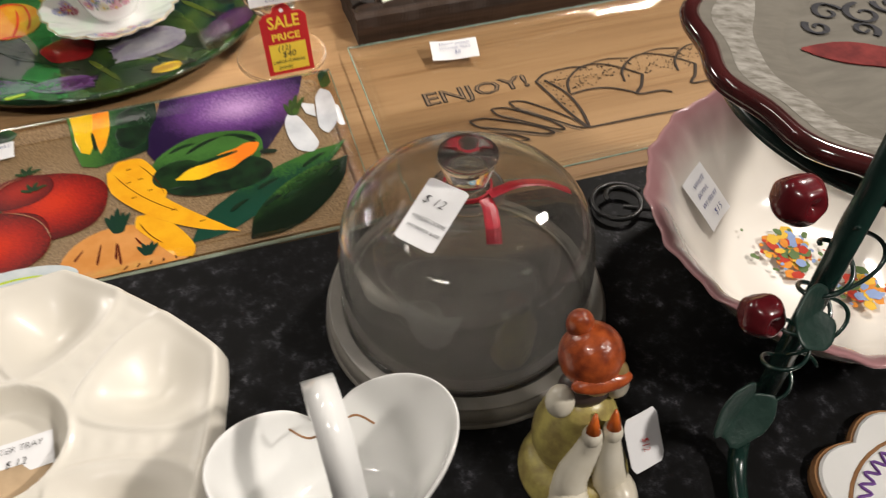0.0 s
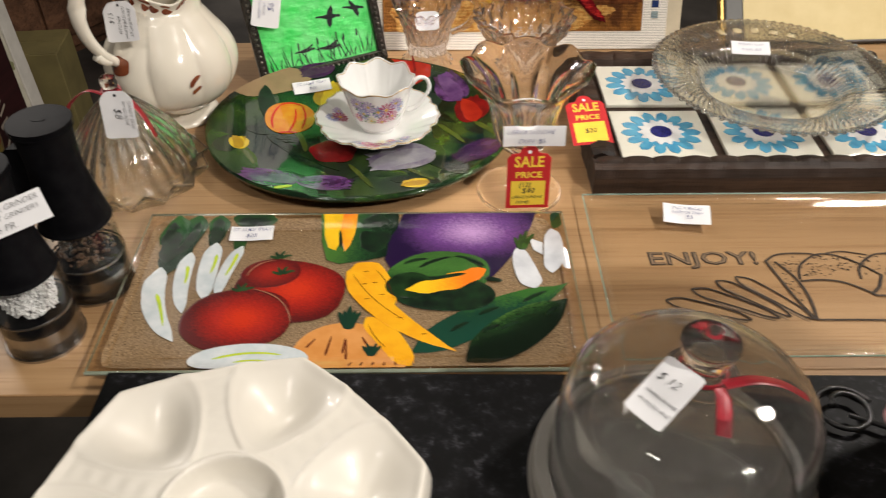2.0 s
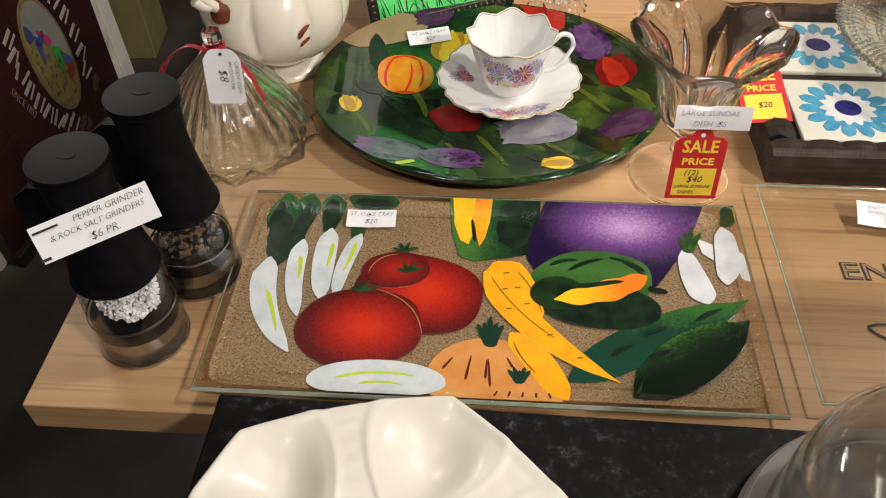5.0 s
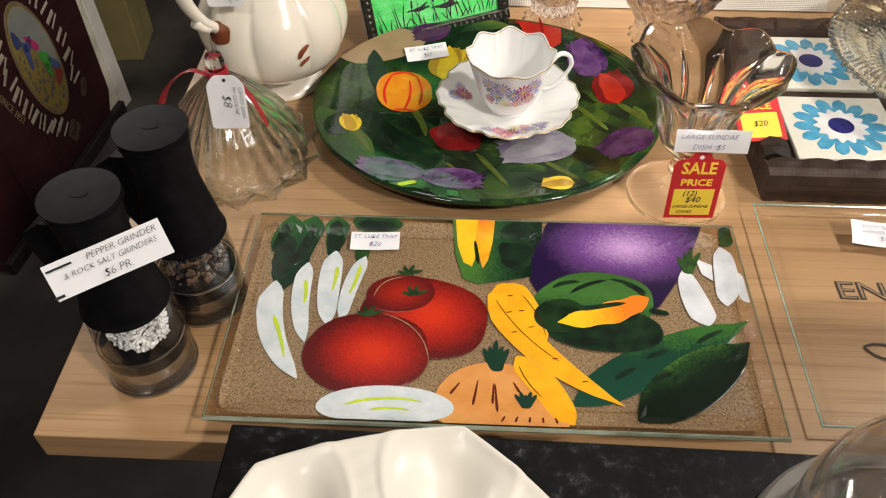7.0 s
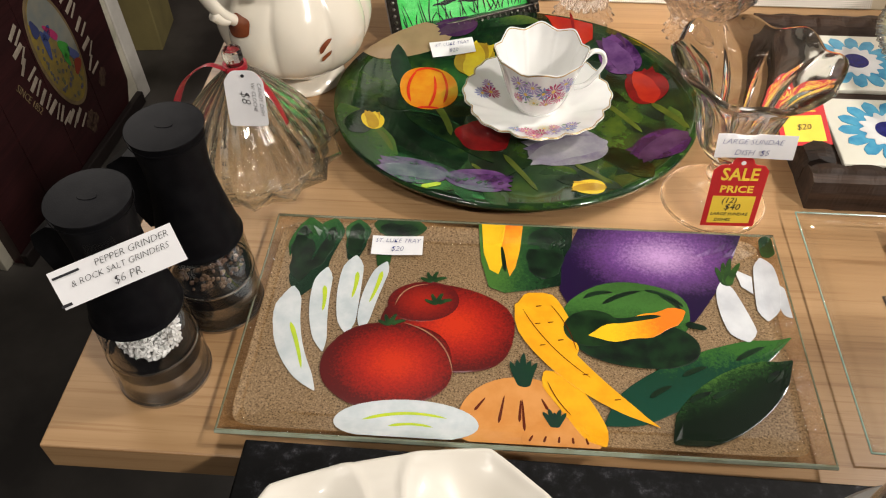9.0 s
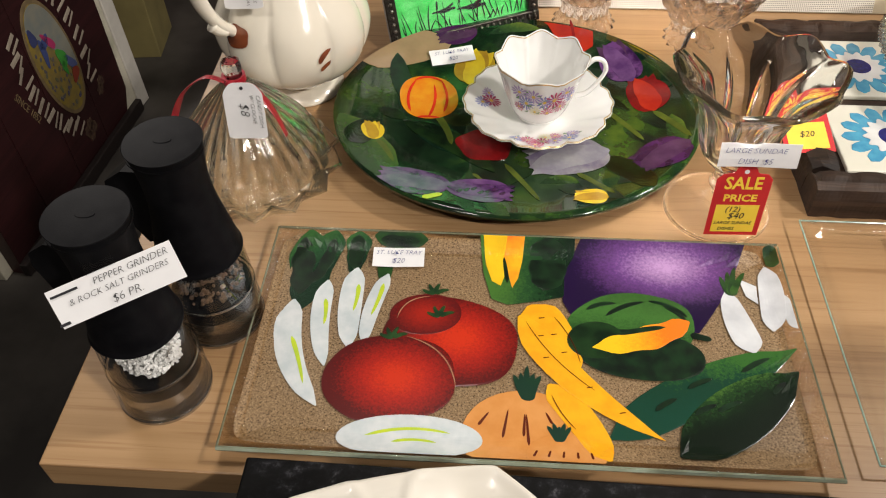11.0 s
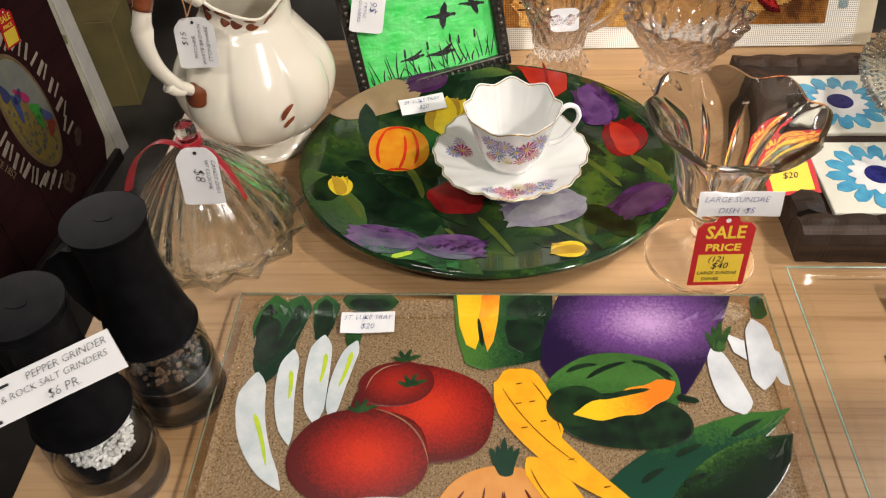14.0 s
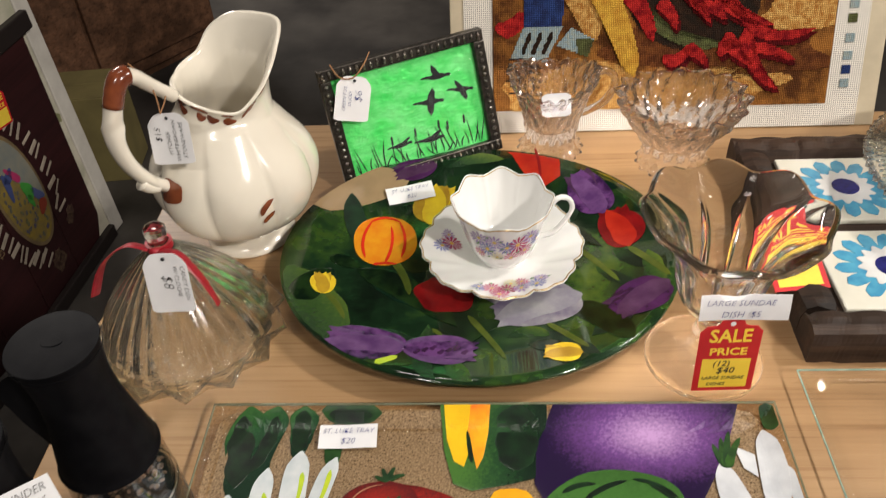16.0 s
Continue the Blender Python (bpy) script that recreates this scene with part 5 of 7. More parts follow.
def grinder(x, y, name, label, fill, rz):
    ob = thing(name, (x, y, B), label, "grinder", "salt and pepper grinders", rz)
    part("head", lathe(smooth_profile([(0.0001, 0.084), (0.0320, 0.084), (0.0330, 0.090), (0.0300, 0.108), (0.0255, 0.135), (0.0240, 0.158), (0.0255, 0.180), (0.0272, 0.1935), (0.0260, 0.1955), (0.0001, 0.1962)], 5), 64), M_blackplastic, ob, "", True)
    part("cap_ring", lathe([(0.0278, 0.1885), (0.0281, 0.1885), (0.0281, 0.1900), (0.0278, 0.1900)], 64, None, None, True), M_blackplastic, ob)
    part("emblem", slab(ell(0, 0, 0.0065, 0.0035, 20), 0.1962, 0.0003), M_blackplastic, ob)
    part("jar", lathe(smooth_profile([(0.0335, 0.086), (0.0350, 0.060), (0.0365, 0.030), (0.0370, 0.004), (0.0365, 0.0015), (0.0345, 0.0015), (0.0350, 0.006), (0.0345, 0.030), (0.0330, 0.060), (0.0315, 0.086)], 4), 72, None, None, True), M_dome, ob, "clear plastic jar", True)
    part("mill", lathe([(0.0001, 0.002), (0.0342, 0.002), (0.0338, 0.020), (0.0325, 0.042)], 64), M_chrome, ob, "mirrored steel mill housing", True)
    part("mill_band", lathe([(0.0341, 0.027), (0.0345, 0.028), (0.0334, 0.0415), (0.0326, 0.042)], 64), M_blackplastic, ob, "black band under the spice", True)
    part("mill_top", lathe([(0.0328, 0.042), (0.020, 0.040), (0.0001, 0.036)], 48), M_blackplastic, ob, "", True)
    part("collar", lathe([(0.0352, 0.041), (0.0362, 0.0425), (0.0352, 0.044)], 64), M_chrome, ob, "", True)
    part("foot_ring", lathe([(0.0350, 0.0), (0.0374, 0.0), (0.0374, 0.003), (0.0350, 0.003)], 64, None, None, True), M_chrome, ob)
    rg = random.Random(int(x * -1000))
    bits = []
    n, s0 = (950, 0.0014) if fill == "salt" else (150, 0.0024)
    for _ in range(n):
        a, r = rg.uniform(0, 6.28), (0.0235 if fill == "salt" else 0.0285) * math.sqrt(rg.random())
        top = 0.052 + 0.022 * (0.55 + 0.45 * math.cos(2 * a - 1.9)) * (1 - r * 14)
        m = Matrix.Translation((r * math.cos(a), r * math.sin(a), rg.uniform(0.044, max(0.047, top)))) @ pose(0, 0, 0, rg.uniform(0, 90), rg.uniform(0, 90), rg.uniform(0, 90)) @ Matrix.Diagonal((s0 * rg.uniform(0.5, 1.1), s0 * rg.uniform(0.5, 1.1), s0 * rg.uniform(0.5, 1.0), 1))
        bits.append(move(SHARD if fill == "salt" else ICO, m))
    tagged(part("salt_crystals" if fill == "salt" else "peppercorns", join(*bits), mat("rock_salt", (0.93, 0.93, 0.92), rough=0.6, spec=0.3) if fill == "salt" else mat("peppercorn", (0.06, 0.03, 0.018), (0.16, 0.10, 0.06), rough=0.7, scale=260), ob, "coarse white salt" if fill == "salt" else "brown peppercorns"), kind="stuff")
    lev = [(-0.020, 0.0, 0.168), (-0.040, 0.0, 0.164), (-0.058, 0.0, 0.150), (-0.061, 0.0, 0.136), (-0.052, 0.0, 0.112), (-0.038, 0.0, 0.090), (-0.026, 0.0, 0.096)]
    verts = []
    for dy in (-0.009, 0.009):
        verts += [(px, py + dy, pz) for px, py, pz in lev]
    k = len(lev)
    faces = [list(range(k)), [k + i for i in range(k)][::-1]] + [(i, (i + 1) % k, k + (i + 1) % k, k + i) for i in range(k)]
    part("lever", (verts, faces), M_blackplastic, ob, "black squeeze lever")
    return ob


grinder(-0.518, 0.533, "salt_grinder", "black and clear salt grinder with coarse white salt", "salt", -14)
grinder(-0.491, 0.608, "pepper_grinder", "black and clear pepper grinder with brown peppercorns", "pepper", -14)
gl = card("price_label", pose_axes((-0.4975, 0.5035, B + 0.1625), (0.077, 0.036, 0.017), (-0.008, 0.012, 0.0205)), 0.084, 0.0265, [("PEPPER GRINDER", 0.0066, 0.013, 0.0080), ("& ROCK SALT GRINDERS", 0.0060, 0.002, 0.0008), ("$6 PR.", 0.0080, 0.004, -0.0075)], "long white paper label taped across the salt grinder", M_inkblack, curl=0.0003)
bars(gl, [(-0.040, 0.0085, 0.018, 0.0016), (-0.043, -0.0105, 0.007, 0.0020)], M_inkblack, 0.0011)
part("tape", box(-0.014, 0.0130, 0.0002, 0.006, 0.026, 0.0004, 0), M_tape, gl)

# ---------------- stoneware pitcher ----------------
pitcher = thing("stoneware_pitcher", (-0.482, 0.950, B), "cream stoneware pitcher with brown brushed trim", "pitcher")
body = [(0.0001, 0.006), (0.029, 0.006), (0.033, 0.015), (0.047, 0.025), (0.072, 0.047), (0.082, 0.076), (0.078, 0.104), (0.062, 0.130), (0.050, 0.148)]
BODY = smooth_profile(body, 7)
# the rim by angle in degrees: (angle, radius, height)
RIM = [(-150, 0.038, 0.189), (-135, 0.041, 0.188), (-90, 0.042, 0.177), (-50, 0.049, 0.167), (-20, 0.056, 0.184), (10, 0.066, 0.212), (32, 0.076, 0.224), (55, 0.068, 0.223), (82, 0.063, 0.221), (105, 0.058, 0.208), (118, 0.049, 0.191), (140, 0.044, 0.189), (172, 0.037, 0.188), (210, 0.038, 0.189)]


def rim_at(a):
    d = (math.degrees(a) + 150) % 360 - 150
    ang = [p[0] for p in RIM]
    rr = zz = ww = 0.0
    for k in range(-4, 5):
        q = (d + 3.0 * k + 150) % 360 - 150
        w = math.exp(-(k / 2.6) ** 2)
        rr, zz, ww = rr + w * float(np.interp(q, ang, [p[1] for p in RIM])), zz + w * float(np.interp(q, ang, [p[2] for p in RIM])), ww + w
    return rr / ww, zz / ww


def pit_r(a, z):
    return 1 + 0.12 * (abs(math.sin(4 * a + 0.35)) ** 0.42 - 0.75) * math.exp(-((z - 0.083) / 0.045) ** 2)


def on_neck(a, s, lift=0.0):
    """A point of the neck and mouth: s runs from the shoulder (0) to the rim (1)."""
    r1, z1 = rim_at(a)
    r0 = 0.050 * pit_r(a, 0.148)
    r = r0 * (1 - s) + r1 * s - 0.0065 * math.sin(math.pi * s) + lift
    return Vector((r * math.cos(a), r * math.sin(a), 0.148 + (z1 - 0.148) * s))


verts, faces, NA = [], [], 160
for i in range(NA):
    a = 2 * math.pi * i / NA
    col = [Vector((r * pit_r(a, z) * math.cos(a), r * pit_r(a, z) * math.sin(a), z)) for r, z in BODY[:-1]]
    col += [on_neck(a, k / 12) for k in range(12)]
    top = on_neck(a, 1.0)
    col += [top + Vector((0.0004 * math.cos(a), 0.0004 * math.sin(a), 0.0)), top + Vector((-0.0018 * math.cos(a), -0.0018 * math.sin(a), 0.0016))]
    col += [on_neck(a, k / 12, -0.0042) for k in range(12, -1, -1)]
    col += [Vector((r * math.cos(a), r * math.sin(a), z)) for r, z in ((0.056, 0.130), (0.070, 0.104), (0.060, 0.060), (0.0001, 0.040))]
    K = len(col)
    verts += col
for i in range(NA):
    for j in range(K - 1):
        faces.append((i * K + j, i * K + j + 1, ((i + 1) % NA) * K + j + 1, ((i + 1) % NA) * K + j))
part("body", (verts, faces), M_cream, pitcher, "", True)
part("foot", lathe(smooth_profile([(0.028, 0.0), (0.045, 0.0), (0.0465, 0.004), (0.041, 0.010), (0.032, 0.016), (0.028, 0.016)], 4), 72), M_cream, pitcher, "", True)
hp = [(-0.027, -0.033, 0.186), (-0.036, -0.047, 0.204), (-0.0450, -0.061, 0.222), (-0.0525, -0.071, 0.224), (-0.0600, -0.080, 0.204), (-0.0650, -0.087, 0.176), (-0.0620, -0.085, 0.148), (-0.054, -0.075, 0.123), (-0.046, -0.062, 0.107)]
curve = spline(hp)
part("handle", tube(curve, 0.0095, 14, lambda t: 0.80 + 0.28 * math.sin(3.1 * t) ** 2, 0.8), M_cream, pitcher, "", True)
part("handle_glaze", tube(curve[19:33], 0.0113, 14, lambda t: 0.97 + 0.03 * math.cos(44 * t), 0.82), M_brown, pitcher, "brown brushed glaze", True)
part("thumb_rest", tube(spline([(-0.058, -0.084, 0.126), (-0.054, -0.079, 0.118), (-0.049, -0.073, 0.113)]), 0.0062, 12, lambda t: 1.0 - 0.25 * t), M_cream, pitcher, "", True)


def on_pitcher(a, z, lift=0.0020):
    r = float(np.interp(z, [p[1] for p in BODY[7:]], [p[0] for p in BODY[7:]])) * pit_r(a, z) + lift
    return Vector((r * math.cos(a), r * math.sin(a), z))


def glaze_mark(o, surf, name="brush_mark"):
    """A brushed comma of brown glaze with the outline o, laid on a surface."""
    c = (sum(p[0] for p in o) / len(o), sum(p[1] for p in o) / len(o))
    n = len(o)
    ring = [surf(u, v, 0.0004) for u, v in o]
    mid = [surf(c[0] + (u - c[0]) * 0.6, c[1] + (v - c[1]) * 0.6, 0.0010) for u, v in o]
    part(name, (ring + mid + [surf(c[0], c[1], 0.0011)], [(i, (i + 1) % n, n + (i + 1) % n, n + i) for i in range(n)] + [(n + i, n + (i + 1) % n, 2 * n) for i in range(n)]), M_brown, pitcher, "", True)


neck = lambda u, v, lift: on_neck(u / 0.045, min(v / 0.036, 0.995), lift)
belly = lambda u, v, lift: on_pitcher(u / 0.07, v, lift + 0.0012)
for a0, a1, v0, v1, wd, bn in ((-150, -112, 0.0335, 0.0325, 0.0046, 0.001), (-128, -116, 0.029, 0.022, 0.006, -0.003), (-108, -84, 0.0325, 0.0315, 0.0036, 0.001), (-100, -90, 0.027, 0.021, 0.0055, -0.0025),
                               (-86, -74, 0.028, 0.020, 0.0055, -0.003), (-70, -56, 0.0315, 0.031, 0.0030, 0.0008), (-64, -55, 0.027, 0.017, 0.006, -0.003), (-46, -30, 0.020, 0.030, 0.0034, 0.001), (-36, -27, 0.022, 0.029, 0.003, 0.001), (-28, -4, 0.0305, 0.033, 0.0026, 0.0006), (-158, -140, 0.026, 0.031, 0.004, 0.001)):
    glaze_mark(strip((radians(a0) * 0.045, v0), (radians(a1) * 0.045, v1), wd * 1.1, wd * 1.7, bn, wd * 2.3, n=10), neck)
glaze_mark(strip((-1.06 * 0.07, 0.078), (-0.86 * 0.07, 0.088), 0.005, 0.006, 0.003, 0.007, n=10), belly)
glaze_mark(strip((-1.05 * 0.07, 0.068), (-0.87 * 0.07, 0.073), 0.005, 0.005, 0.002, 0.006, n=10), belly)
glaze_mark(ell(radians(-122) * 0.07, 0.1045, 0.015, 0.011, 10, n=24, wob=0.06), belly)
twine = thing("twine", (-0.482, 0.950, B), "brown twine tied round the pitcher handle", "string")
part("strand", tube(spline([(-0.052, -0.046, 0.226), (-0.044, -0.044, 0.214), (-0.038, -0.045, 0.207), (-0.034, -0.053, 0.206), (-0.030, -0.060, 0.196), (-0.030, -0.062, 0.186)]), 0.0007, 6), M_string, twine)
part("strand", tube(spline([(-0.047, -0.046, 0.219), (-0.038, -0.040, 0.208), (-0.030, -0.038, 0.199), (-0.028, -0.048, 0.192), (-0.031, -0.060, 0.184)]), 0.0007, 6), M_string, twine)
card("price_tag", pose_axes((-0.5085, 0.885, B + 0.1610), (0.98, -0.16, 0.14), (-0.16, 0.45, 1)), 0.042, 0.046, [("STONEWARE", 0.0054, -0.002, -0.013), ("WHITE/BROWN", 0.0052, -0.002, -0.006), ("PITCHER", 0.0054, -0.004, 0.001), ("$15", 0.0085, 0.004, 0.011)], "white card tag hanging from the pitcher", M_inkblack, 0.0003, False, "price tags", 0.006, 90)

# ---------------- framed green duck picture ----------------
fbl, fbr = Vector((-0.382, 1.003, B + 0.007)), Vector((-0.209, 1.070, B + 0.019))
xd = (fbr - fbl).normalized()
back = Vector((-xd.y, xd.x, 0)).normalized()
fm = pose_axes(fbl, xd, back * 0.29 + Vector((0, 0, 0.957)))
photo = tagged(new("picture_frame"), "pewter picture frame with black ducks on green foil", "picture frame")
photo.empty_display_size = 0.02
photo.matrix_basis = fm
M_frame = mat("dark_antique_metal", (0.075, 0.066, 0.055), (0.03, 0.026, 0.022), rough=0.35, metal=0.8, scale=200, bump=0.3, bscale=400)
FW, FH, FR = 0.186, 0.140, 0.0130
for a, b2 in (((0, 0), (FW, FR)), ((0, FH - FR), (FW, FH)), ((0, FR), (FR, FH - FR)), ((FW - FR, FR), (FW, FH - FR))):
    part("rail", box(a[0], a[1], -0.010, b2[0], b2[1], 0.003, 0.0015), M_frame, photo)
nubs = [move(ICO, Matrix.Translation((x, y, 0.004)) @ Matrix.Diagonal((0.0021, 0.0048, 0.0022, 1))) for k in range(24) for x, y in ((0.005 + k * 0.0076, FR / 2), (0.005 + k * 0.0076, FH - FR / 2))]
nubs += [move(ICO, Matrix.Translation((x, 0.012 + k * 0.0078, 0.004)) @ Matrix.Diagonal((0.0026, 0.0026, 0.0016, 1))) for k in range(16) for x in (FR / 2, FW - FR / 2)]
tagged(part("beading", join(*nubs), M_pewter, photo, "cast beading", True), kind="stuff")
M_foil = mat("green_foil", (0.07, 0.86, 0.15), (0.22, 0.97, 0.30), metal=0.1, rough=0.38, scale=46, bump=0.8, dist=0.003, bscale=70, detail=9, stretch=(1.0, 1.3, 1))
part("backing", box(FR - 0.002, FR - 0.002, -0.009, FW - FR + 0.002, FH - FR + 0.002, -0.006, 0), M_blackplastic, photo)
part("foil", box(FR - 0.001, FR - 0.001, -0.006, FW - FR + 0.001, FH - FR + 0.001, -0.0045, 0), M_foil, photo, "crinkled green foil")
part("pane", box(FR - 0.001, FR - 0.001, -0.0035, FW - FR + 0.001, FH - FR + 0.001, -0.0027, 0), thin_glass("picture_glass", (0.99, 0.99, 0.99)), photo, "clear glass")
part("strut", move(box(0.07, 0.02, -0.014, 0.115, 0.10, -0.0105, 0.001), Matrix.Identity(4)), M_blackplastic, photo)
rng = random.Random(5)
for k in range(34):
    x = rng.uniform(0.02, FW - 0.022)
    h = rng.uniform(0.010, 0.036)
    part("reed", slab(strip((x, FR + 0.001), (x + rng.uniform(-0.010, 0.010), FR + h), 0.0016, 0.0005, rng.uniform(-0.002, 0.002), n=5), -0.0044, 0.0003), M_inkblack, photo)
for x, y in ((0.062, 0.038), (0.090, 0.040), (0.118, 0.042), (0.128, 0.038), (0.148, 0.040)):
    part("cattail", slab(strip((x, y), (x + 0.001, y + 0.011), 0.0026, 0.002, 0, n=6), -0.0044, 0.0003), M_inkblack, photo)


def duck(x, y, s, a, wings):
    """A black bird: body, neck, head and bill, tail, and wings at the given angles."""
    q = radians(a)
    s *= 1.15
    tr = lambda pts: [(x + s * (px * math.cos(q) - py * math.sin(q)), y + s * (px * math.sin(q) + py * math.cos(q))) for px, py in pts]
    shapes = [ell(0, 0, 0.85, 0.26), strip((-0.6, 0.02), (-1.25, 0.10), 0.3, 0.22, 0.0, n=6), strip((-1.2, 0.10), (-1.65, 0.06), 0.26, 0.08, 0.0, n=6), strip((0.7, 0.0), (1.25, -0.04), 0.26, 0.3, 0.0, n=5)]
    for w in wings:
        c, d = math.cos(radians(w)), math.sin(radians(w))
        shapes.append([(-0.35, 0.0), (-0.30 + 0.7 * c, 0.7 * d), (1.25 * c, 1.25 * d), (0.25 + 0.95 * c, 0.85 * d), (0.30 + 0.5 * c, 0.45 * d), (0.40, 0.0)])
    for k, o in enumerate(shapes):
        part("duck", slab(tr(o), -0.0044 + 0.00002 * k, 0.0003), M_inkblack, photo)


duck(0.1285, 0.100, 0.0105, -2, (110,))
duck(0.1150, 0.0745, 0.0110, -4, (75, -95))
duck(0.1530, 0.079, 0.0095, -8, (125, -70))
duck(0.1070, 0.033, 0.0110, 0, (35,))
duck(0.0720, 0.036, 0.0090, 4, (30,))
card("price_tag", fm @ pose(0.030, 0.104, 0.008, 0, 4, -20), 0.038, 0.048, [("$6", 0.012, 0.003, -0.006), ("GREEN FOIL", 0.0050, 0.0, 0.009), ("DUCKS", 0.0050, 0.0, 0.003)], "white card tag hung on the picture frame", None, 0.0003, False, "price tags", 0.005, 90)
tw = thing("twine", (0, 0, 0), "twine loop on the picture frame", "string")
part("strand", tube([fm @ Vector(p) for p in spline([(0.016, FH + 0.004, 0.003), (0.022, FH - 0.010, 0.009), (0.036, FH - 0.014, 0.009), (0.050, FH - 0.004, 0.008), (0.060, FH + 0.006, 0.002)])], 0.0008, 6), M_string, tw)

# ---------------- crystal creamer and sugar bowl ----------------
def crystal(name, x, y, outer, wall, label, lobes, amt, wave, handle=False):
    ob = thing(name, (x, y, B), label, "glassware", "crystal creamer and sugar bowl")
    o = smooth_profile(outer, 5)
    inn = smooth_profile([(max(r - wall, 0.0001), z + (wall if z < 0.05 else 0.0005)) for r, z in outer[::-1] if z >= 0.026] + [(0.0001, 0.032)], 5)
    f = lambda a, t, z: 1 + amt * math.cos(lobes * a) * min(1, z / 0.05) + 0.034 * math.cos(16 * a + z * 190) + 0.034 * math.cos(16 * a - z * 190)
    zz = lambda a, t, z: z + (wave * math.cos(2 * a) + 0.0028 * abs(math.sin(12 * a))) * max(0, (z - 0.06) / 0.03)
    part("glass", lathe(o + inn, 160, f, zz), M_crystal2, ob, "", False)
    if handle:
        part("handle", tube(spline([(0.040, 0.012, 0.088), (0.062, 0.018, 0.090), (0.074, 0.022, 0.074), (0.062, 0.018, 0.050), (0.036, 0.010, 0.040)]), 0.0048, 10), M_crystal2, ob, "", True)
    return ob


crystal("glass_creamer", -0.152, 1.098, [(0.0001, 0.0), (0.034, 0.0), (0.036, 0.004), (0.028, 0.014), (0.030, 0.030), (0.034, 0.052), (0.042, 0.074), (0.052, 0.094)], 0.005, "cut crystal creamer with pinched lip and handle", 3, 0.03, 0.006, True)
crystal("glass_sugar_bowl", -0.014, 1.064, [(0.0001, 0.0), (0.037, 0.0), (0.039, 0.004), (0.033, 0.013), (0.036, 0.026), (0.044, 0.044), (0.058, 0.064), (0.068, 0.084)], 0.006, "cut crystal sugar bowl with scalloped rim", 2, 0.03, 0.004)
card("price_tag", pose_axes((-0.150, 1.060, B + 0.0800), (1, 0.05, 0.02), (0, 0.3, 1)), 0.032, 0.026, [("$14", 0.0080, 0, -0.003)], "white paper tag hung in the crystal creamer", None, 0.0003, True, "price tags", 0.005)

# clear glass lets the lamps' light through
for name in ("cloche", "glass"):
    for ob in [o for o in bpy.data.objects if o.type == "MESH" and o.name.split(".")[0] == name]:
        ob.visible_shadow = False

# ---------------- needlepoint and what stands behind the table ----------------
nm = pose_axes((-0.268, 1.128, B + 0.001), (1, 0.0, 0.0), (0, 0.34, 0.94))
needle = tagged(new("needlepoint_canvas"), "unframed needlepoint canvas of red peppers and corn", "needlework")
needle.empty_display_size = 0.02
needle.matrix_basis = nm
NW, NH = 0.502, 0.40


def canvas_mat():
    m, nt, b = nodes_of("needlepoint_mesh")
    tc = nt.nodes.new("ShaderNodeTexCoord")
    holes = []
    for d in ("X", "Y"):
        w = nt.nodes.new("ShaderNodeTexWave")
        w.bands_direction = d
        w.inputs["Scale"].default_value, w.inputs["Distortion"].default_value = 2 * math.pi / 20 / 0.0024, 0.0
        nt.links.new(tc.outputs["Object"], w.inputs["Vector"])
        holes.append(w)
    mu = nt.nodes.new("ShaderNodeMath")
    mu.operation = "MULTIPLY"
    nt.links.new(holes[0].outputs["Fac"], mu.inputs[0])
    nt.links.new(holes[1].outputs["Fac"], mu.inputs[1])
    r = ramp_node(nt, mu.outputs[0], [(0.22, (0.76, 0.72, 0.64)), (0.5, (0.20, 0.18, 0.16))])
    nt.links.new(r.outputs[0], b.inputs["Base Color"])
    b.inputs["Roughness"].default_value = 0.9
    return m


def wool(name, col, col2, scale=90):
    """Wool tent stitch: blocks of shade on the canvas grid, each stitch a small mound."""
    m, nt, b = nodes_of(name)
    tc = nt.nodes.new("ShaderNodeTexCoord")
    sn = nt.nodes.new("ShaderNodeVectorMath")
    sn.operation = "SNAP"
    sn.inputs[1].default_value = (0.0021, 0.0021, 0.1)
    nt.links.new(tc.outputs["Object"], sn.inputs[0])
    n = nt.nodes.new("ShaderNodeTexNoise")
    n.inputs["Scale"].default_value, n.inputs["Detail"].default_value, n.inputs["Roughness"].default_value = scale, 5, 0.65
    nt.links.new(sn.outputs[0], n.inputs["Vector"])
    r = ramp_node(nt, n.outputs[0], [(0.40, col), (0.60, col2)])
    waves = []
    for d in ("X", "Y"):
        w = nt.nodes.new("ShaderNodeTexWave")
        w.bands_direction = d
        w.inputs["Scale"].default_value, w.inputs["Distortion"].default_value = 2 * math.pi / 20 / 0.0021, 0.0
        nt.links.new(tc.outputs["Object"], w.inputs["Vector"])
        waves.append(w)
    mu = nt.nodes.new("ShaderNodeMath")
    mu.operation = "MULTIPLY"
    nt.links.new(waves[0].outputs["Fac"], mu.inputs[0])
    nt.links.new(waves[1].outputs["Fac"], mu.inputs[1])
    # Crease shade between the stitches is put into the colour as well.
    gap = ramp_node(nt, mu.outputs[0], [(0.0, (0.58, 0.55, 0.52)), (0.3, (1, 1, 1))])
    v = nt.nodes.new("ShaderNodeVectorMath")
    v.operation = "MULTIPLY"
    nt.links.new(r.outputs[0], v.inputs[0])
    nt.links.new(gap.outputs[0], v.inputs[1])
    nt.links.new(v.outputs[0], b.inputs["Base Color"])
    b.inputs["Roughness"].default_value, b.inputs["Specular IOR Level"].default_value = 0.95, 0.1
    add_bump(nt, b, mu.outputs[0], 0.8, 0.0012)
    return m


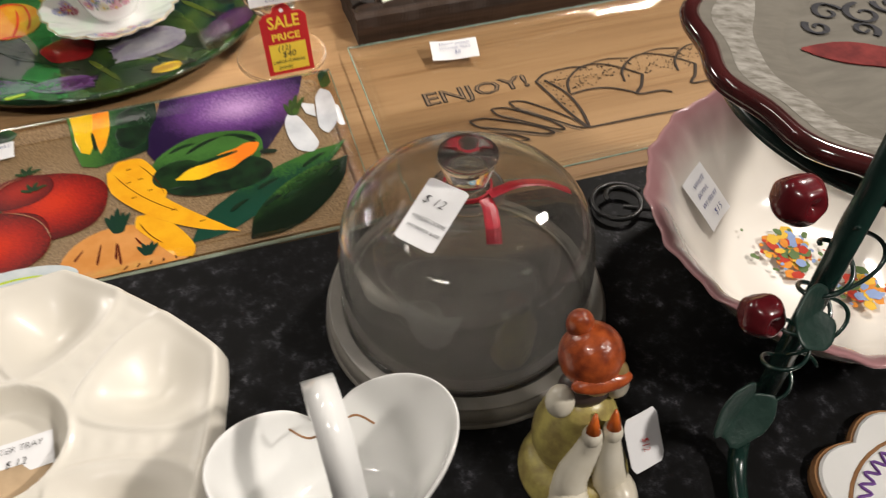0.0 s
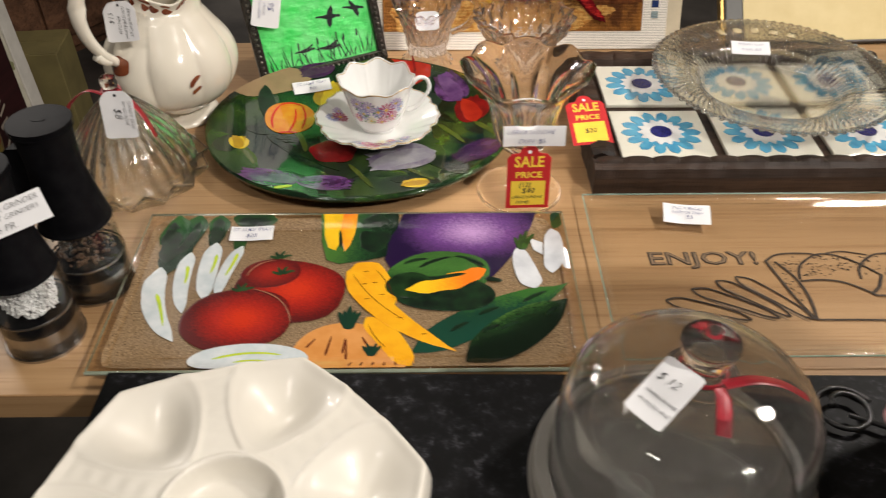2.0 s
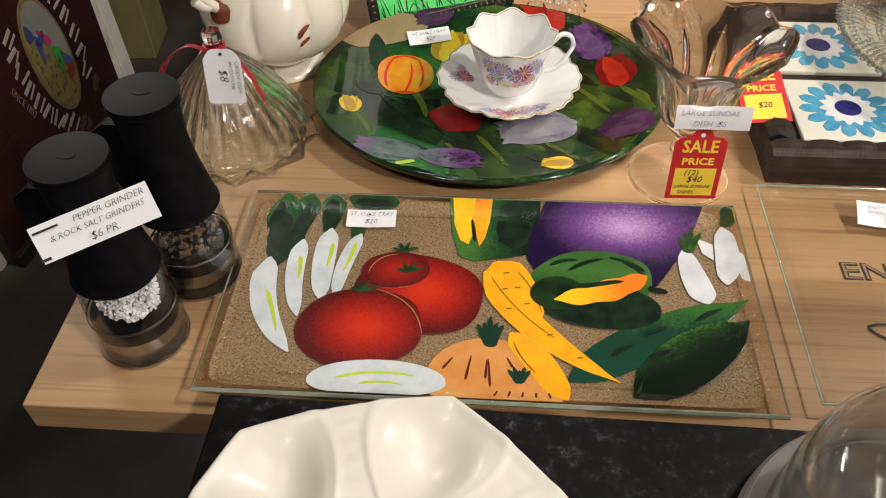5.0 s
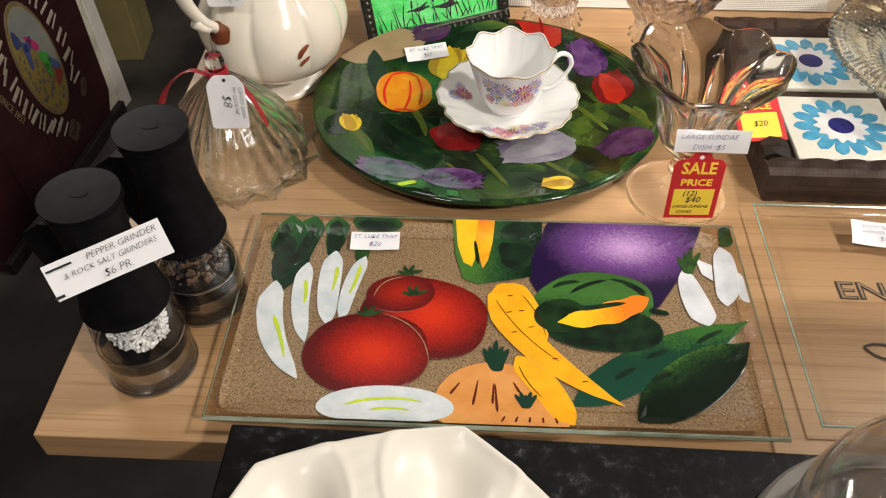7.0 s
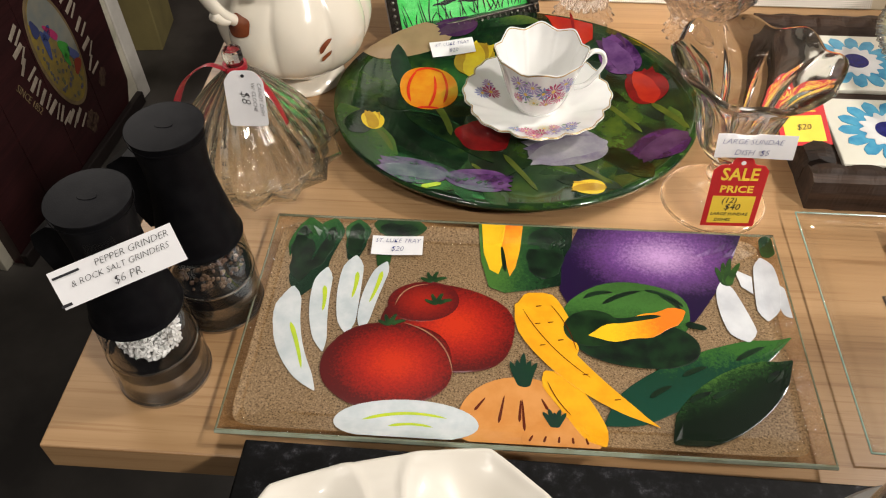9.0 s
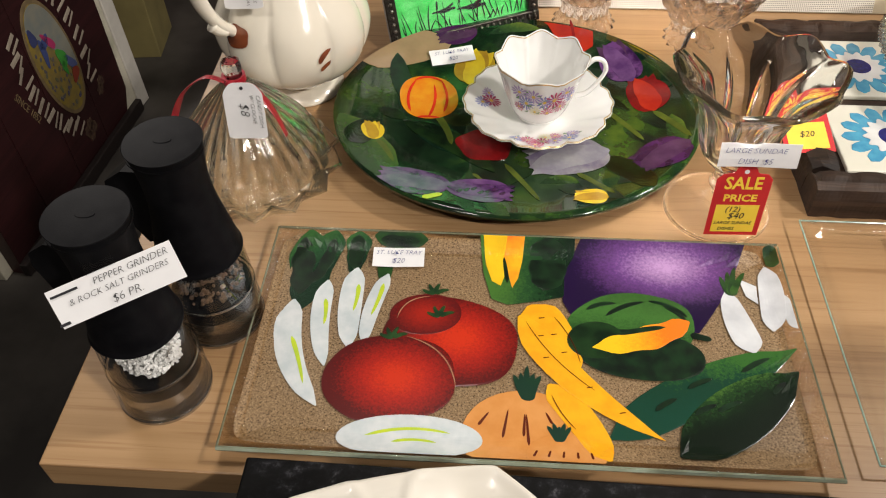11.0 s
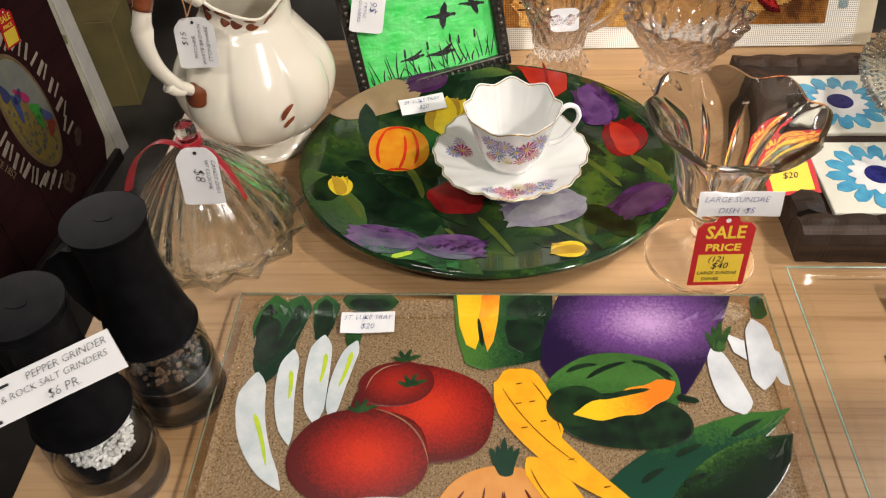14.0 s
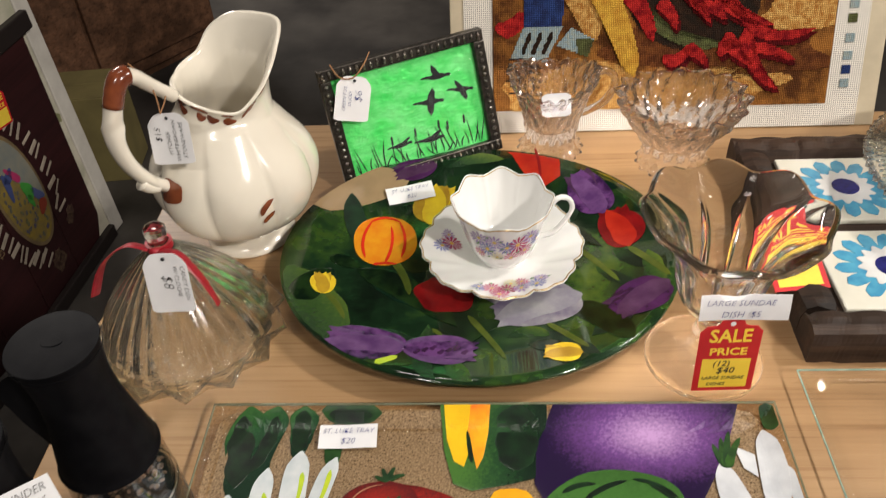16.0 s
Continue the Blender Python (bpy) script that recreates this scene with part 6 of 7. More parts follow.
part("tape_edge", box(0, 0, -0.006, NW, NH, -0.0005, 0.001), mat("cream_tape", (0.55, 0.47, 0.33), rough=0.8, scale=30), needle, "cream bound edge")
part("mesh", box(0.016, 0.001, -0.0004, NW - 0.022, NH - 0.016, 0.0006, 0), canvas_mat(), needle, "open white canvas mesh")
PX0, PY0, PW, PH = 0.050, 0.028, 0.392, 0.33
part("ground_stitch", box(PX0, PY0, 0.0007, PX0 + PW, PY0 + PH, 0.0020, 0), wool("ochre_wool", (0.38, 0.16, 0.035), (0.10, 0.036, 0.012), 26), needle, "ochre and brown stitching")


def stitch(name, o, m, layer=1):
    g = 0.0021
    pts = []
    for x, y in dense(o, 0.0011):
        p = (round(min(max(x, PX0), PX0 + PW) / g) * g, round(min(max(y, PY0), PY0 + PH) / g) * g)
        if p not in pts[-2:]:
            pts.append(p)
    part(name, slab(pts, 0.0020 + 0.0004 * layer, 0.0006), m, needle)


W_red, W_dkred = wool("red_wool", (0.60, 0.03, 0.026), (0.20, 0.006, 0.01), 70), wool("dark_red_wool", (0.14, 0.006, 0.008), (0.06, 0.004, 0.005))
W_corn, W_blue, W_pale = wool("corn_wool", (0.80, 0.48, 0.07), (0.60, 0.30, 0.04)), wool("blue_wool", (0.03, 0.06, 0.20), (0.02, 0.03, 0.10)), wool("pale_blue_wool", (0.28, 0.40, 0.46), (0.40, 0.46, 0.42), 200)
W_black, W_olive, W_gold = wool("black_wool", (0.02, 0.014, 0.010), (0.04, 0.02, 0.012)), wool("olive_wool", (0.12, 0.14, 0.05), (0.07, 0.07, 0.03)), wool("gold_wool", (0.72, 0.44, 0.14), (0.45, 0.19, 0.04), 140)
stitch("gold_stitch", ell(0.15, 0.052, 0.09, 0.030, 4, wob=0.1), W_gold, 0)
stitch("gold_stitch", ell(0.29, 0.050, 0.10, 0.024, 4, wob=0.12), W_gold, 0)
stitch("gold_stitch", ell(0.40, 0.130, 0.05, 0.026, 14, wob=0.15), W_gold, 0)
stitch("brown_stitch", ell(0.31, 0.092, 0.13, 0.030, -4, wob=0.12), wool("brown_wool", (0.20, 0.07, 0.02), (0.10, 0.03, 0.012)), 0)
for k in range(6):
    stitch("brown_stitch", strip((0.066, 0.048 + 0.008 * k), (0.110, 0.046 + 0.008 * k), 0.003, 0.002, 0.003), W_black, 1)
stitch("cloth_stitch", [(0.086, 0.126), (0.130, 0.126), (0.138, 0.200), (0.086, 0.200)], W_blue, 2)
stitch("cloth_stitch", [(0.070, 0.090), (0.112, 0.086), (0.132, 0.126), (0.086, 0.126)], W_pale, 1)
for k in range(3):
    stitch("cloth_stitch", strip((0.084 + 0.012 * k, 0.094), (0.094 + 0.013 * k, 0.120), 0.005, 0.005), W_black, 2)
stitch("cloth_stitch", [(0.124, 0.104), (0.141, 0.124), (0.168, 0.110), (0.161, 0.090)], W_pale, 3)
stitch("cloth_stitch", [(0.146, 0.112), (0.168, 0.110), (0.161, 0.090), (0.150, 0.094)], W_olive, 4)
stitch("pepper_stitch", strip((0.054, 0.122), (0.086, 0.142), 0.022, 0.016, -0.006), W_red, 1)
stitch("shadow_stitch", ell(0.280, 0.150, 0.075, 0.056, -8), W_black, 1)
stitch("corn_stitch", strip((0.134, 0.180), (0.170, 0.108), 0.030, 0.018, 0.004, 0.034), W_gold, 2)
stitch("corn_stitch", strip((0.164, 0.185), (0.216, 0.066), 0.034, 0.020, 0.004, 0.030), W_corn, 6)
stitch("pepper_stitch", strip((0.196, 0.170), (0.236, 0.106), 0.026, 0.012, 0.006), W_red, 4)
stitch("basket_stitch", strip((0.208, 0.165), (0.320, 0.100), 0.010, 0.012, -0.022), W_olive, 3)
for a, b2, ww, bn in (((0.225, 0.19), (0.300, 0.125), 0.024, 0.010), ((0.262, 0.180), (0.345, 0.122), 0.024, 0.008), ((0.300, 0.165), (0.372, 0.120), 0.022, -0.008), ((0.335, 0.128), (0.420, 0.116), 0.018, -0.014), ((0.340, 0.118), (0.384, 0.046), 0.022, -0.010), ((0.348, 0.096), (0.400, 0.080), 0.016, 0.003),
                      ((0.248, 0.082), (0.280, 0.100), 0.020, -0.006), ((0.272, 0.098), (0.300, 0.076), 0.018, 0.004), ((0.310, 0.090), (0.340, 0.098), 0.020, 0.006), ((0.318, 0.112), (0.352, 0.076), 0.020, -0.004), ((0.240, 0.150), (0.262, 0.118), 0.018, 0.004), ((0.30, 0.20), (0.42, 0.170), 0.026, 0.01), ((0.276, 0.150), (0.318, 0.128), 0.018, 0.004)):
    stitch("shadow_stitch", strip((a[0] + 0.003, a[1] - 0.005), (b2[0] + 0.002, b2[1] - 0.005), ww * 1.15, ww * 0.5, bn), W_dkred, 4)
    stitch("pepper_stitch", strip(a, b2, ww, ww * 0.35, bn), W_red, 5)
stitch("vase_stitch", [(0.330, 0.155), (0.400, 0.146), (0.412, 0.200), (0.330, 0.210)], W_blue, 0)
for y, m in ((0.062, W_blue), (0.078, W_pale), (0.046, W_pale), (0.120, W_olive), (0.136, W_pale), (0.098, W_pale)):
    part("colour_key", box(NW - 0.046, y, 0.0007, NW - 0.036, y + 0.010, 0.0014, 0), m, needle)

yp = tagged(new("lemon_picture"), "cream picture of lemons in a dark gilt-edged frame", "picture")
yp.empty_display_size = 0.02
yp.matrix_basis = pose_axes((0.325, 1.135, B + 0.001), (1, 0.04, 0.0), (-0.35, 0.62, 0.78))
part("panel", box(0.012, 0.006, -0.006, 0.62, 0.42, 0.0, 0.001), mat("cream_painting", (0.62, 0.50, 0.24), (0.55, 0.43, 0.19), rough=0.5, scale=14), yp)
part("frame", box(-0.018, 0.0, -0.010, 0.012, 0.44, 0.006, 0.003), mat("dark_grey_frame", (0.05, 0.048, 0.04), rough=0.4), yp)
part("frame", box(0.0125, 0.0, -0.010, 0.64, 0.0055, 0.006, 0.002), mat("dark_brown_frame", (0.03, 0.02, 0.012), rough=0.4), yp)
part("gilt_strip", box(-0.024, 0.0, -0.010, -0.0185, 0.44, 0.004, 0.001), M_gold, yp, "worn gilt edge")
part("lemon", slab(ell(0.26, 0.105, 0.045, 0.030, -8), 0.0002, 0.0006), mat("lemon_paint", (0.72, 0.46, 0.04), (0.62, 0.36, 0.03), rough=0.5, scale=40), yp)

bplate = thing("china_plate", (0.628, 0.912, B + 0.066), "white china plate with pale blue border on a bowl", "plate")
part("dish", lathe(smooth_profile([(0.0001, 0.002), (0.06, 0.002), (0.085, 0.010), (0.118, 0.018), (0.118, 0.021), (0.085, 0.014), (0.058, 0.006), (0.0001, 0.006)], 5), 96), M_white, bplate, "", True)
for k in range(18):
    a = 2 * math.pi * k / 18
    part("border_mark", slab(strip((0.090 * math.cos(a), 0.090 * math.sin(a)), (0.113 * math.cos(a + 0.2), 0.113 * math.sin(a + 0.2)), 0.008, 0.010, 0.004, n=8), 0.0160, 0.0006, lambda x, y: 0.2 * (math.hypot(x, y) - 0.090)), mat("pale_blue_border", (0.34, 0.45, 0.62), rough=0.2) if k == 0 else bpy.data.materials["pale_blue_border"], bplate)
cbowl = thing("cream_bowl", (0.628, 0.912, B), "cream pottery bowl under a china plate", "bowl")
part("bowl", lathe(smooth_profile([(0.0001, 0.0), (0.05, 0.0), (0.056, 0.006), (0.085, 0.030), (0.092, 0.062), (0.089, 0.064), (0.082, 0.032), (0.052, 0.010), (0.0001, 0.008)], 5), 96), M_cream, cbowl, "", True)

# wine crate end on the floor: maroon boards with a painted oval
SX, SY = -1.205, 1.838
sm = pose_axes((SX - 0.055, 1.27, 0.0), (0.055, 0.57, 0), (0, 0, 1))
crate = tagged(new("wine_crate"), "dark maroon wooden wine crate with painted oval vineyard scene", "crate")
crate.empty_display_size = 0.05
crate.matrix_basis = sm
M_maroon = wood_mat("maroon_boards", (0.04, 0.009, 0.010), (0.03, 0.007, 0.008), (0.018, 0.004, 0.005), rough=0.45, bump=0.25)
M_tanpaint = mat("tan_paint", (0.20, 0.14, 0.07), (0.14, 0.10, 0.05), rough=0.6, scale=40)
M_letters = mat("cream_lettering", (0.50, 0.43, 0.34), (0.38, 0.32, 0.25), rough=0.6, scale=60)
for k in range(4):
    part("board", box(0.143 * k, 0, -0.28, 0.143 * k + 0.1415, 0.60, 0, 0.0015), M_maroon, crate)
for y0, y1 in ((-0.0, 0.035), (0.575, 0.615)):
    part("batten", box(-0.006, y0, 0.0005, 0.590, y1, 0.018, 0.003), mat("black_batten", (0.015, 0.01, 0.009), rough=0.5), crate)
CX, CY = 0.362, 0.306


def ov(outline):
    """The vineyard oval, narrow and leaning a little."""
    return [(CX + x * 0.070 - y * 0.016, CY + y * 0.150) for x, y in outline]


part("oval_border", slab(ov(ell(0, 0, 1.0, 1.0, n=64)), 0.0004, 0.0010), M_tanpaint, crate, "tan painted border")
part("oval_field", slab(ov(ell(0, 0, 0.90, 0.93, n=64)), 0.0016, 0.0006), mat("mustard_field", (0.27, 0.19, 0.03), (0.17, 0.13, 0.05), rough=0.6, scale=40, detail=6), crate, "mustard painted field")
part("oval_sky", slab(ov([(x, y) for x, y in ell(0, 0, 0.89, 0.92, n=64) if y > 0.16 - x * 0.75]), 0.0024, 0.0004), mat("pale_sky_paint", (0.24, 0.23, 0.18), (0.17, 0.19, 0.18), rough=0.6, scale=20), crate, "pale sky")
rng = random.Random(11)
for k in range(110):
    a, r = rng.uniform(0, 6.28), 0.84 * math.sqrt(rng.random())
    x, y = r * math.cos(a), r * math.sin(a)
    if y < 0.08 - x * 0.75:
        part("paint_dab", slab(ov(ell(x, y, rng.uniform(0.03, 0.07), rng.uniform(0.02, 0.04), 20, n=8)), 0.0024 + 0.000004 * k, 0.0004), bpy.data.materials["violet_dab"] if "violet_dab" in bpy.data.materials else mat("violet_dab", (0.07, 0.06, 0.12), (0.12, 0.12, 0.05), rough=0.6), crate)
for nm2, col, x, y, rx, ry, an in (("magenta_dab", (0.40, 0.03, 0.12), 0.06, 0.30, 0.26, 0.09, -35), ("blue_dab", (0.05, 0.07, 0.20), -0.34, 0.22, 0.12, 0.24, -20), ("blue_dab", (0.05, 0.07, 0.20), -0.14, 0.34, 0.26, 0.08, 10), ("green_dab", (0.05, 0.28, 0.04), 0.28, -0.06, 0.22, 0.16, -20), ("green_dab", (0.05, 0.28, 0.04), 0.20, -0.22, 0.10, 0.12, 0), ("rust_dab", (0.26, 0.04, 0.02), 0.52, -0.44, 0.24, 0.10, 15), ("blue_dab_small", (0.08, 0.10, 0.24), 0.56, -0.22, 0.24, 0.10, -30), ("navy_dab", (0.04, 0.05, 0.14), -0.52, 0.52, 0.16, 0.14, 0)):
    part("paint_dab", slab(ov(ell(x, y, rx, ry, an, n=20, wob=0.14, k=3)), 0.0033, 0.0004), bpy.data.materials[nm2] if nm2 in bpy.data.materials else mat(nm2, col, rough=0.6), crate, "painted picker at work")


def arc_letters(n, a0, a1, rx, ry, h, lean):
    """Worn painted maker's lettering, as plain strokes round the oval."""
    for k in range(n):
        a = a0 + (a1 - a0) * k / (n - 1)
        px, py = CX + rx * math.cos(a) - ry * math.sin(a) * 0.107, CY + ry * math.sin(a)
        m = Matrix.Translation((px, py, 0.0006)) @ pose(0, 0, 0, 0, 0, lean)
        wd, sl = h * (0.26 + 0.05 * ((k * 7) % 3)), (0.0, 0.24, -0.24, 0.1)[k % 4] * h
        g = join(tube([(-wd - sl * 0.3, -h / 2, 0.0003), (-wd + sl * 0.7, h / 2, 0.0003)], h * 0.19, 4, None, 0.05), tube([(wd + sl * 0.3, -h / 2, 0.0003), (wd - sl * 0.7, h / 2, 0.0003)], h * 0.12, 4, None, 0.05))
        part("letter_bar", move(g, m), M_letters, crate)


arc_letters(7, 1.15, -0.62, 0.106, 0.178, 0.036, -62)
arc_letters(9, 2.55, 4.42, 0.108, 0.182, 0.036, -62)
part("lettering", move(text_geo("SINCE 1852", 0.022, 0, 0.0004, "CENTER", 0.9), Matrix.Translation((0.222, 0.275, 0.0008)) @ pose(0, 0, 0, 0, 0, -68)), M_tanpaint, crate, "tan painted lettering")
for x, y in ((0.385, 0.110), (0.395, 0.095), (0.37, 0.098), (0.47, 0.15), (0.482, 0.165), (0.378, 0.082)):
    part("grape_ornament", slab(ell(x, y, 0.013, 0.015, 10, n=18, wob=0.15, k=6), 0.0004 + 0.0003 * (x > 0.38), 0.0008), bpy.data.materials["dull_ornament"] if "dull_ornament" in bpy.data.materials else mat("dull_ornament", (0.09, 0.055, 0.03), (0.04, 0.015, 0.012), rough=0.7, scale=120), crate)
sale_tag(sm @ pose(0.412, 0.478, 0.003, 0, 0, -8), [], "red and yellow sale tag on the wine crate")

leaner = thing("painted_panel", (0, 0, 0), "white-edged floral painted panel leaning behind the crate", "picture")
part("panel", move(box(0, 0, 0, 0.62, 0.95, 0.018, 0.002), pose_axes((-1.31, 1.25, 0.0), (0.10, 0.66, 0), (-0.02, 0.06, 1))), mat("floral_paint", (0.60, 0.56, 0.45), (0.36, 0.36, 0.26), rough=0.6, scale=11, detail=6, lo=0.42, hi=0.7), leaner)
part("edge", move(box(0.6205, 0, -0.012, 0.665, 0.96, 0.022, 0.003), pose_axes((-1.31, 1.25, 0.0), (0.10, 0.66, 0), (-0.02, 0.06, 1))), mat("off_white_edge", (0.62, 0.59, 0.53), (0.52, 0.49, 0.44), rough=0.6, scale=20), leaner)

cab = thing("wooden_cabinet", (0, 0, 0), "dark brown wooden cabinet on the shop floor", "cabinet")
cmx = pose(-1.74, 2.16, 0, 0, 0, 54)
part("body", move(box(0, 0, 0.03, 0.95, 0.5, 0.85, 0.004), cmx), M_cabinet, cab)
part("top", move(box(-0.02, -0.02, 0.8505, 0.97, 0.52, 0.88, 0.004), cmx), M_cabinet, cab)
for k in range(2):
    d = part("door", move(box(0.02 + 0.465 * k, -0.018, 0.08, 0.47 + 0.465 * k, -0.0005, 0.80, 0.004), cmx), M_cabinet, cab)
    part("knob", move(ICO, cmx @ Matrix.Translation((0.43 + 0.10 * k, -0.028, 0.5)) @ Matrix.Scale(0.012, 4)), M_gold, d, "brass knob", True)
part("plinth", move(box(0.02, 0.02, 0, 0.93, 0.48, 0.0295, 0), cmx), M_cabinet, cab)
leaner_m = pose_axes((-1.31, 1.25, 0.0), (0.10, 0.66, 0), (-0.02, 0.06, 1))
for k, (x, y, rx, ry, col) in enumerate(((0.585, 0.52, 0.016, 0.030, (0.08, 0.11, 0.22)), (0.590, 0.475, 0.014, 0.022, (0.50, 0.28, 0.06)), (0.560, 0.42, 0.02, 0.012, (0.20, 0.22, 0.10)), (0.600, 0.36, 0.012, 0.02, (0.24, 0.24, 0.12)), (0.575, 0.58, 0.018, 0.012, (0.22, 0.26, 0.12)))):
    part("painted_flower", move(slab(ell(x, y, rx, ry, 15 * k, n=20, wob=0.14), 0.0185, 0.0006), leaner_m), mat("flower_paint", col, rough=0.6, scale=60), leaner)
carton = thing("cardboard_box", (0, 0, 0), "dull olive cardboard box standing on the floor", "box")
km = pose(-1.43, 2.075, 0, 0, 0, 6)
m_card = mat("dull_yellow_card", (0.22, 0.18, 0.065), (0.15, 0.12, 0.045), rough=0.8, scale=8)
part("body", move(box(0, 0, 0, 0.215, 0.16, 0.262, 0.002), km), m_card, carton)
part("flap", move(box(0.002, 0.002, 0.2625, 0.213, 0.079, 0.266, 0.0005), km), m_card, carton)
part("flap", move(box(0.002, 0.081, 0.2625, 0.213, 0.158, 0.266, 0.0005), km), m_card, carton)

# ---------------- oyster tray ----------------
OX, OY = -0.291, 0.301
oyster = thing("oyster_tray", (OX, OY, P), "ivory ceramic six-well oyster tray with shell ridges", "tray")
OR = 0.164
VA = [radians(14 + 60 * k) for k in range(6)]


def hexr(a):
    """Radius of the rounded hexagon in the direction a."""
    q = (a - VA[0]) % (math.pi / 3) - math.pi / 6
    sharp = OR * math.cos(math.pi / 6) / math.cos(q)
    return 1 / ((1 / sharp) ** 10 + (1 / (OR * 0.985)) ** 10) ** 0.1


def oys_z(x, y):
    r, a = math.hypot(x, y), math.atan2(y, x)
    z = 0.030
    for v in VA:
        cx, cy = 0.1000 * math.cos(v), 0.1000 * math.sin(v)
        dx, dy = x - cx, y - cy
        lr, lt = dx * math.cos(v) + dy * math.sin(v), -dx * math.sin(v) + dy * math.cos(v)
        w = 0.0415 * (1 + 0.34 * lr / 0.04)
        q = math.hypot(lr / 0.0475, lt / w)
        if q < 1.16:
            z += (-0.0105 * (1 + math.cos(math.pi * q)) if q < 1 else 0) + 0.0018 * math.exp(-((q - 1.06) / 0.08) ** 2)
    qc = r / 0.043
    if qc < 1.3:
        z += (-0.017 * (1 - max(0, (qc - 0.72) / 0.28) ** 2) if qc < 1 else 0) + 0.003 * math.exp(-((qc - 1.04) / 0.07) ** 2)
    gap = (a - VA[0]) % (math.pi / 3) - math.pi / 6
    mid = abs(gap) * r
    if 0.050 < r < 0.125 and mid < 0.010:
        z += 0.0004 * math.cos(r * 420) * (1 - mid / 0.010)
    e = hexr(a) - r
    z += 0.002 * math.exp(-((e - 0.006) / 0.005) ** 2) - 0.020 * max(0.0, 1 - e / 0.006) ** 2
    return z


verts, faces, NR, NA = [], [], 90, 288
for j in range(NR + 1):
    for i in range(NA):
        a = 2 * math.pi * i / NA
        r = hexr(a) * j / NR
        x, y = r * math.cos(a), r * math.sin(a)
        verts.append((x, y, oys_z(x, y)))
for i in range(NA):
    a = 2 * math.pi * i / NA
    r = hexr(a) * 0.97
    verts.append((r * math.cos(a), r * math.sin(a), 0.0))
for j in range(NR + 1):
    for i in range(NA):
        faces.append((j * NA + i, j * NA + (i + 1) % NA, (j + 1) * NA + (i + 1) % NA, (j + 1) * NA + i))
part("dish", (verts, faces), M_oyster, oyster, "", True)
kraft = tagged(card("price_label", pose(OX + 0.004, OY - 0.003, P + 0.0165, 6, 0, 4), 0.052, 0.024, [("OYSTER TRAY", 0.0062, 0, 0.005), ("$ 12", 0.0075, 0.002, -0.005)], "white paper label in the middle of the oyster tray", M_inkblack))
part("kraft_patch", box(-0.022, -0.036, -0.0006, 0.024, -0.006, -0.0001, 0), mat("kraft_paper", (0.50, 0.36, 0.22), (0.42, 0.30, 0.18), rough=0.85, scale=60), kraft, "old tan paper")

# ---------------- white porcelain basket ----------------
basket = thing("porcelain_basket", (-0.085, 0.205, P), "small white porcelain basket with strap handle", "basket", rz=3)
basket.matrix_basis = basket.matrix_basis @ Matrix.Diagonal((0.9, 0.9, 0.97, 1))
bw = lambda a: 1 / math.sqrt((math.cos(a) / 0.080) ** 2 + (math.sin(a) / 0.056) ** 2)
out = smooth_profile([(0.0001, 0.0), (0.45, 0.0), (0.52, 0.004), (0.72, 0.022), (0.90, 0.045), (1.0, 0.062), (0.965, 0.0635), (0.86, 0.045), (0.68, 0.024), (0.48, 0.007), (0.0001, 0.006)], 6)
verts, faces, NA = [], [], 120
for i in range(NA):
    a = 2 * math.pi * i / NA
    for s, z in out:
        pinch = 1 - 0.20 * math.exp(-(math.cos(a) / 0.26) ** 2) * (z / 0.062)
        verts.append((s * bw(a) * math.cos(a), s * bw(a) * math.sin(a) * pinch, z * 1.16 + 0.040 * (z / 0.062) ** 2 * (abs(math.cos(a)) ** 1.3 - 0.55)))
K = len(out)
for i in range(NA):
    for j in range(K - 1):
        faces.append((i * K + j, i * K + j + 1, ((i + 1) % NA) * K + j + 1, ((i + 1) % NA) * K + j))
part("bowl", (verts, faces), M_white, basket, "", True)
hv, hf = [], []
for i in range(25):
    a = math.pi * i / 24
    y, z = 0.046 * math.cos(a), 0.054 + 0.084 * math.sin(a) ** 0.8
    for r, dx in ((0, -0.010), (0, 0.010), (0.004, 0.009), (0.004, -0.009)):
        hv.append((dx, y * (1 - r * 8), z - r * math.sin(a)))
for i in range(24):
    for j in range(4):
        hf.append((i * 4 + j, i * 4 + (j + 1) % 4, (i + 1) * 4 + (j + 1) % 4, (i + 1) * 4 + j))
part("handle", (hv, hf), M_white, basket, "", True)
tw = thing("twine", (0, 0, 0), "copper twine tied to the basket handle", "string")
part("strand", tube(spline([(-0.108, 0.226, P + 0.082), (-0.098, 0.219, P + 0.078), (-0.084, 0.216, P + 0.088), (-0.070, 0.220, P + 0.088), (-0.060, 0.216, P + 0.080)]), 0.0007, 6), M_string, tw)
card("price_tag", pose_axes((-0.100, 0.185, P + 0.052), (0.35, -0.1, 0.55), (-0.8, 0.0, 0.5)), 0.040, 0.030, [("MINI WHITE", 0.0056, 0, 0.007), ("PORCELAIN", 0.0056, 0, 0.0), ("BASKET", 0.0056, 0, -0.007)], "white card tag tied to the porcelain basket", M_inkblack, 0.0003, True, "price tags", 0.006)

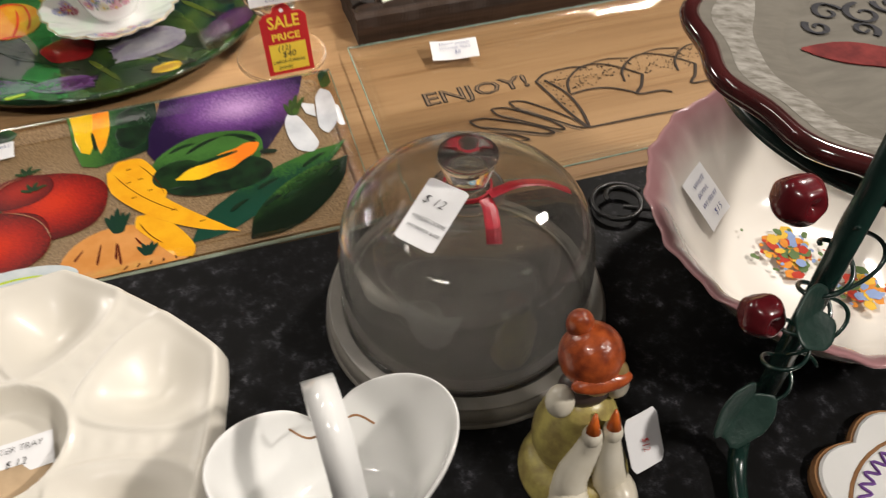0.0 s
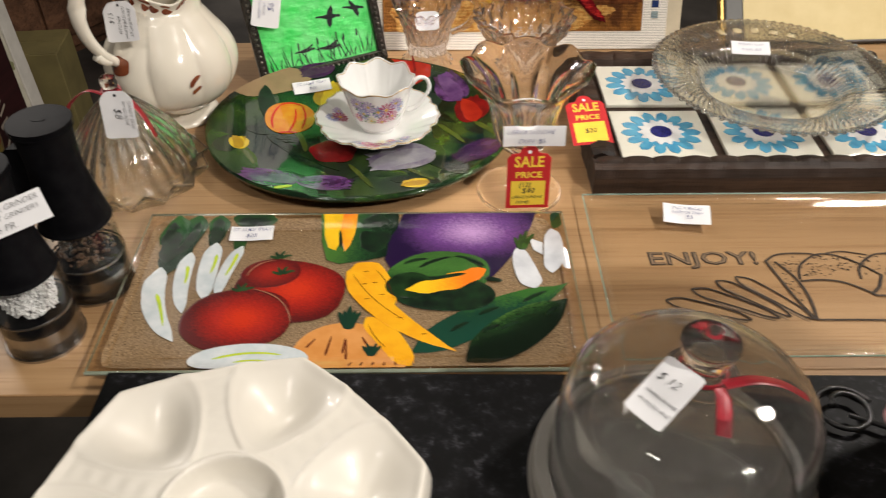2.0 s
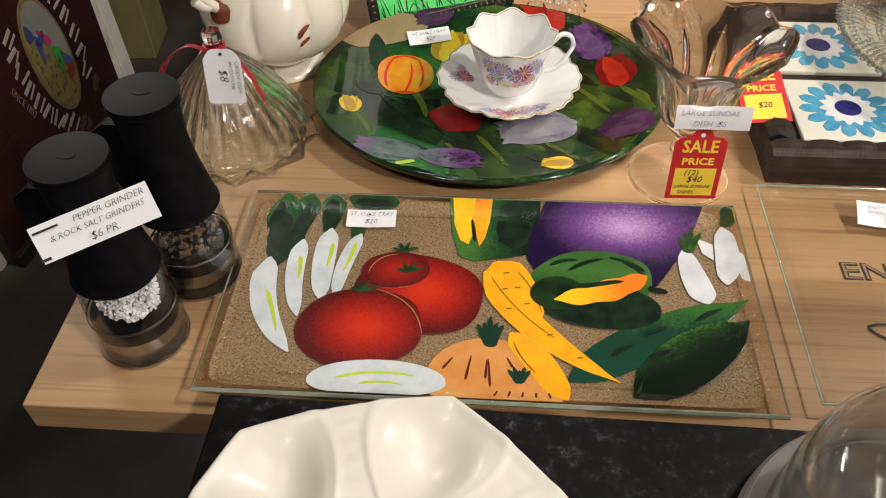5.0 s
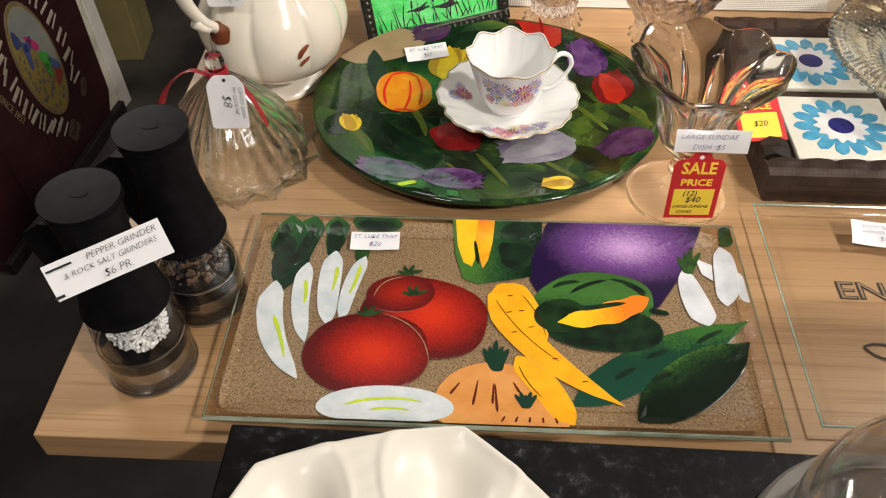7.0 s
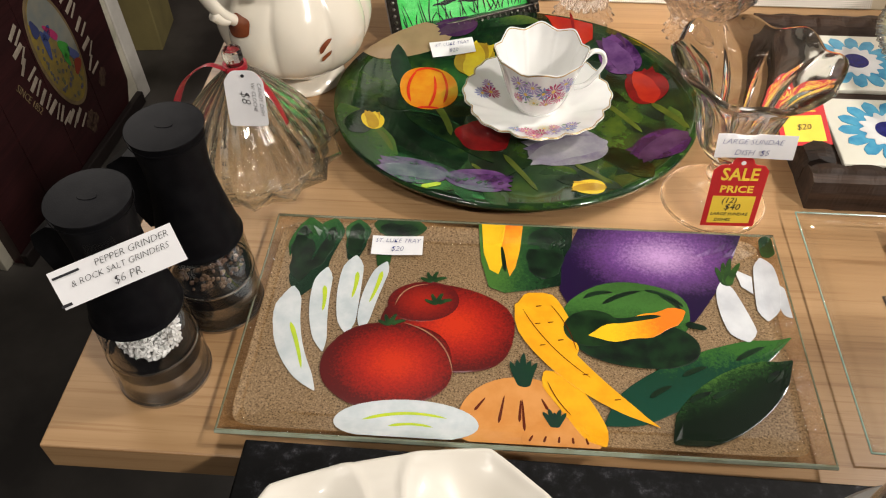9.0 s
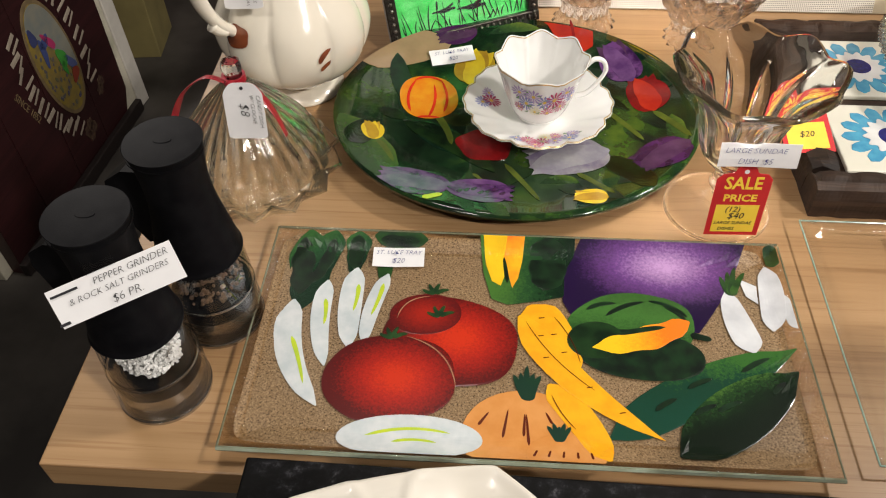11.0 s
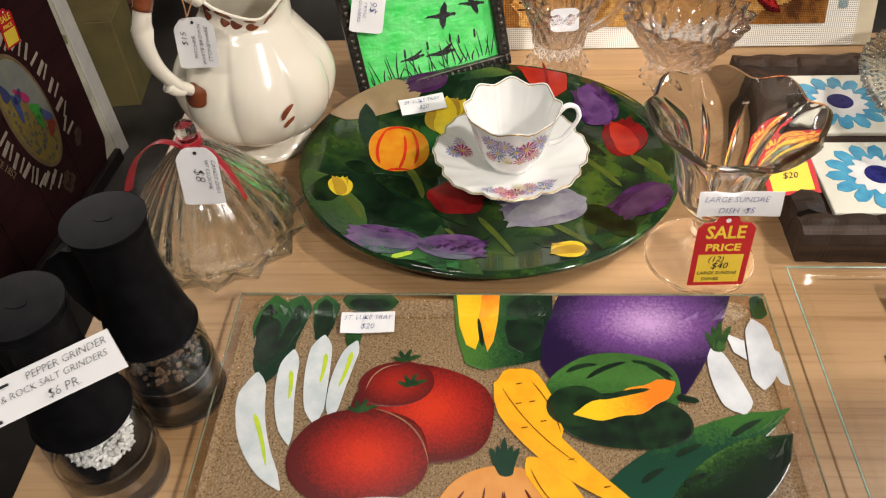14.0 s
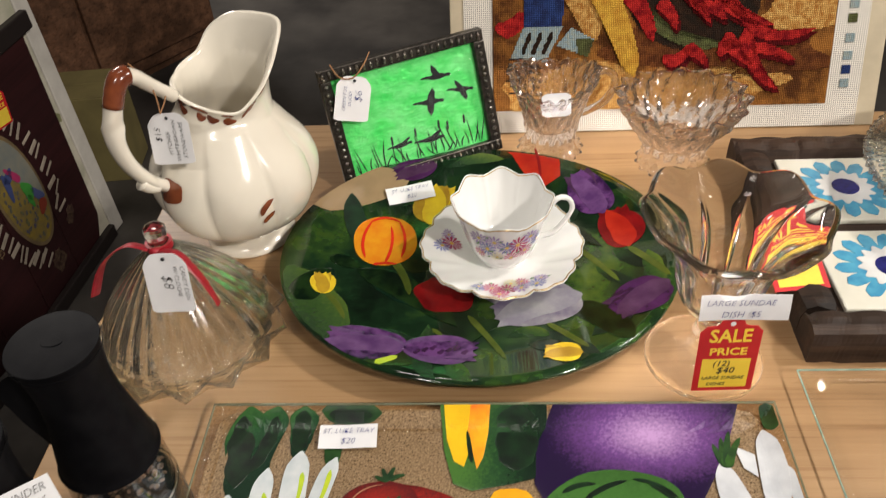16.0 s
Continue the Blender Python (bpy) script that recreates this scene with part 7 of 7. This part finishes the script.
# ---------------- cheese dome ----------------
cheese = thing("cheese_dome", (0.037, 0.340, P), "clear glass cheese dome on a grey marble base", "cheese dome")
part("marble_base", lathe(smooth_profile([(0.0001, 0.0), (0.098, 0.0), (0.105, 0.004), (0.106, 0.012), (0.102, 0.018), (0.094, 0.0195), (0.0001, 0.0195)], 4), 96), M_marble, cheese, "grey marble disc", True)
# Added disc: the dimness under the glass is put into its colour.
part("inset", lathe(smooth_profile([(0.0001, 0.0196), (0.084, 0.0196), (0.0855, 0.0202), (0.0845, 0.0208), (0.0001, 0.0208)], 3), 72), mat("dark_slate", (0.115, 0.106, 0.094), (0.088, 0.081, 0.072), rough=0.45, scale=40, detail=7, spec=0.3), cheese, "darker grey disc added for the dim base under the dome", True)
DOME = smooth_profile([(0.0915, 0.0200), (0.0915, 0.055), (0.0900, 0.078), (0.0840, 0.102), (0.068, 0.118), (0.044, 0.1250), (0.020, 0.1265), (0.0001, 0.1268)], 6)
part("dome", lathe(DOME + [(max(r - 0.0028, 0.0001), z - 0.0028 * (z > 0.06) * (z - 0.06) / 0.066) for r, z in DOME[::-1]], 128), M_domeglass, cheese, "clear blown glass", True)
part("rim", lathe([(0.0900, 0.0200), (0.0935, 0.0200), (0.0935, 0.0240), (0.0900, 0.0240)], 128, None, None, True), M_crystal, cheese, "thick glass rim", True)
part("collar", lathe(smooth_profile([(0.0240, 0.1225), (0.0255, 0.1250), (0.0235, 0.1265), (0.0180, 0.1258)], 3), 64), M_crystal, cheese, "", True)
part("knob", lathe(smooth_profile([(0.0001, 0.1245), (0.015, 0.1255), (0.0125, 0.132), (0.0165, 0.144), (0.0195, 0.154), (0.0190, 0.158), (0.0145, 0.1575), (0.0001, 0.1555)], 5), 40), M_crystal, cheese, "", True)
bow = thing("ribbon_bow", (0.037, 0.340, P), "dark red ribbon tied under the dome knob", "ribbon")
part("band", lathe([(0.0150, 0.1285), (0.0165, 0.1285), (0.0165, 0.1315), (0.0150, 0.1315)], 30, None, None, True), M_ribbon, bow)
part("tail", tube(spline([(0.010, -0.014, 0.131), (0.030, -0.012, 0.133), (0.050, -0.012, 0.128), (0.066, -0.016, 0.120)]), 0.0055, 8, None, 0.16), M_ribbon, bow)
part("tail", tube(spline([(0.006, -0.017, 0.131), (0.007, -0.024, 0.129), (0.005, -0.036, 0.126), (0.002, -0.048, 0.121)]), 0.0050, 8, None, 0.16), M_ribbon, bow)
card("price_tag", pose_axes((0.006, 0.318, P + 0.1330), (0.62, -0.78, 0.02), (0.60, 0.62, 0.35)), 0.030, 0.046, [("$ 12", 0.0090, -0.003, 0.008), ("CHEESE DOME", 0.0038, 0.001, -0.005), ("W/MARBLE BASE", 0.0033, 0.001, -0.012)], "white card tag tied to the cheese dome", M_inkblack, 0.0003, False, "price tags", 0.004)

# ---------------- figurine: one mesh ----------------
def ball(x, y, z, rx, ry, rz, n=20, tilt=0.0):
    g = lathe([(max(math.sin(t), 0.0001), math.cos(t)) for t in np.linspace(0, math.pi, 12)], n)
    return move(g, Matrix.Translation((x, y, z)) @ pose(0, 0, 0, tilt, 0, 0) @ Matrix.Diagonal((rx, ry, rz, 1)))


G_mats = [mat("fig_yellow", (0.50, 0.43, 0.13), (0.26, 0.20, 0.07), rough=0.35, bump=0.4, bscale=160, detail=6, scale=90), mat("fig_orange", (0.42, 0.085, 0.02), (0.11, 0.016, 0.008), rough=0.3, scale=95, coat=0.3, bump=0.5, dist=0.002, bscale=120, detail=6), mat("fig_white", (0.66, 0.62, 0.52), (0.58, 0.53, 0.42), rough=0.3, scale=40),
          mat("fig_dark", (0.05, 0.035, 0.03), rough=0.4), mat("fig_tan", (0.48, 0.26, 0.14), rough=0.35), mat("fig_beak", (0.62, 0.13, 0.02), rough=0.3), mat("fig_brass", (0.36, 0.26, 0.10), (0.22, 0.15, 0.06), rough=0.35, scale=60)]
bits = [(0, lathe(smooth_profile([(0.0001, 0.0), (0.030, 0.0), (0.031, 0.010), (0.024, 0.018), (0.0001, 0.020)], 4), 40)),
        (0, move(lathe(smooth_profile([(0.0001, 0.016), (0.022, 0.018), (0.026, 0.028), (0.022, 0.044), (0.013, 0.062), (0.0001, 0.066)], 4), 40), Matrix.Translation((0.002, 0.008, 0)))),
        (3, ball(0.002, 0.010, 0.068, 0.015, 0.012, 0.010)), (2, ball(-0.014, 0.004, 0.068, 0.008, 0.008, 0.010)), (2, ball(0.018, 0.006, 0.070, 0.007, 0.007, 0.009)),
        (4, ball(0.004, 0.004, 0.083, 0.010, 0.010, 0.010)), (1, ball(0.002, 0.010, 0.094, 0.0172, 0.0172, 0.0165, 24, 25)), (1, ball(-0.003, 0.019, 0.1085, 0.0072, 0.0072, 0.0088, 20, 20)), (1, ball(0.003, -0.004, 0.090, 0.0165, 0.006, 0.0045, 20, 15)), (6, ball(0.012, 0.000, 0.088, 0.007, 0.006, 0.010)),
        (2, tube(spline([(-0.012, -0.022, 0.012), (-0.010, -0.018, 0.028), (-0.002, -0.014, 0.046), (0.000, -0.014, 0.056)]), 0.0085, 12, lambda t: 1.35 - 0.75 * t)), (2, tube(spline([(0.014, -0.022, 0.012), (0.012, -0.018, 0.028), (0.010, -0.014, 0.046), (0.010, -0.014, 0.056)]), 0.0085, 12, lambda t: 1.35 - 0.75 * t)),
        (2, ball(-0.001, -0.014, 0.058, 0.0055, 0.006, 0.0065)), (2, ball(0.0105, -0.014, 0.058, 0.0055, 0.006, 0.0065)), (5, tube([(-0.001, -0.014, 0.062), (0.000, -0.011, 0.073)], 0.0042, 10, lambda t: 1 - 0.8 * t)), (5, tube([(0.0105, -0.014, 0.062), (0.011, -0.011, 0.073)], 0.0042, 10, lambda t: 1 - 0.8 * t)),
        (2, ball(-0.012, -0.026, 0.014, 0.011, 0.016, 0.012)), (2, ball(0.016, -0.026, 0.014, 0.011, 0.016, 0.012))]
geo = join(*[g for _, g in bits])
fig = solid("figurine", geo, G_mats, "small glazed figurine with orange cap and white geese", "figurine", "", True)
k = 0
for mi, g in bits:
    for _ in g[1]:
        fig.data.polygons[k].material_index = mi
        k += 1
fig.matrix_basis = pose(0.062, 0.190, P, 0, 0, -4) @ Matrix.Diagonal((1.10, 1.10, 1.24, 1))
card("price_tag", pose_axes((0.094, 0.170, P + 0.056), (0.10, -0.35, -0.75), (0.75, 0.25, 0.25)), 0.042, 0.024, [("$12", 0.007, 0.002, 0)], "white card tag hanging from the figurine", M_red, 0.0003, True, "price tags", 0.005)

# ---------------- pink-rimmed bowl ----------------
bowl = thing("scalloped_bowl", (0.301, 0.281, P + 0.0005), "white china bowl with pink scalloped rim and fruit spray", "bowl")
M_pinkwhite, nt, b = nodes_of("pink_edged_china")
tc = nt.nodes.new("ShaderNodeTexCoord")
sep = nt.nodes.new("ShaderNodeSeparateXYZ")
nt.links.new(tc.outputs["Object"], sep.inputs[0])
nz = noise_node(nt, 30, 3)
ad = nt.nodes.new("ShaderNodeMath")
ad.operation = "MULTIPLY_ADD"
ad.inputs[1].default_value = 0.012
nt.links.new(nz.outputs[0], ad.inputs[0])
nt.links.new(sep.outputs["Z"], ad.inputs[2])
rp = ramp_node(nt, ad.outputs[0], [(0.066, (0.70, 0.66, 0.60)), (0.098, (0.42, 0.22, 0.23))])
nt.links.new(rp.outputs[0], b.inputs["Base Color"])
b.inputs["Roughness"].default_value, b.inputs["Coat Weight"].default_value = 0.15, 0.4
bo = smooth_profile([(0.0001, 0.0), (0.060, 0.0), (0.064, 0.006), (0.090, 0.030), (0.113, 0.062), (0.127, 0.086), (0.134, 0.091), (0.131, 0.093), (0.120, 0.084), (0.104, 0.058), (0.082, 0.031), (0.055, 0.012), (0.0001, 0.010)], 6)
bs = lambda a, t, z: 1.055 + 0.022 * (abs(math.cos(9 * a)) - 0.6) * max(0, (z - 0.02) / 0.07) + 0.008 * math.cos(36 * a) * max(0, (z - 0.06) / 0.03)
part("dish", lathe(bo, 216, bs), M_pinkwhite, bowl, "", True)
on_bowl = lambda x, y: Vector((x, y, float(np.interp(math.hypot(x, y), [0, 0.058, 0.0865, 0.110, 0.127], [0.010, 0.012, 0.031, 0.058, 0.084])) + 0.0026))
rng = random.Random(2)
pal = [mat("fruit_red", (0.45, 0.05, 0.03), rough=0.7, spec=0.1), mat("fruit_orange", (0.66, 0.25, 0.04), rough=0.7, spec=0.1), mat("fruit_yellow", (0.70, 0.44, 0.06), rough=0.7, spec=0.1), mat("fruit_leaf", (0.12, 0.18, 0.07), rough=0.7, spec=0.1), mat("fruit_blue", (0.25, 0.33, 0.55), rough=0.7, spec=0.1)]
for k in range(150):
    cl = (-0.006, 0.024, 0.024, 0.019) if k < 100 else (0.026, -0.028, 0.024, 0.014)
    x, y = cl[0] + cl[2] * rng.gauss(0, 0.5), cl[1] + cl[3] * rng.gauss(0, 0.55)
    r = rng.uniform(0.0018, 0.0042) * (1.5 if abs(x - cl[0]) < 0.012 else 0.7)
    m = pal[3] if abs(x - cl[0]) > 0.02 and k % 3 else pal[k % 5]
    o = ell(x, y, r, r * rng.uniform(0.5, 1), rng.uniform(0, 180), n=12, wob=0.1)
    ring = [on_bowl(*p) + Vector((0, 0, 0.00002 * k)) for p in o]
    part("painted_fruit", (ring, [list(range(12))]), m, bowl)
card("price_label", pose_axes((0.240, 0.352, P + 0.0475), (0.75, 0.6, 0.0), (-0.5, 0.6, 0.75)), 0.034, 0.046, [("WHITE", 0.0060, 0, 0.014), ("BOWL", 0.0060, -0.002, 0.006), ("W/ FRUIT", 0.0060, 0, -0.003), ("$15", 0.0080, 0.002, -0.014)], "white paper label inside the pink-rimmed bowl")

# ---------------- tiered rack with upper plate ----------------
rack = thing("plate_rack", (0.168, 0.168, P), "dark green metal tiered plate rack with apples and leaves", "rack")
part("post", tube([(0, 0, 0.018), (0.0, 0.0, 0.15), (0.0, 0.0, 0.32)], 0.0062, 12), M_green, rack, "", True)
part("foot", tube(spline([(0.0, 0.0, 0.024), (-0.004, -0.008, 0.012), (-0.012, -0.024, 0.0065), (-0.022, -0.048, 0.0065)]), 0.0062, 12), M_green, rack, "", True)
RCX, RCY, RCZ, RCR = 0.110, 0.090, 0.226, 0.132
part("ring", tube([(RCX + 0.110 * math.cos(a), RCY + 0.110 * math.sin(a), RCZ - 0.008) for a in np.linspace(0, 2 * math.pi, 72)], 0.005, 10), M_green, rack, "", True)
part("arm", tube(spline([(0, 0, 0.18), (0.010, 0.010, 0.205), (0.016, 0.014, 0.2175)]), 0.005, 10), M_green, rack, "", True)
part("post", tube([(0.215, 0.150, 0.0), (0.215, 0.150, 0.22)], 0.006, 12), M_green, rack, "", True)
helix = [(0.0105 * math.cos(t), 0.0105 * math.sin(t) , 0.03 + 0.0052 * t) for t in np.linspace(0, 34, 160)]
part("wire", tube(helix, 0.0013, 6), M_green, rack, "coiled green wire", True)
part("tendril", tube([(0.010 + 0.014 * math.cos(t), -0.004 + 0.006 * math.sin(t), 0.10 + 0.008 * t) for t in np.linspace(0, 16, 80)], 0.0012, 6), M_green, rack, "", True)
M_apple = mat("dark_red_enamel", (0.12, 0.008, 0.012), (0.07, 0.005, 0.008), rough=0.22, scale=70, coat=0.4)
M_leaf = mat("green_metal_leaf", (0.008, 0.026, 0.020), (0.018, 0.042, 0.033), rough=0.42, scale=70, coat=0.1, bump=0.5, bscale=160)
for x, y, z, s in ((-0.038, -0.006, 0.176, 0.0115), (-0.036, 0.004, 0.246, 0.0120)):
    part("apple", move(lathe(smooth_profile([(0.0001, -0.85), (0.45, -0.95), (0.95, -0.2), (0.95, 0.35), (0.55, 0.85), (0.15, 0.75), (0.0001, 0.6)], 5), 28, lambda a, t, zz: 1 + 0.05 * math.cos(5 * a)), Matrix.Translation((x, y, z)) @ pose(0, 0, 0, 70, 20, 0) @ Matrix.Scale(s, 4)), M_apple, rack, "dark red enamelled apple", True)
for x, y, z, s, ry, rx in ((-0.012, -0.012, 0.175, 0.023, 10, 50), (-0.024, -0.010, 0.096, 0.027, -40, 60)):
    o = [(s * (abs(math.sin(t / 2)) ** 0.6 * math.cos(t)) * (1 + 0.1 * math.cos(7 * t)), s * abs(math.sin(t / 2)) ** 0.6 * math.sin(t) * 0.85) for t in np.linspace(0.15, 6.13, 30)]
    part("leaf", move(slab(o, 0, 0.0012, lambda px, py: 0.35 * abs(py) + 6 * px * px), Matrix.Translation((x, y, z)) @ pose(0, 0, 0, rx, ry, 20)), M_leaf, rack, "green metal leaf", True)
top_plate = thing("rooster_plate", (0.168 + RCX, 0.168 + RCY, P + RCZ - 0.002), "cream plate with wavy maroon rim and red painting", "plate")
tp = smooth_profile([(0.0001, 0.0), (0.070, 0.0), (0.085, 0.005), (0.110, 0.014), (0.130, 0.020), (0.133, 0.023), (0.130, 0.0255), (0.108, 0.019), (0.083, 0.010), (0.068, 0.006), (0.0001, 0.006)], 5)
tw2 = lambda a, t, z: 1 + 0.018 * math.cos(14 * a) * max(0, (z - 0.008) / 0.016)
# Cream brushed glaze, darkened in its colour for the shade the plate lies in.
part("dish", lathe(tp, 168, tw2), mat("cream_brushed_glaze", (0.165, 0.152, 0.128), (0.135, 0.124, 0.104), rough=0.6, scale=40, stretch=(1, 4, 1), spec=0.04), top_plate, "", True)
part("rim", tube([(0.1315 * tw2(a, 1, 0.024) * math.cos(a), 0.1315 * tw2(a, 1, 0.024) * math.sin(a), 0.0225) for a in np.linspace(0, 2 * math.pi, 169)], 0.0055, 10), mat("maroon_glaze", (0.06, 0.012, 0.012), (0.035, 0.008, 0.008), rough=0.12, scale=50, coat=0.5), top_plate, "maroon glazed rim", True)
tz = lambda x, y: float(np.interp(math.hypot(x, y), [0, 0.068, 0.083, 0.108, 0.130], [0.0062, 0.0063, 0.0102, 0.0192, 0.0256]))
part("painting", slab(strip((-0.062, 0.030), (0.030, -0.040), 0.018, 0.03, 0.008, 0.022, wob=0.1), 0, 0.0006, tz), mat("dull_red_paint", (0.20, 0.035, 0.032), (0.11, 0.02, 0.02), rough=0.7, scale=80, spec=0.08), top_plate, "red brushed motif")
for k, (x, y, r, turn) in enumerate(((-0.026, 0.058, 0.010, 0.0), (-0.006, 0.050, 0.012, 1.4), (0.016, 0.054, 0.011, 2.6), (0.034, 0.040, 0.012, 0.8), (0.004, 0.030, 0.009, 3.6), (0.022, 0.026, 0.010, 2.0), (-0.016, 0.036, 0.008, 5.0), (-0.040, 0.046, 0.008, 2.2), (0.044, 0.020, 0.011, 4.2), (-0.004, -0.022, 0.010, 1.0), (0.018, -0.032, 0.011, 3.0), (-0.022, -0.012, 0.009, 4.6))):
    pts = [(x + r * (1 - 0.11 * t) * math.cos(t + turn), y + r * (1 - 0.11 * t) * math.sin(t + turn)) for t in np.linspace(0, 7.2, 34)]
    part("painted_scroll", tube([(px, py, tz(px, py) + 0.0003) for px, py in pts], 0.0022, 6, lambda t: 1.0 - 0.55 * t, 0.15), M_inkblack, top_plate, "black brushed scroll")
part("brush_ring", lathe([(0.098, tz(0.098, 0) + 0.0003), (0.106, tz(0.106, 0) + 0.0005), (0.114, tz(0.114, 0) + 0.0005), (0.120, tz(0.120, 0) + 0.0003)], 168, lambda a, t, z: tw2(a, t, z) * (1 + 0.012 * math.sin(9 * a) * (1 - t))), mat("whitish_brushed_glaze", (0.30, 0.285, 0.255), (0.15, 0.138, 0.116), rough=0.6, scale=90, spec=0.04, stretch=(1, 3, 1)), top_plate, "whitish brushed band", True)
part("painting", slab(ell(-0.045, -0.050, 0.016, 0.010, -50), 0, 0.0006, tz), mat("olive_paint", (0.20, 0.17, 0.03), rough=0.3), top_plate)

# ---------------- scalloped plaque and wire stand ----------------
pl = thing("ceramic_plaque", (0.262, 0.100, P), "white ceramic plaque with tan scalloped edge and purple zigzag", "plaque", rz=20)
sc_o = [((0.070 + 0.010 * abs(math.sin(4 * a))) * math.cos(a), (0.055 + 0.010 * abs(math.sin(4 * a))) * math.sin(a)) for a in np.linspace(0, 2 * math.pi, 97)[:-1]]
part("edge", slab(sc_o, 0, 0.008), mat("tan_glaze", (0.36, 0.19, 0.09), (0.28, 0.14, 0.06), rough=0.25, scale=50, coat=0.3), pl, "tan glazed edge")
part("face", slab([(x * 0.945, y * 0.935) for x, y in sc_o], 0.0075, 0.003), M_white, pl)
part("band", slab(ell(0, -0.002, 0.056, 0.043, 0), 0.0100, 0.0012), bpy.data.materials["tan_glaze"], pl)
part("band", slab(ell(0, -0.002, 0.0535, 0.0405, 0), 0.0110, 0.0010), M_white, pl)
part("zigzag", tube([(0.046 * math.cos(a) * (1 + 0.09 * math.cos(30 * a)), -0.002 + 0.034 * math.sin(a) * (1 + 0.11 * math.cos(30 * a)), 0.0125) for a in np.linspace(0, 2 * math.pi, 241)], 0.0011, 6), mat("purple_glaze", (0.18, 0.08, 0.30), rough=0.25), pl, "purple zigzag line")
st = thing("wire_stand", (0.196, 0.402, P), "black wrought wire plate stand", "stand")
part("scroll", tube([((0.027 - 0.0017 * t) * math.cos(t + 0.4), (0.027 - 0.0017 * t) * math.sin(t + 0.4), 0.0035 + 0.001 * t) for t in np.linspace(0, 9, 70)], 0.0023, 8), M_wire, st, "", True)
part("bar", tube([(0.0, -0.006, 0.008), (0.05, -0.03, 0.008), (0.10, -0.06, 0.008)], 0.0023, 8), M_wire, st, "", True)
